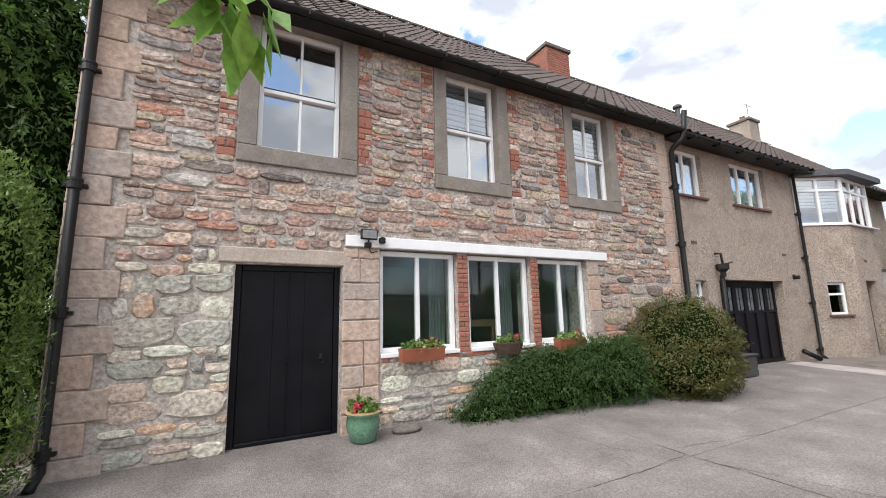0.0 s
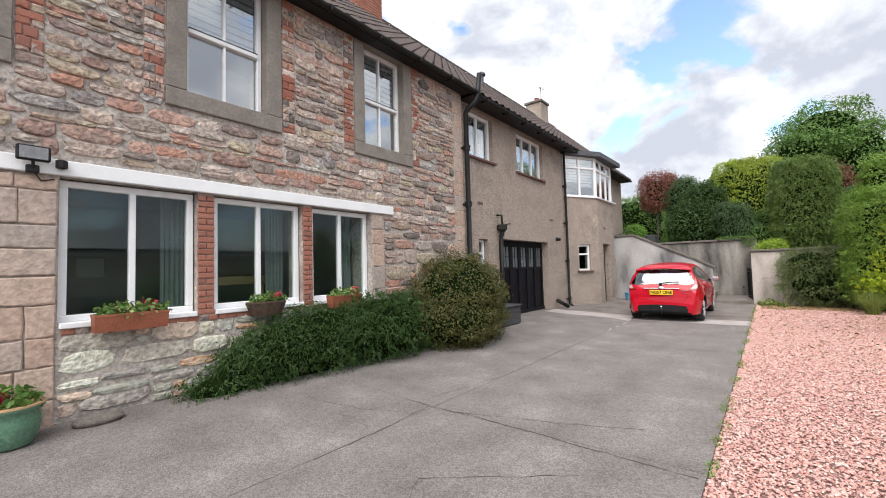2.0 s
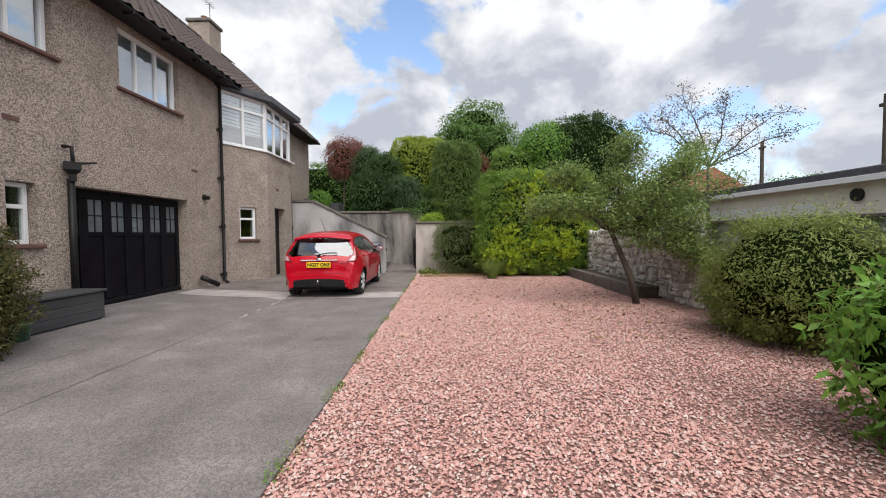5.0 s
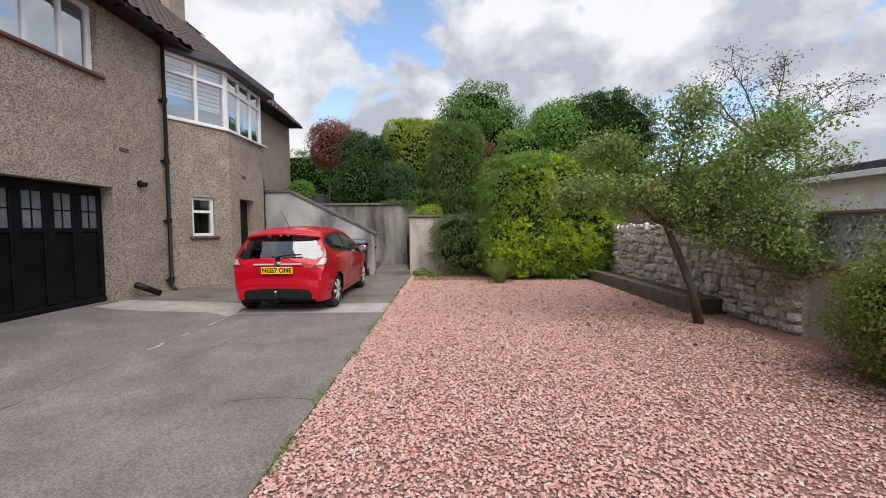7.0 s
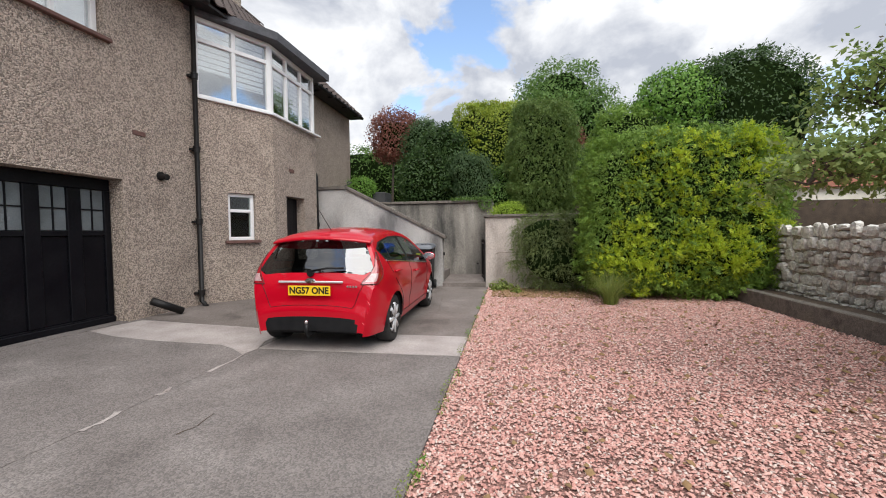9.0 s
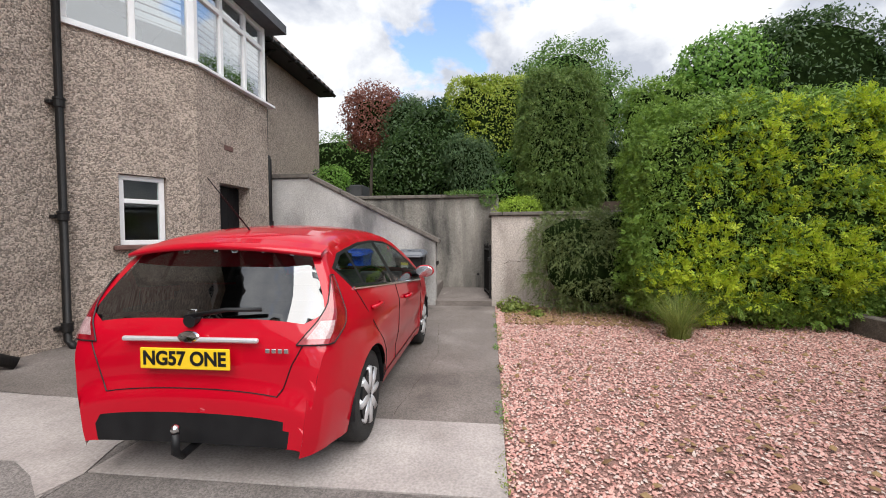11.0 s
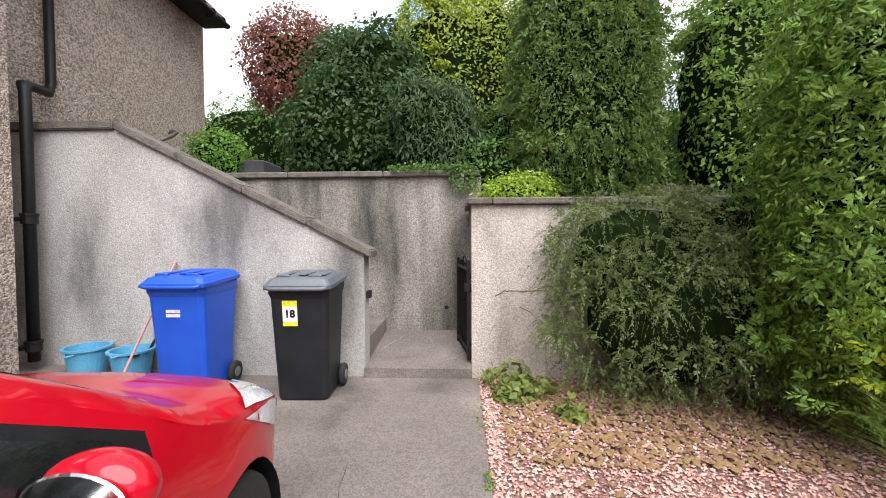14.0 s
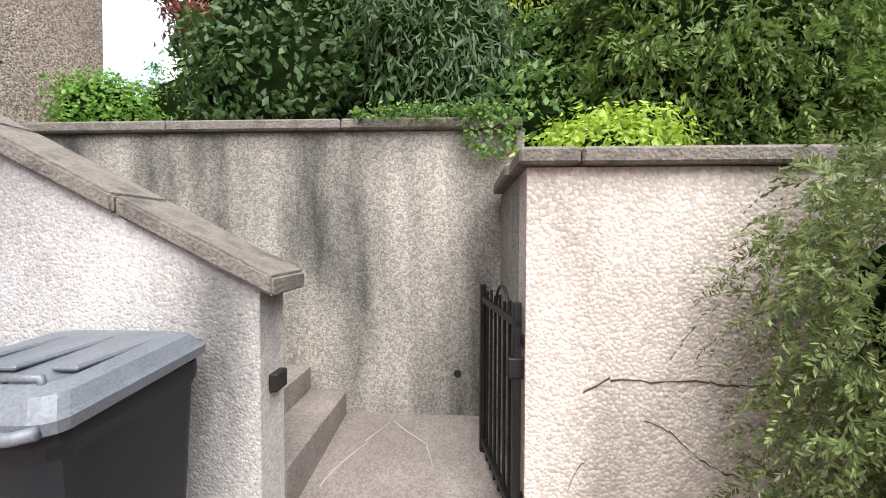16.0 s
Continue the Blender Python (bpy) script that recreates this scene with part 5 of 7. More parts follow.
part("pot", lathe([(0.13, 0), (0.15, 0.02), (0.19, 0.14), (0.20, 0.22), (0.185, 0.29), (0.215, 0.31), (0.215, 0.335), (0.185, 0.335), (0.175, 0.28), (0.02, 0.27)], None, 32, (GX, GYP, pz)), m_glaze, pot, smooth=True)
part("rim", lathe([(0.19, 0.325), (0.222, 0.33), (0.222, 0.345), (0.19, 0.345)], None, 32, (GX, GYP, pz)), m_wood, pot, "unglazed buff rim")
leaves("foliage", [((GX, GYP, pz + 0.38), (0.15, 0.15, 0.07))], 260, 0.07, g_mid, pot, 31, jitter=0.02, narrow=0.7)
leaves("flower", [((GX - 0.1, GYP - 0.1, pz + 0.42), (0.05, 0.05, 0.03))], 90, 0.035, m_flower, pot, 32, jitter=0.01, narrow=0.9, label="red petals")
stn = bmesh.new()
bmesh.ops.create_icosphere(stn, subdivisions=3, radius=1)
for v in stn.verts:
    v.co = Vector((2.15 + v.co.x * 0.2, 5.05 + v.co.y * 0.12, gz(0, 5.05) + 0.03 + v.co.z * 0.06 * (1 + 0.3 * noise.noise(v.co * 2))))
tagged(part("loose_stone", stn, m_coping), "flat grey stone lying beside the green pot", "stone")


def window_box(x, w, mat, label, seed, basket=False):
    b = thing("window_box", label, "planter")
    y, z = F1 - 0.165, 0.945
    bm = bmesh.new()
    n = 20 if basket else 4
    prof = [(0.75, 0), (0.92, 0.09), (1.0, 0.15), (1.06, 0.15), (1.06, 0.175), (0.95, 0.175), (0.88, 0.12), (0.05, 0.11)]
    rings = []
    for k, h in prof:
        if basket:
            rings.append([bm.verts.new((x + w / 2 * k * math.cos(a), y + 0.12 * k * math.sin(a), z + h)) for a in np.linspace(0, 2 * math.pi, n, endpoint=False)])
        else:
            rings.append([bm.verts.new((x + sx * w / 2 * (0.9 + 0.1 * k if k > 0.1 else 0.05), y + sy * 0.085 * k, z + h)) for sx, sy in ((-1, -1), (1, -1), (1, 1), (-1, 1))])
    for r0, r1 in zip(rings, rings[1:]):
        for i in range(n):
            bm.faces.new((r0[i], r0[(i + 1) % n], r1[(i + 1) % n], r1[i]))
    bm.faces.new(rings[0][::-1])
    part("trough", bm, mat, b)
    for bx_ in (x - w * 0.3, x + w * 0.3):
        part("bracket", box(bx_ - 0.015, bx_ + 0.015, y - 0.06, F1 + 0.0, z - 0.006, z - 0.001), m_iron, b)
    if basket:
        for a in np.linspace(0, 2 * math.pi, 18, endpoint=False):
            part("basket_rib", tube([(x + w / 2 * k * math.cos(a), y + 0.125 * k * math.sin(a), z + h) for k, h in ((0.78, 0.0), (0.95, 0.09), (1.06, 0.16))], 0.006, None, 5), m_rattan, b)
    leaves("foliage", [((x, y, z + 0.2), (w * 0.45, 0.07, 0.05))], 420, 0.05, g_mid, b, seed, jitter=0.025, narrow=0.7)
    leaves("foliage", [((x, y, z + 0.2), (w * 0.4, 0.07, 0.05))], 60, 0.04, m_pale, b, seed + 1, jitter=0.025, narrow=0.8)
    leaves("flower", [((x + w * 0.25, y - 0.03, z + 0.24), (0.05, 0.04, 0.04))], 60, 0.035, m_flower, b, seed + 2, jitter=0.015, narrow=0.9, label="red petals")
    return b


window_box(2.42, 0.62, m_terra, "terracotta coloured window box with small flowers on the sill", 41)
window_box(3.86, 0.5, m_rattan, "dark woven basket planter with green plants on the sill", 44, True)
window_box(5.12, 0.55, m_terra, "terracotta coloured window box with red flowers on the sill", 47)

# dark planter box by the garage
m_slate = M("dark_grey_timber", [(0.035, 0.035, 0.037), (0.06, 0.06, 0.062)], 3, 50, 0.7, 0.3, stretch=(0.3, 1, 4))
pl = thing("storage_box", "dark grey timber storage box standing by the garage door", "storage box")
zb = gz(0, 4.9)
for k in range(3):
    part("front_board", box(8.98, 10.12, 4.80, 4.825, zb + 0.02 + k * 0.135, zb + 0.15 + k * 0.135, 0.005), m_slate, pl)
    part("side_board", box(8.95, 8.976, 4.80, 5.34, zb + 0.02 + k * 0.135, zb + 0.15 + k * 0.135, 0.005), m_slate, pl)
    part("side_board", box(10.124, 10.15, 4.80, 5.25, zb + 0.02 + k * 0.135, zb + 0.15 + k * 0.135, 0.005), m_slate, pl)
part("base", box(8.98, 10.12, 4.83, 5.32, zb - 0.005, zb + 0.40), m_slate, pl)
part("lid", box(8.92, 10.18, 4.77, 5.36, zb + 0.43, zb + 0.47, 0.008), m_slate, pl)
wc = thing("watering_can", "dark green plastic pot between the shrub and the box", "plant pot")
part("pot", lathe([(0.10, 0), (0.14, 0.2), (0.155, 0.2), (0.155, 0.23), (0.13, 0.23), (0.02, 0.19)], None, 20, (8.78, 4.75, gz(0, 4.75))), m_glaze, wc, smooth=True)


# ---- red hatchback ----
from mathutils.geometry import delaunay_2d_cdt
m_red = M("red_car_paint", [(0.42, 0.001, 0.012), (0.45, 0.0012, 0.014)], 3, 300, 0.4, 0.0, coat=0.75, amount=0.02, spec=0.1)
m_trim = M("black_car_plastic", [(0.006, 0.006, 0.007), (0.012, 0.012, 0.013)], 10, 200, 0.45, 0.1, spec=0.3)
m_chrome = M("chrome", [(0.62, 0.62, 0.63), (0.7, 0.7, 0.71)], 5, 90, 0.12, 0, metal=1.0, amount=0.03)
m_alloy = M("silver_alloy", [(0.58, 0.58, 0.59), (0.66, 0.66, 0.67)], 5, 90, 0.32, 0, metal=0.45, amount=0.05)
m_tyre = M("tyre_rubber", [(0.012, 0.012, 0.012), (0.025, 0.024, 0.023)], 12, 90, 0.85, 0.3)
m_lampred = M("red_lamp_lens", [(0.16, 0.002, 0.008), (0.34, 0.012, 0.02)], 14, 120, 0.08, 0, coat=1.0)
m_lampwhite = M("clear_lamp_lens", [(0.55, 0.55, 0.56), (0.75, 0.75, 0.76)], 30, 120, 0.08, 0.1, coat=1.0)
m_lamppink = M("smoked_lamp_lens", [(0.34, 0.20, 0.20), (0.45, 0.30, 0.30)], 30, 120, 0.08, 0.1, coat=1.0)
m_plate = M("yellow_number_plate", [(0.78, 0.50, 0.01), (0.82, 0.54, 0.02)], 5, 60, 0.35, 0, amount=0.03)
m_seat = M("charcoal_seat_cloth", [(0.05, 0.05, 0.053), (0.09, 0.09, 0.095)], 15, 150, 0.9, 0.3)
m_carglass = glass_mat("tinted_car_glass", (0.68, 0.73, 0.72), 0.82, base=0.07, power=5.0)
m_rearglass = glass_mat("dark_rear_glass", (0.3, 0.34, 0.34), 0.42, base=0.19, power=2.8)

car = thing("car", "red five-door hatchback parked on the concrete yard", "car")
TOP = [(0.0, 0.26), (0.0, 0.42), (0.0, 0.54), (0.028, 0.585), (0.034, 0.74), (0.055, 0.84), (0.10, 0.93), (0.17, 1.03), (0.30, 1.24), (0.36, 1.335), (0.40, 1.385), (0.50, 1.42), (0.75, 1.455), (1.05, 1.478), (1.4, 1.485), (1.75, 1.475), (2.05, 1.44), (2.25, 1.39), (2.50, 1.275), (2.75, 1.13), (2.93, 1.015), (3.05, 0.965), (3.3, 0.915), (3.55, 0.845), (3.75, 0.755), (3.87, 0.66), (3.93, 0.56), (3.95, 0.44), (3.95, 0.30)]
TS = [0.0]
for a, b in zip(TOP, TOP[1:]):
    TS.append(TS[-1] + math.dist(a, b))
TX, TZ = [p[0] + i * 1e-4 for i, p in enumerate(TOP)], [p[1] for p in TOP]
top_at = lambda s: (float(np.interp(s, TS, TX)), float(np.interp(s, TS, TZ)))
WZ_ = ([0.15, 0.30, 0.50, 0.70, 0.85, 0.95, 1.10, 1.25, 1.36, 1.48], [0.775, 0.82, 0.85, 0.858, 0.85, 0.828, 0.755, 0.67, 0.60, 0.52])
PX_ = ([0, 0.05, 0.12, 0.25, 0.45, 0.8, 1.2, 2.6, 3.1, 3.4, 3.6, 3.8, 3.92, 3.96], [0.79, 0.86, 0.91, 0.95, 0.975, 0.992, 1.0, 1.0, 0.99, 0.955, 0.90, 0.78, 0.64, 0.56])
RW, FW, WR = 0.66, 3.15, 0.305


def half(x, z):
    w = float(np.interp(z, *WZ_)) * float(np.interp(x, *PX_))
    for wx in (RW, FW):
        d = math.hypot(x - wx, z - 0.30)
        w += 0.022 * math.exp(-((d - 0.36) / 0.07) ** 2) if z < 0.75 else 0
    crease = 0.80 + (1.6 - x) * 0.03
    w += 0.012 * math.exp(-((z - crease) / 0.045) ** 2) * (0.3 < x < 3.3)
    w -= 0.018 * math.exp(-((z - 0.42) / 0.09) ** 2) * (1.05 < x < 2.75)
    return w


rad = lambda zt: min(0.115, max(0.02, (zt - 0.2) * 0.35))
edge_z = lambda x: (lambda z: z - rad(z))(float(np.interp(x, TX, TZ)))


def top_surf(s, q):
    x, zt = top_at(s)
    ze = zt - rad(zt)
    w = half(x, ze)
    return Vector((x, w * q, ze + rad(zt) * max(0.0, 1 - abs(q) ** 2.2) ** (1 / 2.2)))


def inside(p, poly):
    r, j = False, len(poly) - 1
    for i in range(len(poly)):
        (xi, yi), (xj, yj) = poly[i], poly[j]
        if (yi > p[1]) != (yj > p[1]) and p[0] < (xj - xi) * (p[1] - yi) / (yj - yi) + xi:
            r = not r
        j = i
    return r


def dense(poly, step):
    out = []
    for a, b in zip(poly, poly[1:] + poly[:1]):
        n = max(1, int(math.dist(a, b) / step))
        out += [(a[0] + (b[0] - a[0]) * i / n, a[1] + (b[1] - a[1]) * i / n) for i in range(n)]
    return out


def sheet(outline, loops, step, fine=0.045):
    """Triangles that fill an outline and follow the loops' edges."""
    pts, edges = [], []
    for lp in [outline] + loops:
        d = dense(lp, fine)
        k = len(pts)
        pts += d
        edges += [(k + i, k + (i + 1) % len(d)) for i in range(len(d))]
    xs, ys = [p[0] for p in outline], [p[1] for p in outline]
    for gx in np.arange(min(xs), max(xs), step):
        for gy in np.arange(min(ys), max(ys), step):
            p = (float(gx) + 0.0037, float(gy) + 0.0053)
            if inside(p, outline):
                pts.append(p)
    v, _, f, *_r = delaunay_2d_cdt([Vector(p) for p in pts], edges, [], 0, 1e-5)
    tri = []
    for t in f:
        c = (sum(v[i].x for i in t) / 3, sum(v[i].y for i in t) / 3)
        if inside(c, outline):
            tri.append((t, c))
    return v, tri


QUARTER = [(0.42, 1.185), (0.60, 1.262), (0.72, 1.28), (0.72, 1.065), (0.56, 1.075)]
REARWIN = [(0.76, 1.06), (0.76, 1.285), (1.10, 1.32), (1.46, 1.33), (1.46, 0.985)]
FRONTWIN = [(1.56, 0.975), (1.56, 1.332), (1.85, 1.315), (2.10, 1.265), (2.38, 1.138), (2.68, 0.985), (2.70, 0.90)]
SURR = [(0.38, 1.195), (0.56, 1.278), (0.76, 1.305), (1.10, 1.342), (1.50, 1.352), (1.90, 1.333), (2.14, 1.282), (2.42, 1.152), (2.77, 0.965), (2.77, 0.872), (1.56, 0.955), (0.53, 1.045)]
arch = lambda wx, r: [(wx + r * math.cos(a), 0.30 + r * math.sin(a)) for a in np.linspace(0, 2 * math.pi, 30, endpoint=False)]
sx = [float(v) for v in np.concatenate([np.linspace(0.0, 0.5, 26), np.linspace(0.55, 3.4, 40), np.linspace(3.45, 3.9475, 20)])]
SIDE = [(0.0006, 0.20), (0.0006, 0.53)] + [(x, edge_z(x)) for x in sx if x > 0.015] + [(3.9475, 0.20)]


def mapped(name, v, tri, fn, mats, pick, parent, smooth=True, label=""):
    bm = bmesh.new()
    vs = [bm.verts.new(fn(p.x, p.y)) for p in v]
    for t, c in tri:
        k = pick(c)
        if k is None:
            continue
        try:
            f = bm.faces.new([vs[i] for i in t])
            f.material_index = k
        except ValueError:
            pass
    bmesh.ops.delete(bm, geom=[q for q in bm.verts if not q.link_faces], context="VERTS")
    bmesh.ops.recalc_face_normals(bm, faces=bm.faces)
    return part(name, bm, mats, parent, label, smooth)


body = part("body", box(0.25, 3.7, -0.70, 0.70, 0.16, 0.30, 0.03), m_trim, car, "red painted body")
HEAD = [(3.2, 0.80), (3.45, 0.765), (3.62, 0.71), (3.76, 0.645), (3.82, 0.60), (3.76, 0.55), (3.5, 0.64)]
for sgn in (1, -1):
    v, tri = sheet(SIDE, [QUARTER, REARWIN, FRONTWIN, SURR, arch(RW, 0.345), arch(FW, 0.345)], 0.07)
    fn = lambda x, z, o=0.0: Vector((x, sgn * (half(x, z) + o), z))
    arches = lambda c: math.hypot(c[0] - RW, c[1] - 0.30) < 0.345 or math.hypot(c[0] - FW, c[1] - 0.30) < 0.345
    wins = lambda c: inside(c, QUARTER) or inside(c, REARWIN) or inside(c, FRONTWIN)
    low = lambda c: c[0] > 3.5 and c[1] < 0.34
    mapped("side_panel", v, tri, fn, [m_red, m_trim], lambda c: None if arches(c) or wins(c) else (1 if inside(c, SURR) or low(c) else 0), body)
    for nm, poly in (("quarter_window", QUARTER), ("rear_door_window", REARWIN), ("front_door_window", FRONTWIN)):
        mapped(nm, *sheet(poly, [], 0.08), fn, m_carglass, lambda c: 0, body, label="dark tinted glass")
    fo = lambda x, z: Vector((x, sgn * (half(x, z) + 0.006), z))
    # tail light wrapped round the rear corner
    lb = bmesh.new()
    rows_l = []
    for z in np.linspace(0.80, 1.16, 13):
        qi = float(np.interp(z, [0.80, 0.90, 1.0, 1.16], [0.80, 0.87, 0.93, 0.98]))
        xf = float(np.interp(z, [0.80, 0.88, 0.96, 1.16], [0.13, 0.26, 0.30, 0.35]))
        pts = []
        for q in np.linspace(qi, 0.999, 6):
            lo_, hi_ = 0.0, TS[13]
            for _ in range(26):
                md = (lo_ + hi_) / 2
                lo_, hi_ = (md, hi_) if top_surf(md, q).z < z else (lo_, md)
            pts.append(top_surf(lo_, q))
        xe = pts[-1].x
        pts += [Vector((x, half(x, z), z)) for x in np.linspace(xe, max(xf, xe + 0.01), 7)[1:]]
        rows_l.append([lb.verts.new((p.x - 0.006, sgn * (p.y + 0.006), p.z)) for p in pts])
    for i_, (r0, r1) in enumerate(zip(rows_l, rows_l[1:])):
        for a_, b_, c_, d_ in zip(r0, r0[1:], r1[1:], r1):
            lb.faces.new((a_, b_, c_, d_)).material_index = 1 if 1 <= i_ < 4 and a_ in r0[1:5] else 0
    rim_ = [v.co.copy() for v in rows_l[0]] + [r[-1].co.copy() for r in rows_l[1:]] + [v.co.copy() for v in rows_l[-1][-2::-1]] + [r[0].co.copy() for r in rows_l[-2:0:-1]]
    part("lamp_gasket", tube(rim_ + [rim_[0]], 0.004, None, 5), m_trim, body)
    bmesh.ops.recalc_face_normals(lb, faces=lb.faces)
    part("tail_light", lb, [m_lampred, m_lamppink], car, "red and clear tail light", True)
    mapped("headlight", *sheet(HEAD, [], 0.05), fo, m_lampwhite, lambda c: 0, car, label="clear headlight")
    seam = lambda pts, nm="door_seam": part(nm, tube([(x, sgn * (half(x, z) + 0.001), z) for x, z in pts], 0.0035, None, 5), m_trim, body)
    seam([(1.51, z) for z in np.linspace(0.30, 0.96, 12)])
    seam([(2.78 - 0.05 * (z - 0.3) / 0.6, z) for z in np.linspace(0.30, 0.93, 10)])
    seam([(0.55, 1.04), (0.575, 0.97), (0.62, 0.90), (0.70, 0.80), (0.80, 0.71), (0.92, 0.62), (1.01, 0.52), (1.05, 0.42), (1.05, 0.30)])
    seam([(x, 0.295) for x in np.linspace(1.0, 2.78, 16)])
    belt = lambda x: 1.052 - 0.083 * (x - 0.53)
    part("belt_trim", tube([(x, sgn * (half(x, belt(x)) + 0.006), belt(x)) for x in np.linspace(0.53, 2.74, 24)], 0.011, None, 6), m_chrome, car, "bright chrome strip under the side windows")
    for hx, hz in ((0.82, 0.895), (1.86, 0.81)):
        y = half(hx, hz)
        h = part("door_handle", tube([(hx - 0.12, sgn * (y + 0.004), hz), (hx - 0.09, sgn * (y + 0.034), hz + 0.006), (hx, sgn * (y + 0.040), hz + 0.008), (hx + 0.07, sgn * (y + 0.034), hz + 0.004), (hx + 0.10, sgn * (y + 0.004), hz)], 0.014, None, 8), m_red, car, smooth=True)
    # mirror
    mb = bmesh.new()
    bmesh.ops.create_uvsphere(mb, u_segments=20, v_segments=14, radius=1)
    for q in mb.verts:
        c = q.co.copy()
        q.co = Vector((2.50 + c.x * (0.075 if c.x > 0 else 0.05), sgn * (0.945 + c.y * 0.105), 0.99 + c.z * 0.068))
    mir = part("door_mirror", mb, m_red, car, "red door mirror", True)
    mg = lathe([(0.001, -0.004), (0.94, -0.004), (1.0, 0.0), (0.94, 0.004), (0.001, 0.006)], None, 28)
    bmesh.ops.transform(mg, matrix=Matrix.Translation((2.449, sgn * 0.945, 0.99)) @ Matrix(((0, 0, -1, 0), (0.096, 0, 0, 0), (0, 0.060, 0, 0), (0, 0, 0, 1))), verts=mg.verts)
    part("mirror_glass", mg, m_chrome, mir)
    part("mirror_foot", tube([(2.54, sgn * 0.78, 0.955), (2.51, sgn * 0.88, 0.965)], 0.03, None, 8, 0.03), m_trim, mir)

TL = TS[-1]
for sg in (1, -1):
    hl = [(float(np.interp(x, TX, TS)), sg * q) for x, q in ((3.22, 0.999), (3.45, 0.80), (3.70, 0.72), (3.84, 0.80), (3.86, 0.999))]
    mapped("headlight_top", *sheet(hl, [], 0.05), lambda a, b: top_surf(a, max(-1, min(1, b))) + Vector((0.003, 0, 0.006)), m_lampwhite, lambda c: 0, car, label="clear headlight")
sx_at = lambda x: float(np.interp(x, TX, TS))
R0, R1 = sx_at(0.11), sx_at(0.352)
W0, W1 = sx_at(2.24), sx_at(2.92)
REARG = [(R0, -0.80), (R0 - 0.02, 0), (R0, 0.80), (R0 + 0.09, 0.925), (R1, 0.84), (R1 + 0.005, 0), (R1, -0.84), (R0 + 0.09, -0.925)]
WIND = [(W0, -0.86), (W0 - 0.03, 0), (W0, 0.86), (W1, 0.90), (W1 + 0.03, 0), (W1, -0.90)]
TOPD = [(0.0, -1), (TL, -1), (TL, 1), (0.0, 1)]
v, tri = sheet(TOPD, [REARG, WIND], 0.055)
mapped("roof_and_bonnet", v, tri, top_surf, [m_red, m_trim], lambda c: None if inside(c, REARG) or inside(c, WIND) else (1 if (c[0] < 0.175 and abs(c[1]) < 0.88 - 0.9 * max(0, c[0] - 0.10)) or c[0] > TL - 0.12 else 0), body)
mapped("rear_window", *sheet(REARG, [], 0.06), top_surf, m_rearglass, lambda c: 0, body, label="dark tinted rear window")
mapped("windscreen", *sheet(WIND, [], 0.06), top_surf, m_carglass, lambda c: 0, body, label="tinted windscreen")
# rear valance, tailgate lines, spoiler
bm = bmesh.new()
rear_x = lambda z: float(np.interp(z, TZ[:12], TX[:12]))
g = [[bm.verts.new((0.335 - 0.115 * d + 0.10 * abs(q) ** 3, q * 0.635, 1.385 - 0.045 * d - 0.055 * q * q + 0.0 * d - t * 0.025)) for q in np.linspace(-1, 1, 21)] for d, t in ((0, 0), (0.5, 0), (1, 0), (1, 1), (0, 1.2))]
for a, b in zip(g, g[1:]):
    for i in range(20):
        bm.faces.new((a[i], a[i + 1], b[i + 1], b[i]))
bmesh.ops.recalc_face_normals(bm, faces=bm.faces)
part("roof_spoiler", bm, m_red, car, "", True)
gl = lambda zs, qs, r=0.0035: tube([top_surf(float(np.interp(z, TZ[:12], TS[:12])), q) + Vector((-0.002, 0, 0)) for z, q in zip(zs, qs)], r, None, 5)
part("tailgate_seam", gl([0.56] * 15, np.linspace(-0.74, 0.74, 15)), m_trim, body)
for sg in (1, -1):
    part("tailgate_seam", gl(np.linspace(0.56, 1.05, 12), np.linspace(0.74, 0.93, 12) * sg), m_trim, body)
plate = part("number_plate", box(-0.024, -0.012, -0.26, 0.26, 0.675, 0.79, 0.004), m_plate, car, "yellow rear number plate")
tx = bpy.data.curves.new("registration", "FONT")
tx.offset = 0.0035
tx.body, tx.size, tx.align_x, tx.align_y, tx.extrude = "NG57 ONE", 0.105, "CENTER", "CENTER", 0.001
to = new("registration", tx)
bpy.context.view_layer.update()
me_t = bpy.data.meshes.new_from_object(to)
bpy.data.objects.remove(to)
me_t.materials.clear()
me_t.materials.append(m_trim)
reg = new("registration", me_t)
reg.parent = plate
wdt = max(q.co.x for q in me_t.vertices) - min(q.co.x for q in me_t.vertices)
k = 0.48 / wdt
reg.matrix_basis = Matrix.Translation((-0.0255, 0, 0.732)) @ Matrix(((0, 0, -1, 0), (-k, 0, 0, 0), (0, 1.0, 0, 0), (0, 0, 0, 1)))
part("tailgate_bar", box(0.006, 0.034, -0.40, 0.40, 0.815, 0.842, 0.008), m_alloy, car, "silver bar above the number plate")
bd = lathe([(0.0005, -0.012), (0.06, -0.012), (0.065, 0), (0.055, 0.008), (0.0005, 0.012)], None, 24)
bmesh.ops.transform(bd, matrix=Matrix.Translation((0.012, 0, 0.845)) @ Matrix.Rotation(radians(-75), 4, "Y") @ Matrix.Diagonal((0.5, 1, 1, 1)), verts=bd.verts)
part("badge", bd, m_chrome, car, "plain oval badge")
for q in range(4):
    part("model_mark", box(0.004, 0.016, -0.47 - q * 0.035, -0.445 - q * 0.035, 0.765, 0.79, 0.003), m_chrome, car)
part("rear_wiper", tube([(0.065, 0.0, 0.93), (0.055, 0.05, 0.945), (0.075, -0.18, 0.985), (0.095, -0.38, 0.985)], 0.012, None, 8), m_trim, car, smooth=True)
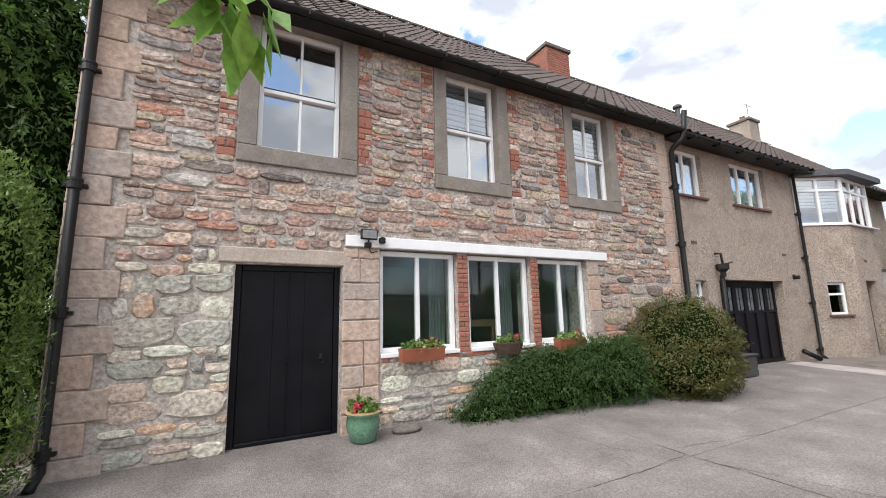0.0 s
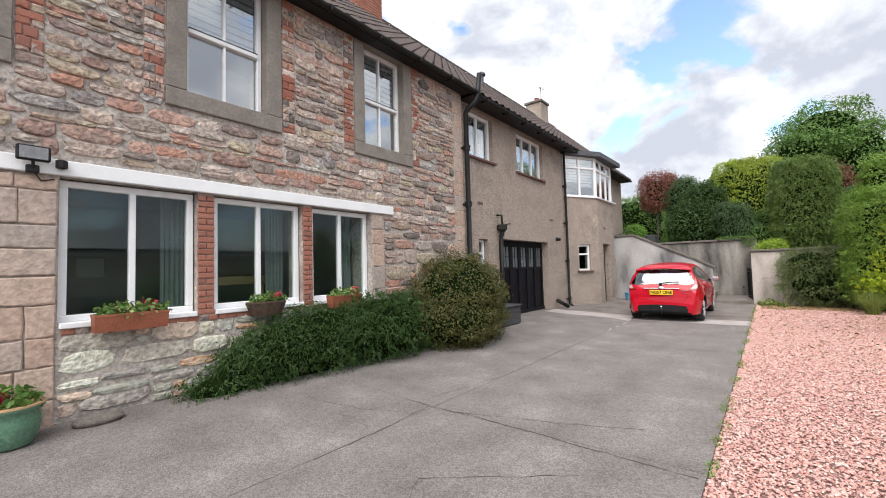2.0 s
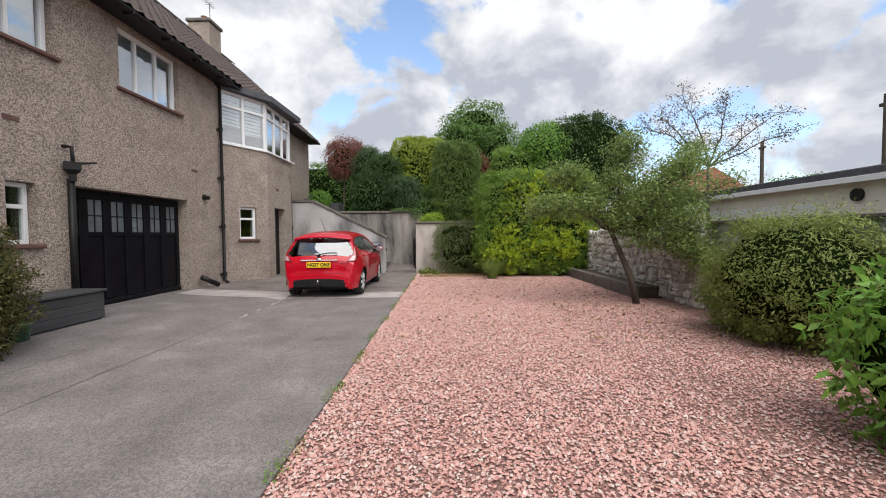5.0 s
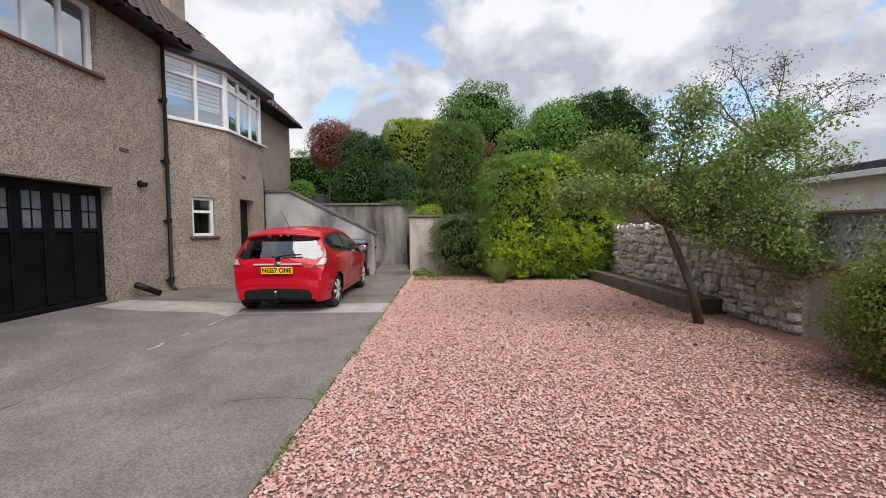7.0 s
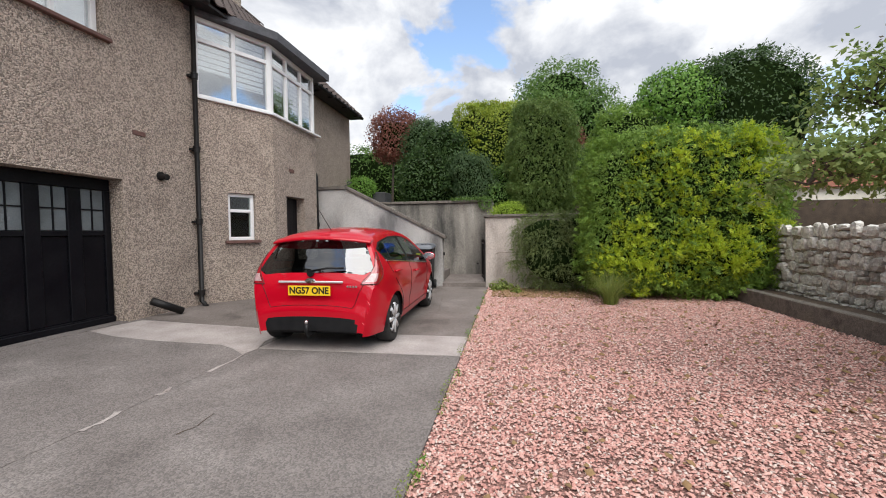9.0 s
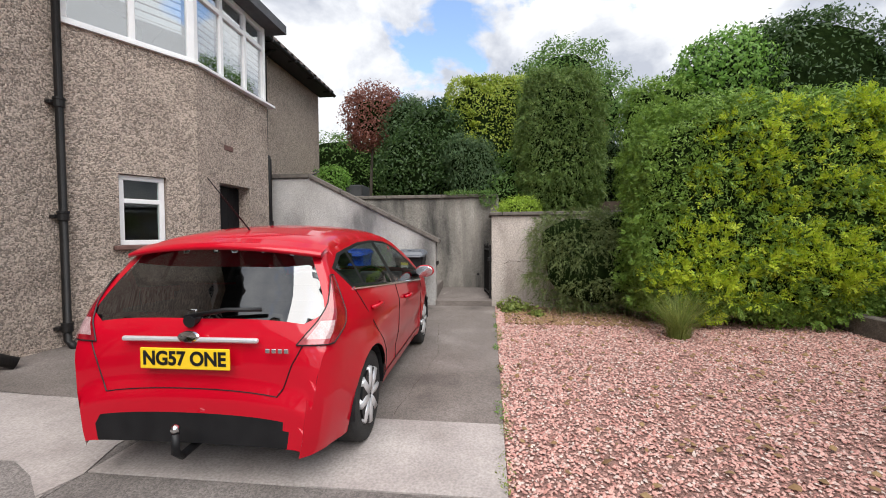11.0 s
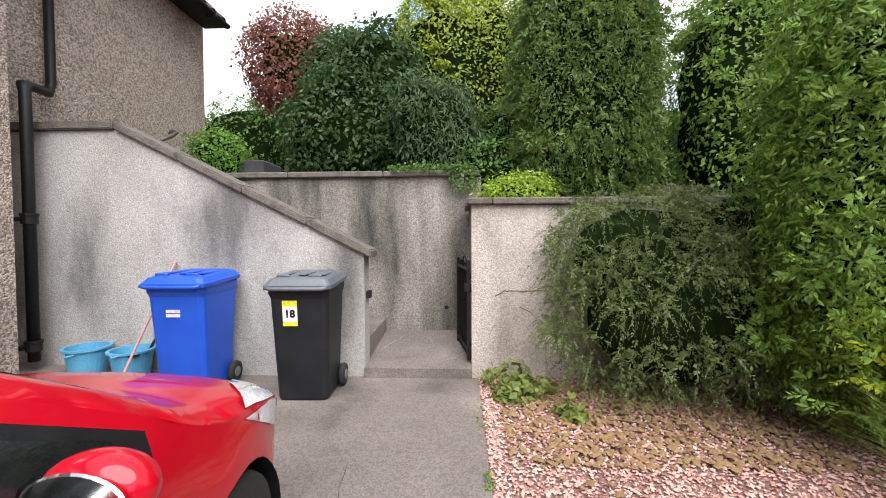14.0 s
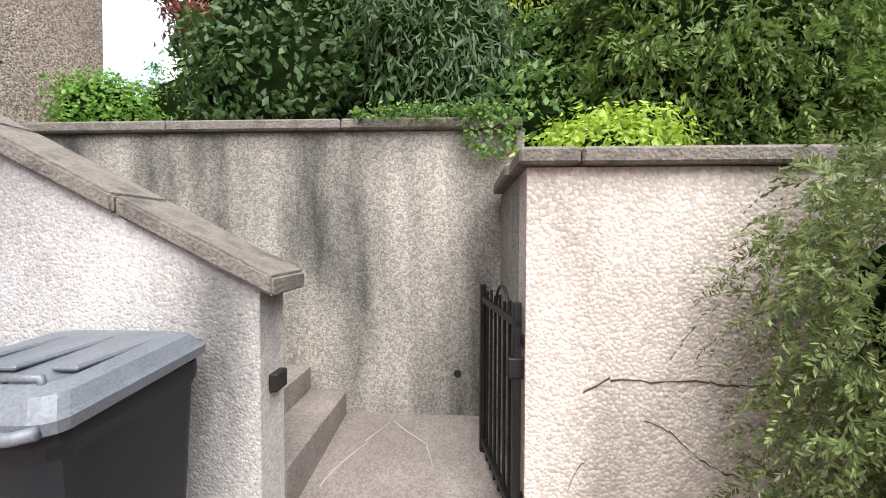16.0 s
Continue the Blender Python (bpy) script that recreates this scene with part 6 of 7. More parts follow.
part("wiper_hub", tube([(0.10, 0.02, 0.93), (0.045, 0.02, 0.92)], 0.035, None, 12), m_trim, car)
part("tow_bar", tube([(0.3, 0, 0.25), (-0.06, 0, 0.22), (-0.10, 0, 0.26), (-0.10, 0, 0.36)], 0.022, None, 10), m_trim, car, smooth=True)
part("tow_ball", lathe([(0.001, -0.025), (0.02, -0.015), (0.025, 0), (0.02, 0.015), (0.001, 0.025)], None, 14, (-0.10, 0, 0.385)), m_chrome, car, smooth=True)
part("aerial", tube([(0.62, 0.0, 1.44), (0.20, 0.0, 1.74)], 0.006, None, 6, 0.003), m_trim, car)
for sg in (1, -1):
    part("reflector", box(0.045, 0.06, sg * 0.60 - 0.09, sg * 0.60 + 0.09, 0.47, 0.495, 0.004), m_lampred, car)


def wheel(x, y, sg):
    w = part("wheel", tube([(x, y - 0.10, 0.30), (x, y + 0.10, 0.30)], 0.185, None, 24), m_trim, car, "alloy wheel with a black tyre")
    ty = lathe([(0.195, -0.085), (0.25, -0.10), (0.292, -0.09), (0.302, -0.06), (0.302, 0.06), (0.292, 0.09), (0.25, 0.10), (0.195, 0.085)], None, 40)
    m = Matrix.Translation((x, y, 0.302)) @ Matrix.Rotation(radians(90), 4, "X")
    bmesh.ops.transform(ty, matrix=m, verts=ty.verts)
    part("tyre", ty, m_tyre, w, "", True)
    rim = lathe([(0.165, -0.085), (0.20, -0.09), (0.20, -0.075), (0.17, -0.06), (0.165, 0.02), (0.10, 0.03), (0.10, 0.0), (0.15, -0.03)], None, 40)
    bmesh.ops.transform(rim, matrix=Matrix.Translation((x, y, 0.302)) @ Matrix.Rotation(radians(90 * sg), 4, "X") @ Matrix.Diagonal((1, 1, -1, 1)), verts=rim.verts)
    bmesh.ops.recalc_face_normals(rim, faces=rim.faces)
    part("rim", rim, m_alloy, w, "silver alloy rim", True)
    sp_ = bmesh.new()
    yo = y + sg * 0.088
    for i in range(8):
        a = i * math.pi / 4
        tube([(x + 0.03 * math.cos(a), yo - sg * 0.004, 0.302 + 0.03 * math.sin(a)), (x + 0.11 * math.cos(a), yo, 0.302 + 0.11 * math.sin(a)), (x + 0.19 * math.cos(a), yo - sg * 0.01, 0.302 + 0.19 * math.sin(a))], 0.026, sp_, 6, 0.036)
    part("spoke", sp_, m_alloy, w, "silver spokes", True)
    part("hub_cap", tube([(x, yo - sg * 0.03, 0.302), (x, yo + sg * 0.006, 0.302)], 0.042, None, 16), m_alloy, w)


for x in (RW, FW):
    for sg in (1, -1):
        wheel(x, sg * 0.73, sg)
        lin = bmesh.new()
        prev = None
        for a in np.linspace(-0.1, math.pi + 0.1, 18):
            pr = [lin.verts.new((x + 0.345 * math.cos(a), sg * yy, 0.30 + 0.345 * math.sin(a))) for yy in (0.50, 0.835)]
            if prev:
                lin.faces.new((prev[0], prev[1], pr[1], pr[0]))
            prev = pr
        part("wheel_arch", lin, m_trim, body)


def seat(x, y):
    s = box(x - 0.25, x + 0.27, y - 0.24, y + 0.24, 0.38, 0.56, 0.06, None, 3)
    part("seat_base", s, m_seat, car, "charcoal cloth seat", True)
    b = box(-0.08, 0.08, -0.23, 0.23, 0, 0.62, 0.06, None, 3)
    bmesh.ops.transform(b, matrix=Matrix.Translation((x - 0.22, y, 0.50)) @ Matrix.Rotation(radians(-16), 4, "Y"), verts=b.verts)
    part("seat_back", b, m_seat, car, "", True)
    h = box(-0.05, 0.05, -0.13, 0.13, 0.64, 0.82, 0.045, None, 3)
    bmesh.ops.transform(h, matrix=Matrix.Translation((x - 0.22, y, 0.50)) @ Matrix.Rotation(radians(-16), 4, "Y"), verts=h.verts)
    part("headrest", h, m_seat, car, "", True)


seat(1.75, 0.36), seat(1.75, -0.36)
part("rear_seat", box(0.75, 1.15, -0.6, 0.6, 0.36, 0.58, 0.06, None, 3), m_seat, car, "charcoal cloth bench", True)
part("rear_seat_back", box(0.60, 0.74, -0.6, 0.6, 0.5, 1.05, 0.05, None, 3), m_seat, car, "", True)
part("parcel_shelf", box(0.25, 0.6, -0.62, 0.62, 0.93, 0.95), m_seat, car)
for sg in (1, -1):
    part("inner_door", box(0.7, 2.75, sg * 0.755 - 0.01, sg * 0.755 + 0.01, 0.30, 0.915, 0.008), m_seat, car)
dash = box(2.42, 2.95, -0.70, 0.70, 0.60, 0.955, 0.09, None, 3)
part("dashboard", dash, m_seat, car, "black dashboard", True)
stw = bmesh.new()
tube([(0, 0.18 * math.cos(a), 0.18 * math.sin(a)) for a in np.linspace(0, 2 * math.pi, 29)], 0.016, stw, 8)
for a in (0.3, math.pi - 0.3, -math.pi / 2):
    tube([(0.02, 0, 0), (0, 0.17 * math.cos(a), 0.17 * math.sin(a))], 0.018, stw, 6)
tube([(0.05, 0, 0), (-0.01, 0, 0)], 0.06, stw, 14)
bmesh.ops.transform(stw, matrix=Matrix.Translation((2.30, -0.36, 0.88)) @ Matrix.Rotation(radians(22), 4, "Y"), verts=stw.verts)
part("steering_wheel", stw, m_trim, car, "", True)
part("air_vent", tube([(2.40, -0.60, 0.88), (2.44, -0.60, 0.88)], 0.05, None, 18), m_chrome, car)
car.matrix_basis = pose(12.55, 2.14, 0.003, 0, 0, 0.7)


# ---- wheelie bins, tubs and broom ----
m_binblue = M("blue_bin_plastic", [(0.01, 0.07, 0.48), (0.015, 0.09, 0.55)], 4, 200, 0.4, 0.15, amount=0.06)
m_bingrey = M("charcoal_bin_plastic", [(0.011, 0.012, 0.014), (0.019, 0.02, 0.022)], 4, 200, 0.5, 0.15, spec=0.25)
m_lidgrey = M("faded_grey_lid", [(0.085, 0.095, 0.11), (0.14, 0.152, 0.17)], 4, 120, 0.4, 0.15)
m_label = M("yellow_sticker", [(0.72, 0.70, 0.02), (0.8, 0.75, 0.04)], 5, 60, 0.5, 0)


def wheelie_bin(x, y, body_m, lid_m, label, turn, number=""):
    b = thing("wheelie_bin", label, "wheelie bin", pose(x, y, gz(x, y) + 0.004, 0, 0, turn) @ Matrix.Scale(1.06, 4))
    bm = bmesh.new()
    prof = [(0.0, 0.40, 0.40, 0.06), (0.02, 0.42, 0.42, 0.06), (0.86, 0.475, 0.53, 0.02), (0.90, 0.50, 0.56, 0.015), (0.95, 0.50, 0.56, 0.015), (0.95, 0.46, 0.52, 0.015), (0.15, 0.40, 0.40, 0.05)]
    rings = []
    for z, w, d, back in prof:
        rr = []
        for cx, cy, a0 in ((1, 1, 0), (-1, 1, 90), (-1, -1, 180), (1, -1, 270)):
            for a in (0, 30, 60, 90):
                t = radians(a0 + a)
                rr.append(bm.verts.new((back * 0.5 + 0.02 + cx * (d / 2 - 0.05) + 0.05 * math.cos(t), cy * (w / 2 - 0.05) + 0.05 * math.sin(t), z)))
        rings.append(rr)
    for r0, r1 in zip(rings, rings[1:]):
        for i in range(16):
            bm.faces.new((r0[i], r0[(i + 1) % 16], r1[(i + 1) % 16], r1[i]))
    bm.faces.new(rings[0][::-1]), bm.faces.new(rings[-1])
    part("bin_body", bm, body_m, b)
    lid = bmesh.new()
    rings = []
    for z, w, d in ((0.955, 0.545, 0.60), (0.985, 0.55, 0.605), (0.995, 0.53, 0.585), (1.03, 0.48, 0.53), (1.045, 0.40, 0.46), (1.04, 0.36, 0.42)):
        rr = []
        for cx, cy, a0 in ((1, 1, 0), (-1, 1, 90), (-1, -1, 180), (1, -1, 270)):
            for a in (0, 30, 60, 90):
                t = radians(a0 + a)
                rr.append(lid.verts.new((0.02 + cx * (d / 2 - 0.05) + 0.05 * math.cos(t), cy * (w / 2 - 0.05) + 0.05 * math.sin(t), z + 0.05 * (cx * (d / 2)))))
        rings.append(rr)
    for r0, r1 in zip(rings, rings[1:]):
        for i in range(16):
            lid.faces.new((r0[i], r0[(i + 1) % 16], r1[(i + 1) % 16], r1[i]))
    lid.faces.new(rings[0][::-1]), lid.faces.new(rings[-1])
    lo = part("lid", lid, lid_m, b)
    for yy in (-0.13, 0.13):
        part("lid_handle", tube([(-0.20, yy - 0.05, 1.02), (-0.20, yy - 0.045, 1.045), (-0.20, yy + 0.045, 1.045), (-0.20, yy + 0.05, 1.02)], 0.010, None, 8), lid_m, lo, smooth=True)
    for yy in (-0.16, 0.0, 0.16):
        rb = box(-0.13, 0.19, yy - 0.035, yy + 0.035, 1.036, 1.052, 0.006)
        part("lid_rib", rb, lid_m, lo)
    part("lid_lip", tube([(-0.285, -0.25, 0.955), (-0.295, -0.2, 0.945), (-0.295, 0.2, 0.945), (-0.285, 0.25, 0.955)], 0.016, None, 8), lid_m, lo, smooth=True)
    part("hinge", tube([(0.31, -0.2, 1.0), (0.31, 0.2, 1.0)], 0.016, None, 8), lid_m, lo, smooth=True)
    for yy in (-0.19, 0.19):
        part("body_rib", box(-0.19, 0.10, yy - 0.006 if yy > 0 else yy - 0.004, yy + 0.004 if yy > 0 else yy + 0.006, 0.84, 0.90, 0.003), body_m, b)
    part("rear_handle", tube([(0.26, -0.24, 0.96), (0.34, -0.22, 0.99), (0.34, 0.22, 0.99), (0.26, 0.24, 0.96)], 0.014, None, 8), body_m, b, smooth=True)
    part("axle", tube([(0.20, -0.25, 0.10), (0.20, 0.25, 0.10)], 0.012, None, 8), m_iron, b)
    for sg in (1, -1):
        wb = lathe([(0.06, -0.025), (0.095, -0.022), (0.10, 0), (0.095, 0.022), (0.06, 0.025)], None, 24)
        bmesh.ops.transform(wb, matrix=Matrix.Translation((0.21, sg * 0.245, 0.10)) @ Matrix.Rotation(radians(90), 4, "X"), verts=wb.verts)
        wo = part("wheel", wb, m_tyre, b, "black rubber wheel", True)
        part("wheel_hub", tube([(0.21, sg * 0.24, 0.10), (0.21, sg * 0.276, 0.10)], 0.045, None, 14), m_lidgrey, wo)
    tilt = Matrix.Translation((-0.2262, 0, 0.74)) @ Matrix.Rotation(radians(-5.1), 4, "Y")
    if number:
        st_ = box(-0.002, 0.002, -0.06, 0.06, -0.105, 0.105)
        bmesh.ops.transform(st_, matrix=Matrix.Translation((0, 0.07, 0)) @ tilt, verts=st_.verts)
        s = part("sticker", st_, m_label, b, "yellow number sticker")
        st2 = box(-0.004, 0.0, -0.058, 0.058, -0.072, 0.058)
        bmesh.ops.transform(st2, matrix=Matrix.Translation((0, 0.07, 0)) @ tilt, verts=st2.verts)
        part("sticker_field", st2, m_white, s)
        c = bpy.data.curves.new("number", "FONT")
        c.offset = 0.003
        c.body, c.size, c.align_x, c.align_y, c.extrude = number, 0.085, "CENTER", "CENTER", 0.0008
        o = new("number", c)
        bpy.context.view_layer.update()
        me = bpy.data.meshes.new_from_object(o)
        bpy.data.objects.remove(o)
        me.materials.clear()
        me.materials.append(m_trim)
        nb = new("number", me)
        nb.parent = s
        nb.matrix_basis = Matrix.Translation((0, 0.07, -0.005)) @ tilt @ Matrix(((0, 0, -1, -0.0055), (-1, 0, 0, 0), (0, 1, 0, 0), (0, 0, 0, 1)))
    else:
        for k in range(2):
            st_ = box(-0.001, 0.002, -0.06, 0.06, -0.015, 0.012)
            bmesh.ops.transform(st_, matrix=Matrix.Translation((0, 0.02, -0.035 * k)) @ tilt, verts=st_.verts)
            part("printed_mark", st_, m_lampwhite, b)
    return b


wheelie_bin(18.03, 1.97, m_bingrey, m_lidgrey, "charcoal wheelie bin with a grey lid and house number sticker", 2, "18")
wheelie_bin(18.06, 3.07, m_binblue, m_binblue, "bright blue recycling wheelie bin with a lid slightly raised", 0)
m_tub = M("light_blue_plastic", [(0.08, 0.30, 0.48), (0.10, 0.36, 0.55)], 4, 90, 0.45, 0.1)


def tub(x, y, s, label):
    t = thing("plastic_tub", label, "tub")
    part("basin", lathe([(0.15 * s, 0), (0.17 * s, 0.01), (0.21 * s, 0.26), (0.235 * s, 0.265), (0.235 * s, 0.285), (0.20 * s, 0.285), (0.16 * s, 0.03), (0.01, 0.03)], None, 28, (x, y, gz(x, y))), m_tub, t, smooth=False)
    for sg in (1, -1):
        part("handle", tube([(x + sg * 0.22 * s, y - 0.05, 0.32), (x + sg * 0.27 * s, y, 0.31), (x + sg * 0.22 * s, y + 0.05, 0.32)], 0.008, None, 6), m_tub, t)
    return t


tub(18.28, 3.86, 0.88, "light blue plastic tub beside the blue bin")
tub(18.28, 4.32, 0.88, "light blue plastic tub by the stair wall")
m_broomred = M("red_broom_bristle", [(0.35, 0.02, 0.03), (0.45, 0.04, 0.05)], 10, 90, 0.7, 0.3)
m_pole = M("pink_painted_pole", [(0.45, 0.22, 0.22), (0.5, 0.28, 0.27)], 6, 60, 0.5, 0.1)
br = thing("broom", "red yard broom leaning against the stair wall", "broom")
part("broom_handle", tube([(17.9, 3.66, 0.14), (18.47, 3.52, 1.2)], 0.012, None, 8), m_pole, br)
part("broom_head", box(17.84, 17.94, 3.53, 3.80, 0.09, 0.14, 0.01), m_broomred, br)
for i in range(9):
    part("bristle_tuft", box(17.85, 17.93, 3.535 + i * 0.03, 3.558 + i * 0.03, 0.042, 0.09), m_broomred, br)
sc = thing("shovel", "dark shovel standing in the blue tub", "shovel")
part("handle", tube([(18.28, 3.80, 0.1), (18.46, 3.62, 0.62)], 0.014, None, 8), m_iron, sc)
part("blade", box(18.12, 18.2, 3.70, 3.92, 0.29, 0.31, 0.006), m_iron, sc)

# iron gate folded back against the return wall
gt = thing("garden_gate", "black iron bar gate standing open against the return wall", "gate")
for i in range(8):
    x = 18.66 + i * 0.095
    part("gate_bar", tube([(x, 0.53, 0.17), (x, 0.53, 1.16 + 0.02 * (i % 2))], 0.009, None, 6), m_iron, gt)
for z in (0.22, 1.08):
    part("gate_rail", box(18.62, 19.36, 0.515, 0.545, z, z + 0.035, 0.003), m_iron, gt)
part("gate_stile", box(18.62, 18.655, 0.515, 0.55, 0.14, 1.19, 0.003), m_iron, gt)
part("gate_stile", box(19.33, 19.365, 0.515, 0.55, 0.14, 1.19, 0.003), m_iron, gt)
part("gate_scroll", tube([(18.9 + 0.12 * math.cos(a), 0.53, 1.11 + 0.12 * math.sin(a)) for a in np.linspace(0, math.pi, 14)], 0.008, None, 6), m_iron, gt)
for z in (0.3, 1.0):
    part("hinge", box(18.60, 18.65, 0.462, 0.52, z, z + 0.05, 0.004), m_iron, gt)
part("latch", box(18.615, 18.66, 0.50, 0.575, 0.86, 0.95, 0.006), m_iron, gt)
gt.matrix_basis = pose(18.62, 0.485, 0, 0, 0, 9.0) @ pose(-18.62, -0.53, 0)
tagged(part("latch_keep", box(18.56, 18.66, 1.515, 1.555, 0.80, 0.88, 0.006), m_iron), "small black gate keep fixed to the stair wall", "latch keep")
def wall_crack(pts, w):
    """An open crack in the rough garden wall, along points in y and z."""
    rg = random.Random(int(pts[0][1] * 1000))
    V, Fq = [], []
    for (ya, za), (yb, zb) in zip(pts, pts[1:]):
        for i in range(5):
            t = i / 4
            y, z, h = ya + (yb - ya) * t, za + (zb - za) * t + rg.uniform(-0.008, 0.008), w * rg.uniform(0.25, 1.0)
            V += [(18.577, y, z - h), (18.577, y, z + h)]
            if i:
                k = len(V) - 4
                Fq.append((k, k + 1, k + 3, k + 2))
    tagged(raw("wall_crack", V, Fq, m_soil), "dark crack in the rough garden wall", "crack", kind="structure")


wall_crack([(0.22, 0.83), (0.11, 0.88), (-0.06, 0.87), (-0.29, 0.88), (-0.41, 0.86), (-0.61, 0.87)], 0.006)
wall_crack([(-0.03, 0.71), (-0.13, 0.67), (-0.21, 0.59), (-0.3, 0.52), (-0.42, 0.48)], 0.005)
wall_crack([(0.28, 0.40), (0.25, 0.48), (0.20, 0.55)], 0.004)
iv = thing("ivy", "small-leaved ivy creeping over the retaining wall coping", "ivy")
leaves("foliage", [((19.74, 0.95, 2.33), (0.16, 0.55, 0.045)), ((19.66, 0.55, 2.2), (0.04, 0.16, 0.16))], 1300, 0.035, g_mid, iv, 141, jitter=0.02, narrow=0.75)
# weep holes
for y in (0.76, 2.0):
    tagged(part("weep_hole", tube([(BX - 0.004, y, 0.50), (BX + 0.05, y, 0.50)], 0.028, None, 12), m_iron), "small round drain hole in the retaining wall", "drain hole")
# handrail at the top of the steps
hr = thing("handrail", "grey metal handrail at the top of the steps", "handrail")
part("rail", tube([(20.2, 5.42, 2.66), (20.2, 4.75, 2.92), (20.2, 4.68, 2.97), (20.2, 4.75, 3.0), (20.2, 4.82, 2.96)], 0.016, None, 8), m_lead, hr)
part("post", tube([(20.2, 5.42, 2.1), (20.2, 5.42, 2.66)], 0.016, None, 8), m_lead, hr)


# ---- garden side ----
def branchy(name, label, category, base, limbs, leaf, count, size, mat, seed, spread, r0=0.06, twigs=3, narrow=0.55, sub=True, lseg=2):
    """A small tree: a tapered trunk, limbs that fork, twigs and loose leaves round the twig ends."""
    rng = random.Random(seed)
    t = thing(name, label, category)
    ends = []
    trunk = limbs[0]
    part("trunk", tube([base] + trunk, r0, None, 10, r0 * 0.6), m_bark, t, "grey-brown bark", True)
    top = Vector(trunk[-1])
    for lim in limbs[1:]:
        pts = [top] + [Vector(p) for p in lim]
        fine_ = [pts[0]]
        for a, b in zip(pts, pts[1:]):
            for k in range(1, 4):
                fine_.append(a.lerp(b, k / 3) + Vector([rng.uniform(-0.04, 0.04) for _ in range(3)]))
        part("limb", tube(fine_, r0 * 0.45, None, 7, r0 * 0.1), m_bark, t, "", True)
        tb = bmesh.new()
        for k in range(2, len(fine_)):
            for _ in range(twigs):
                d = Vector((rng.uniform(-1, 1), rng.uniform(-1, 1), rng.uniform(-0.35, 0.8))).normalized() * spread * rng.uniform(0.5, 1.2)
                e = fine_[k] + d
                mid = fine_[k] + d * 0.5 + Vector((0, 0, 0.05))
                tube([fine_[k], mid, e], r0 * 0.14, tb, 4, r0 * 0.05)
                ends += [mid, e, fine_[k] + d * 0.8]
                if sub:
                    for _ in range(2):
                        e2 = mid + Vector((rng.uniform(-1, 1), rng.uniform(-1, 1), rng.uniform(-0.5, 0.7))).normalized() * spread * 0.6
                        tube([mid, e2], r0 * 0.08, tb, 3, r0 * 0.04)
                        ends += [e2, mid.lerp(e2, 0.6)]
        part("twig", tb, m_bark, t)
    if count:
        leaves("crown", [(tuple(p), (leaf, leaf, leaf * 0.7)) for p in ends], count, size, mat, t, seed, jitter=0.05, narrow=narrow, rough=0.3)
    return t


branchy("apple_tree", "small leaning fruit tree with loose green leaves over the gravel", "tree", (11.7, -4.33, -0.05),
        [[(11.68, -4.2, 0.5), (11.66, -3.98, 1.0), (11.66, -3.8, 1.42)],
         [(11.6, -3.3, 1.75), (11.6, -2.75, 1.85), (11.5, -2.35, 1.7)],
         [(11.8, -3.5, 1.9), (11.9, -3.1, 2.3), (11.8, -2.8, 2.45)],
         [(11.6, -3.9, 2.0), (11.6, -4.0, 2.6), (11.6, -4.1, 2.95)],
         [(11.7, -4.3, 1.8), (11.6, -4.9, 2.4), (11.5, -5.4, 2.85)],
         [(11.9, -4.5, 1.6), (11.9, -5.2, 1.9), (11.8, -5.9, 2.2)],
         [(11.4, -4.4, 1.5), (11.2, -5.0, 1.45), (11.1, -5.6, 1.3)],
         [(12.1, -4.3, 1.7), (12.5, -4.7, 2.0), (12.8, -5.0, 2.3)],
         [(11.2, -4.2, 1.7), (10.9, -4.5, 2.2), (10.8, -4.9, 2.5)],
         [(12.2, -4.6, 1.6), (12.9, -5.0, 1.8), (13.5, -5.2, 1.75)],
         [(11.9, -4.9, 1.9), (12.4, -5.4, 2.1), (12.9, -5.7, 1.9)],
         [(11.3, -4.6, 1.2), (11.1, -5.0, 1.0), (11.0, -5.2, 0.8)]],
        0.16, 46000, 0.052, g_tree, 71, 0.42, 0.07)
branchy("bare_tree", "thin wispy tree with sparse reddish leaves behind the wall", "tree", (16.2, -8.6, -0.05),
        [[(16.2, -8.6, 1.5), (16.1, -8.5, 2.9), (16.1, -8.5, 3.3)],
         [(16, -7.8, 3.9), (16, -7.2, 4.3), (16, -6.6, 4.4)],
         [(16, -8.2, 4.2), (16, -7.9, 4.9), (16, -7.7, 5.4)],
         [(16, -8.8, 4.2), (16, -8.9, 4.9), (16, -9.0, 5.4)],
         [(16, -9.2, 3.9), (16, -9.9, 4.5), (16, -10.5, 4.9)],
         [(16, -9.4, 3.7), (16, -10.2, 4.1), (16, -11.0, 4.3)],
         [(16.5, -8.2, 4.0), (16.6, -7.6, 4.7), (16.6, -7.3, 5.0)]],
        0.12, 2600, 0.06, g_sparse, 72, 0.55, 0.06)

# kerb wall, rubble wall and screen wall beside the gravel
tagged(part("wall_kerb", box(12.4, 17.5, -4.72, -4.56, -0.1, 0.26, 0.015), m_coping), "low grey concrete kerb wall along the gravel", "kerb wall", kind="structure")
tagged(part("ground_kerb_bed", box(12.4, 18.5, -5.2, -4.724, -0.1, 0.22), m_soil), "earth bed behind the kerb wall", "garden bed", kind="structure")
wall_rubble = tagged(part("wall_rubble", box(11.0, 18.5, -5.55, -5.2, -0.1, 1.42), m_mortar), "old rubble stone garden wall", "wall", kind="structure")
tagged(part("wall_screen_base", box(2.0, 10.996, -5.5, -5.28, -0.1, 0.86), m_render), "grey rendered base of the screen wall", "wall", kind="structure")
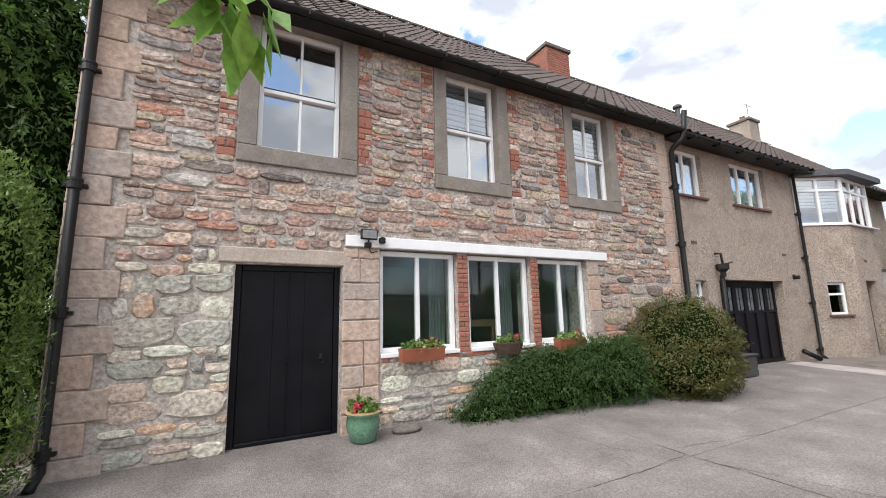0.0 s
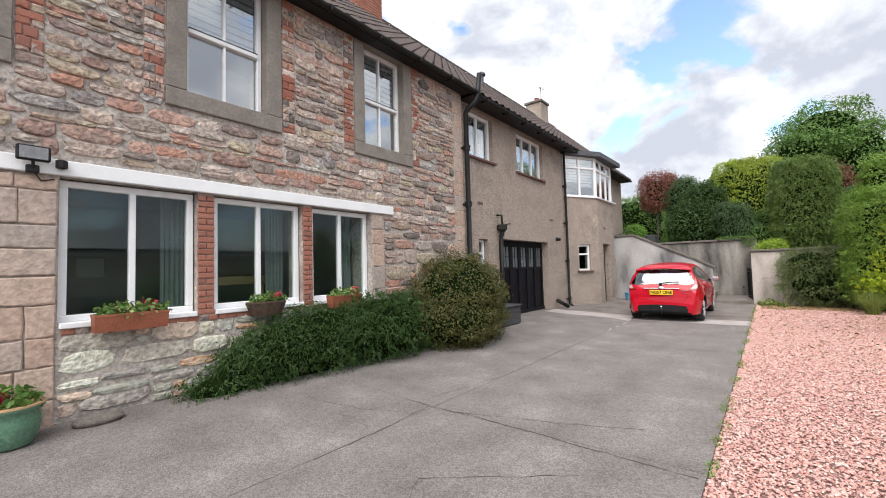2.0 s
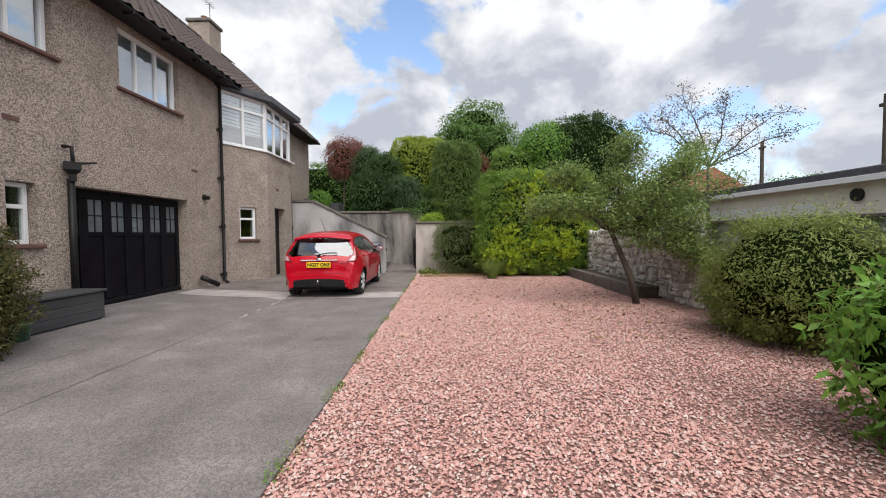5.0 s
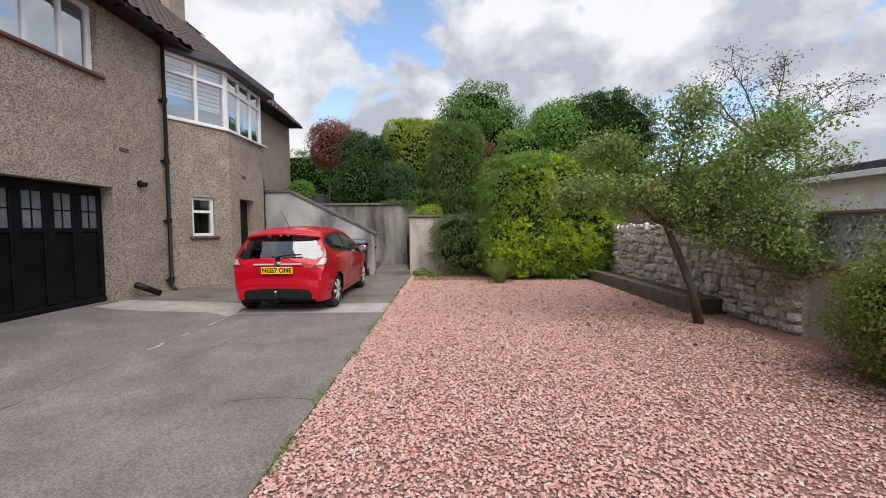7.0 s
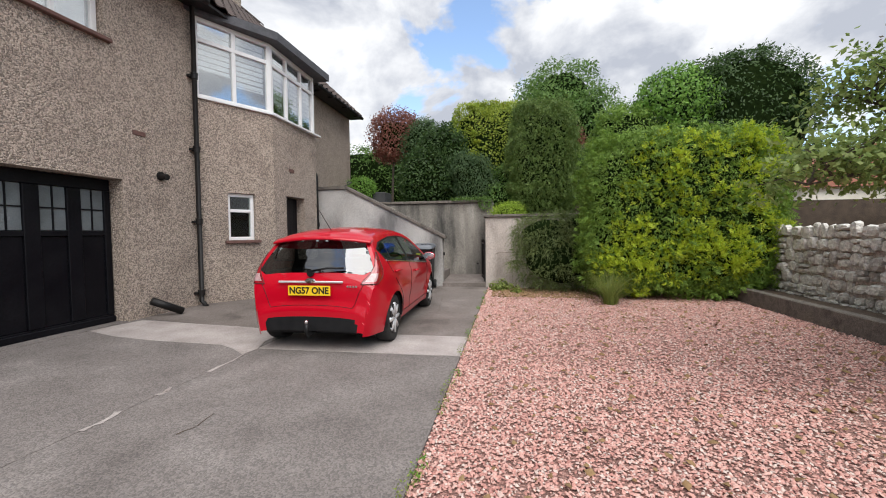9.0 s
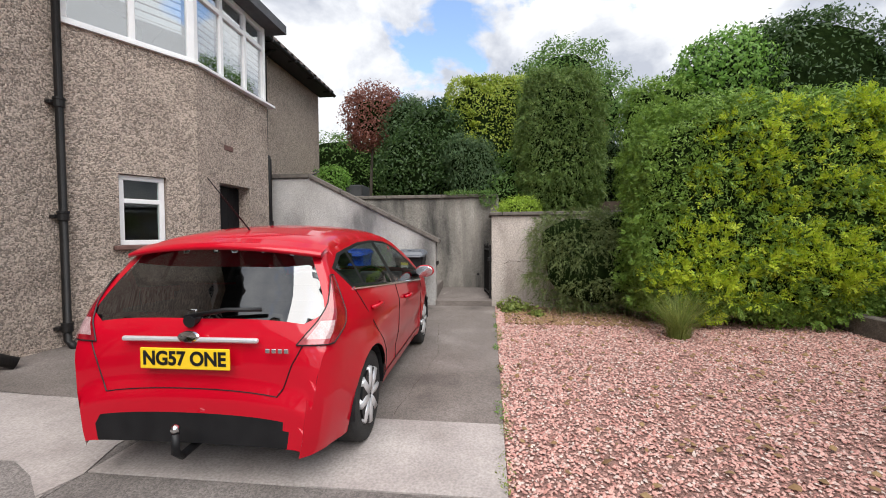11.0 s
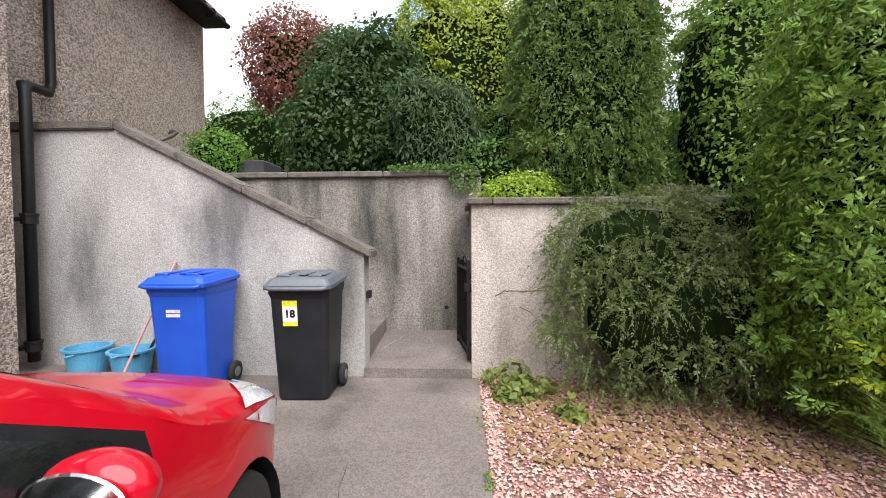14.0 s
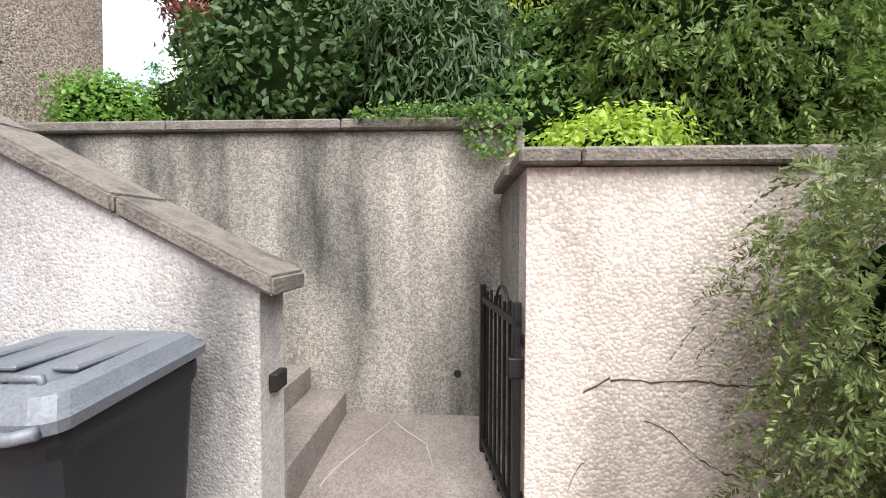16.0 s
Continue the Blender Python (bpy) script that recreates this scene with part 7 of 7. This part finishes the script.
tagged(part("trim_screen_ledge", box(2.0, 10.99, -5.54, -5.24, 0.864, 0.92, 0.01), m_coping), "concrete ledge on the screen wall", "coping", kind="structure")
scr = thing("screen_wall", "pale pierced concrete screen blocks on the garden wall", "screen wall")
bmb = bmesh.new()
for a in (0, 1, 2, 3):
    c, s = math.cos(a * math.pi / 2), math.sin(a * math.pi / 2)
    q = box(-0.145, 0.145, -0.045, 0.045, 0.125, 0.147)
    bmesh.ops.transform(q, matrix=Matrix.Rotation(a * math.pi / 2, 4, "Y"), verts=q.verts)
    me_ = bpy.data.meshes.new("t")
    q.to_mesh(me_), q.free()
    bmb.from_mesh(me_)
for a in range(4):
    q = box(-0.165, 0.165, -0.035, 0.035, -0.012, 0.012)
    bmesh.ops.transform(q, matrix=Matrix.Rotation(a * math.pi / 4, 4, "Y"), verts=q.verts)
    me_ = bpy.data.meshes.new("t")
    q.to_mesh(me_), q.free()
    bmb.from_mesh(me_)
first = part("screen_block", bmb, m_room, scr)
first.location = (10.84, -5.39, 1.07)
for i in range(14):
    for j in range(2):
        if i or j:
            o = first.copy()
            scene.collection.objects.link(o)
            o.location = (10.84 - i * 0.3, -5.39, 1.07 + j * 0.298)
tagged(part("trim_screen_cap", box(6.6, 10.99, -5.5, -5.28, 1.52, 1.57, 0.01), m_coping), "thin concrete cap on the screen blocks", "coping", kind="structure")

# neighbour's flat-roofed outbuilding
m_cream = M("cream_painted_wall", [(0.70, 0.66, 0.56), (0.78, 0.74, 0.64)], 3, 60, 0.8, 0.2, amount=0.08)
nb_ = thing("outbuilding", "long cream painted flat-roofed outbuilding beyond the garden wall", "outbuilding")
part("wall", box(4.0, 17.6, -12.5, -9.0, -0.06, 2.42), m_cream, nb_)
part("roof", box(3.8, 17.8, -12.7, -8.8, 2.425, 2.62, 0.02), m_lead, nb_, "grey felt flat roof edge")
part("fascia", box(3.8, 17.8, -8.798, -8.77, 2.34, 2.46, 0.005), m_white, nb_)
for x in (13.0, 14.0, 15.0, 16.0):
    w = part("window", box(x, x + 0.85, -9.03, -8.995, 1.62, 2.0, 0.005), m_white, nb_, "white window")
    part("pane", box(x + 0.06, x + 0.79, -9.036, -9.031, 1.67, 1.95), m_obscure, w)
part("wall_fan", tube([(12.1, -8.99, 2.1), (12.1, -8.93, 2.1)], 0.13, None, 18), m_iron, nb_, "round dark extractor vent")
rf = thing("red_roof_house", "distant house with a red tiled roof", "house")
part("wall", box(40, 50, -28, -20, -0.06, 4.2), m_cream, rf)
bm = bmesh.new()
a = [bm.verts.new(c) for c in ((39.5, -28.5, 4.2), (39.5, -19.5, 4.2), (39.5, -24, 7.0))]
b = [bm.verts.new((50.5, q.co.y, q.co.z)) for q in a]
bm.faces.new(a[::-1]), bm.faces.new(b)
for i in range(3):
    bm.faces.new((a[i], a[(i + 1) % 3], b[(i + 1) % 3], b[i]))
bmesh.ops.recalc_face_normals(bm, faces=bm.faces)
part("roof", bm, m_brick, rf, "red tiled roof")
for x, y, h in ((16.3, -14.0, 5.5), (24.4, -16.5, 5.85)):
    tp = thing("telegraph_pole", "wooden telegraph pole behind the outbuilding", "pole")
    part("pole", tube([(x, y, -0.06), (x, y, h)], 0.10, None, 10, 0.08), m_bark, tp)
    part("insulator", box(x - 0.2, x + 0.2, y - 0.05, y + 0.05, h - 0.35, h - 0.25, 0.01), m_bark, tp)

# upper garden details
m_planter = M("black_stone_planter", [(0.03, 0.03, 0.032), (0.06, 0.06, 0.06)], 5, 50, 0.6, 0.3)
tagged(part("wall_upper_step", box(19.1, BX + 0.4, 4.76, 5.05, 2.1, 2.62, 0.015), m_coping), "low stone wall at the top of the steps", "wall", kind="structure")
tg = thing("garden_trough", "dark stone trough on the upper terrace", "trough")
part("trough", box(21.2, 21.9, 3.9, 4.35, 2.12, 2.75, 0.02), m_planter, tg)
gl_ = thing("ornamental_grass", "tuft of pale green ornamental grass by the gravel", "grass")
rng = np.random.default_rng(88)
V, Fc = [], []
for i in range(420):
    a, r = rng.uniform(0, 6.283), 0.15 * rng.random()
    L, lean, w = rng.uniform(0.35, 0.8), rng.uniform(0.1, 0.7), 0.006
    bx, by = 16.35 + r * math.cos(a), -2.05 + r * math.sin(a)
    k = len(V)
    for j in range(4):
        f = j / 3
        d = lean * f * f
        px, py, pz_ = bx + d * math.cos(a), by + d * math.sin(a), -0.02 + L * f * (1 - 0.25 * lean * f)
        ww = w * (1 - f * 0.9)
        V += [(px - ww * math.sin(a), py + ww * math.cos(a), pz_), (px + ww * math.sin(a), py - ww * math.cos(a), pz_)]
    for j in range(3):
        Fc.append((k + 2 * j, k + 2 * j + 1, k + 2 * j + 3, k + 2 * j + 2))
raw("blades", V, Fc, g_olive, gl_)
# weeds along the gravel edge and by the pier
rw = random.Random(77)
for i in range(26):
    x, sz = 4.2 + 13.4 * (i + rw.random()) / 26, rw.uniform(0.03, 0.075)
    wd = thing("weed", "small green weed in the edge of the concrete", "weed", group="weeds along the concrete edge")
    leaves("foliage", [((x, GRAVEL_EDGE + rw.uniform(-0.03, 0.02), 0.012), (sz * 2.6, sz * 0.6, sz * 0.4))], 110, 0.022, g_olive if i % 3 else g_bright, wd, 90 + i, jitter=0.012, narrow=0.4)
for i, (x, y, s) in enumerate(((18.3, 0.12, 0.2), (18.1, -0.1, 0.15), (17.95, 0.15, 0.09), (17.6, -0.3, 0.08))):
    wd = thing("weed", "leafy yellow-green weed growing at the garden wall", "weed", group="weeds at the wall")
    leaves("foliage", [((x, y, s * 0.35), (s, s, s * 0.6))], 170, 0.075, g_olive, wd, 110 + i, jitter=0.03, narrow=0.75)
# dry leaves on the ground
rng = np.random.default_rng(5)
fl_ = chips("fallen_leaf", 900, 9.0, 18.3, -4.6, 0.3, 0.03, -0.004, 15, m_dry, 1.0)
fl2 = chips("fallen_leaf", 1500, 16.9, 18.4, -1.9, 0.25, 0.03, -0.002, 16, m_dry, 1.0)
tagged(fl2, "dry brown leaf litter under the juniper", "fallen leaves", kind="stuff")
tagged(fl_, "dry brown fallen leaves on the gravel", "fallen leaves", kind="stuff")
# overhanging branch near the start
bt = thing("overhanging_tree", "young broad-leaved tree with a branch hanging over the yard", "tree")
part("trunk", tube([(-2.4, 1.3, -0.05), (-2.3, 1.32, 1.5), (-2.0, 1.3, 2.8)], 0.07, None, 10, 0.04), m_bark, bt, "", True)
part("limb", tube([(-2.0, 1.3, 2.8), (-1.0, 1.25, 3.0), (-0.3, 1.2, 2.85), (0.0, 1.18, 2.55)], 0.03, None, 8, 0.006), m_bark, bt, "", True)
leaves("crown", [((-0.05, 1.2, 2.58), (0.10, 0.12, 0.08)), ((0.02, 1.18, 2.46), (0.07, 0.08, 0.07)), ((-0.13, 1.2, 2.60), (0.10, 0.1, 0.06))], 64, 0.15, g_big, bt, 131, droop=1.5, narrow=0.42, jitter=0.02)


# ---- stones of the house wall ----
def stone_mesh(w, h, rng, proud=0.03, n=11, square=3.6, jit=0.20):
    """A rough stone face, w by h, with its middle at the origin and its front towards -y."""
    vs, fs = [], []
    rings = []
    ph = [rng.uniform(-jit, jit) for _ in range(n)]
    for k, (sc, y) in enumerate(((1.0, 0.012), (0.985, -proud * 0.45), (0.88, -proud))):
        ring = []
        for i in range(n):
            a = 2 * math.pi * (i + 0.35) / n
            c, s = math.cos(a), math.sin(a)
            r = (abs(c) ** square + abs(s) ** square) ** (-1 / square) * (1 + ph[i] * 0.7)
            r = min(r, 1 / max(abs(c), abs(s)))
            inset = min(0.012, 0.06 * min(w, h)) * k
            ring.append(len(vs))
            vs.append((c * r * (w / 2 - inset), y + (rng.uniform(-0.006, 0.006) if k == 2 else 0), s * r * (h / 2 - inset)))
        rings.append(ring)
    vs.append((rng.uniform(-0.1, 0.1) * w, -proud - rng.uniform(0.0, 0.012), rng.uniform(-0.1, 0.1) * h))
    for r0, r1 in zip(rings, rings[1:]):
        for i in range(n):
            fs.append((r0[i], r0[(i + 1) % n], r1[(i + 1) % n], r1[i]))
    for i in range(n):
        fs.append((rings[2][i], rings[2][(i + 1) % n], len(vs) - 1))
    return vs, fs


def block_mesh(w, h, rng, proud):
    """A squared block with worn edges, its middle at the origin and its front towards -y."""
    vs, fs = [], []
    e = min(0.012, 0.16 * min(w, h))
    j = min(0.006, 0.06 * min(w, h))
    us = [(-1, -1), (-0.35, -1), (0.35, -1), (1, -1), (1, 0), (1, 1), (0.35, 1), (-0.35, 1), (-1, 1), (-1, 0)]
    wob = [(rng.uniform(-j, j), rng.uniform(-j, j)) for _ in us]
    for ins, y in ((0, 0.012), (0, -proud + e * 0.6), (e, -proud)):
        for (a, b), (p, q) in zip(us, wob):
            vs.append((a * (w / 2 - ins) + p, y + (rng.uniform(-0.002, 0.002) if ins else 0), b * (h / 2 - ins) + q))
    n = len(us)
    for r in (0, n):
        for i in range(n):
            fs.append((r + i, r + (i + 1) % n, r + n + (i + 1) % n, r + n + i))
    fs.append(tuple(range(2 * n, 3 * n)))
    return vs, fs


def lay(x0, x1, z0, z1, blocked, rng, hmin, hmax, wmin, wmax):
    """Rough courses of stones round the blocked rectangles: (x, z, w, h, touches a blocked edge)."""
    out = []
    z = z0
    while z < z1 - 0.04:
        hs_ = 1.3 if z < 2.2 else 0.85
        h = min(rng.uniform(hmin, hmax) * hs_, z1 - z)
        spans = [(x0, x1)]
        for a, b, c, d in blocked:
            if c < z + h * 0.7 and d > z + h * 0.3:
                nxt = []
                for s, e in spans:
                    if b <= s or a >= e:
                        nxt.append((s, e))
                    else:
                        if a > s:
                            nxt.append((s, a))
                        if b < e:
                            nxt.append((b, e))
                spans = nxt
        for s, e in spans:
            u = s
            while u < e - 0.02:
                w = min(rng.uniform(wmin, wmax) * (0.6 + h * 3.2), e - u)
                if e - u - w < 0.07:
                    w = e - u
                if h > 0.15 and w < 0.42 and rng.random() < 0.25:
                    k = rng.uniform(0.35, 0.65)
                    out.append((u + w / 2, z + h * k / 2, w, h * k, u == s or u + w == e))
                    out.append((u + w / 2, z + h * (1 + k) / 2, w, h * (1 - k), u == s or u + w == e))
                else:
                    edge_ = u == s or u + w == e
                    dz = rng.uniform(-0.03, 0.03) * min(1, h / 0.12)
                    out.append((u + w / 2, z + h / 2 + dz, w * (1.0 if edge_ else rng.uniform(0.92, 1.06)), h * rng.uniform(0.78, 1.22), u == s or u + w == e))
                u += w
        z += h
    return out


def stones(items, y, wall, near, mats, rest_mat, seed, face=-1, proud=(0.008, 0.034), joint=0.002, axis=None, limit=300):
    """Stones as parts of a wall; those not near are joined into one piece."""
    rng = random.Random(seed)
    V, Fq, made = [], [], 0
    for x, z, w, h, edge in items:
        vs, fs = stone_mesh(max(0.03, w - joint), max(0.03, h - joint), rng, rng.uniform(*proud))
        if near(x, z) and made < limit:
            made += 1
            o = raw("stone", vs, fs, mats(x, z, rng), wall)
            o.location = (x, y, z)
            if face > 0:
                o.rotation_euler = (0, 0, math.pi)
        else:
            k = len(V)
            V += [(x - face * 0 + (a if face < 0 else -a), y + (b if face < 0 else -b), z + c) for a, b, c in vs]
            Fq += [tuple(i + k for i in f) for f in fs]
    if V:
        tagged(raw("stone_facing", V, Fq, rest_mat, wall), kind="stuff")


rng = random.Random(11)
SUR = [(a - 0.225, b + 0.225, 3.44, 5.65) for a, b in UP1]
BRK = []
for a, b, c, d in SUR:
    BRK += [(a - 0.20, a, c + 0.05, d), (b, b + 0.20, c + 0.05, d)]
QL = [(-1.46, -1.0, 0, 5.7), (8.24, 8.61, 0, 5.7)]
DRS = [(1.36, 1.88, 0, 2.475), (5.82, 6.12, 0.6, 2.475), (-0.08, 1.50, 2.195, 2.41)]
OPEN = [(0.12, 1.36, 0, 2.2), (1.88, 5.82, 0.93, 2.475), (1.40, 6.34, 2.46, 2.63)]
items = lay(-1.45, 8.6, 0.12, 5.74, SUR + BRK + QL + DRS + OPEN, rng, 0.065, 0.23, 0.10, 0.52)
stones([i for i in items if not (i[1] < 0.35 and i[0] > 6.5)], F1, wall_stone, lambda x, z: z < 3.1 and x < 4.6, lambda x, z, r: m_stone_low if z + r.uniform(-0.5, 0.5) < 2.2 else m_stone, m_stone_rest, 21)


def blocks(rect, hs, rng, split, mat, y, wall, name="dressed_stone", proud=(0.02, 0.035)):
    a, b, c, d = rect
    z, k = c, 0
    while z < d - 0.05:
        h = min(rng.uniform(*hs), d - z)
        if d - z - h < 0.08:
            h = d - z
        cut = [a, b] if not split or rng.random() < 0.4 else [a, a + (b - a) * rng.uniform(0.35, 0.65), b]
        for u, w in zip(cut, cut[1:]):
            vs, fs = block_mesh(w - u - 0.010, h - 0.010, rng, rng.uniform(*proud))
            o = raw(name, vs, fs, mat, wall)
            o.location = ((u + w) / 2, y, z + h / 2)
        z += h
        k += 1


rng = random.Random(12)
z = 0.0
k = 0
while z < 5.66:
    h = min(rng.uniform(0.26, 0.36), 5.7 - z)
    blocks((-1.45, -1.08 if k % 2 else -0.93, z, z + h), (h, h), rng, False, m_dressed, F1, wall_stone, proud=(0.025, 0.04))
    blocks((8.30 if k % 2 else 8.22, 8.6, z, z + h), (h, h), rng, False, m_dressed, F1, wall_stone, proud=(0.005, 0.012))
    z += h
    k += 1
blocks((1.37, 1.87, 0.1, 2.45), (0.22, 0.36), rng, True, m_dressed, F1, wall_stone)
blocks((5.83, 6.11, 0.9, 2.45), (0.25, 0.4), rng, False, m_dressed, F1, wall_stone)
blocks((-0.06, 1.49, 2.205, 2.40), (0.195, 0.195), rng, False, m_dressed_lintel, F1, wall_stone, "lintel_stone")
# red brick beside the upper windows, under the workshop sill and in its piers
def bricks(rect, y, wall, rng, chance, name="brick", h=0.068, L=0.215, depth=0.02):
    a, b, c, d = rect
    z, k = c, 0
    while z < d - 0.03:
        u = a - (L / 2 if k % 2 else 0)
        while u < b - 0.03:
            p, q = max(a, u), min(b, u + L)
            if q - p > 0.035:
                vs, fs = block_mesh(q - p - 0.009, h - 0.008, rng, depth + rng.uniform(-0.006, 0.004))
                red = rng.random() < chance
                o = raw(name if red else "stone", vs, fs, m_brick if red else m_stone, wall)
                o.location = ((p + q) / 2, y, z + h / 2)
            u += L
        z += h + 0.002
        k += 1


for r in BRK:
    zz = r[2]
    while zz < r[3] - 0.05:
        hh = min(rng.uniform(0.14, 0.36), r[3] - zz)
        bricks((r[0], r[1], zz, zz + hh), F1, wall_stone, rng, 0.75 if rng.random() < 0.4 else 0.08, h=rng.choice((0.068, 0.085, 0.11)), L=rng.choice((0.11, 0.2, 0.2)))
        zz += hh
bricks((1.9, 5.8, 0.935, 1.003), F1, wall_stone, rng, 0.8, h=0.066, L=0.11)
for a, b in ((3.10, 3.29), (4.51, 4.67)):
    pr = tagged(part("wall_pier_core", box(a + 0.006, b - 0.006, F1 + 0.01, F1 + 0.4, 1.0, 2.47), m_mortar), "brick pier between the workshop windows", "pier", kind="structure")
    bricks((a, b, 1.005, 2.465), F1 + 0.008, pr, rng, 1.0, h=0.07, L=0.19)

# rubble garden wall
rng = random.Random(31)
items = lay(11.0, 18.4, 0.0, 1.46, [], rng, 0.09, 0.20, 0.10, 0.24)
stones(items, -5.2, wall_rubble, lambda x, z: x < 17.6, lambda x, z, r: m_stone_white, m_stone_white, 33, face=1, proud=(0.03, 0.08), limit=260)

# ---- roof tiles ----
TW, TL_ = 0.30, 0.327
prof = [(0, 0.0), (0.03, 0.006), (0.075, 0.030), (0.12, 0.046), (0.165, 0.030), (0.21, 0.006), (0.25, 0.0), (0.30, 0.002)]
tv, tf = [], []
for yy, dz in ((0.0, 0.022), (TL_ + 0.05, 0.004)):
    for x, z in prof:
        tv.append((x, yy, z + dz))
for x, z in prof:
    tv.append((x, 0.0, z + 0.004))
n = len(prof)
for i in range(n - 1):
    tf.append((i, i + 1, n + i + 1, n + i))
    tf.append((2 * n + i, 2 * n + i + 1, i + 1, i))
tile_me = bpy.data.meshes.new("tile")
tile_me.from_pydata(tv, [], tf)
tile_me.materials.append(m_tile)
cols, rows_ = 79, 14
RM = Matrix.Translation((-1.6, EAVE_Y - 0.06, EAVE_Z - 0.055)) @ Matrix.Rotation(slope, 4, "X")
V, Fq = [], []
rng = random.Random(41)
for j in range(rows_):
    for i in range(cols):
        lift = rng.uniform(0, 0.006)
        m = RM @ Matrix.Translation((i * TW + rng.uniform(-0.003, 0.003), j * TL_, lift))
        if j < 10 and 10 <= i < 40:
            o = new("tile", tile_me)
            o.parent = roof
            o.matrix_basis = m
        else:
            k = len(V)
            V += [tuple(m @ Vector(q)) for q in tv]
            Fq += [tuple(a + k for a in f) for f in tf]
tagged(raw("tile_courses", V, Fq, m_tile_rest, roof), kind="stuff")
rd = bmesh.new()
for i in range(52):
    x = -1.6 + i * 0.45
    q = [(x, RIDGE_Y + 0.13 * math.cos(a), RIDGE_Z - 0.04 + 0.12 * math.sin(a)) for a in np.linspace(0, math.pi, 8)]
    a_ = [rd.verts.new(p) for p in q]
    b_ = [rd.verts.new((x + 0.44, p[1], p[2] + 0.008)) for p in q]
    for k in range(7):
        rd.faces.new((a_[k], b_[k], b_[k + 1], a_[k + 1]))
    rd.faces.new(a_)
part("ridge_tile", rd, m_tile_rest, roof)
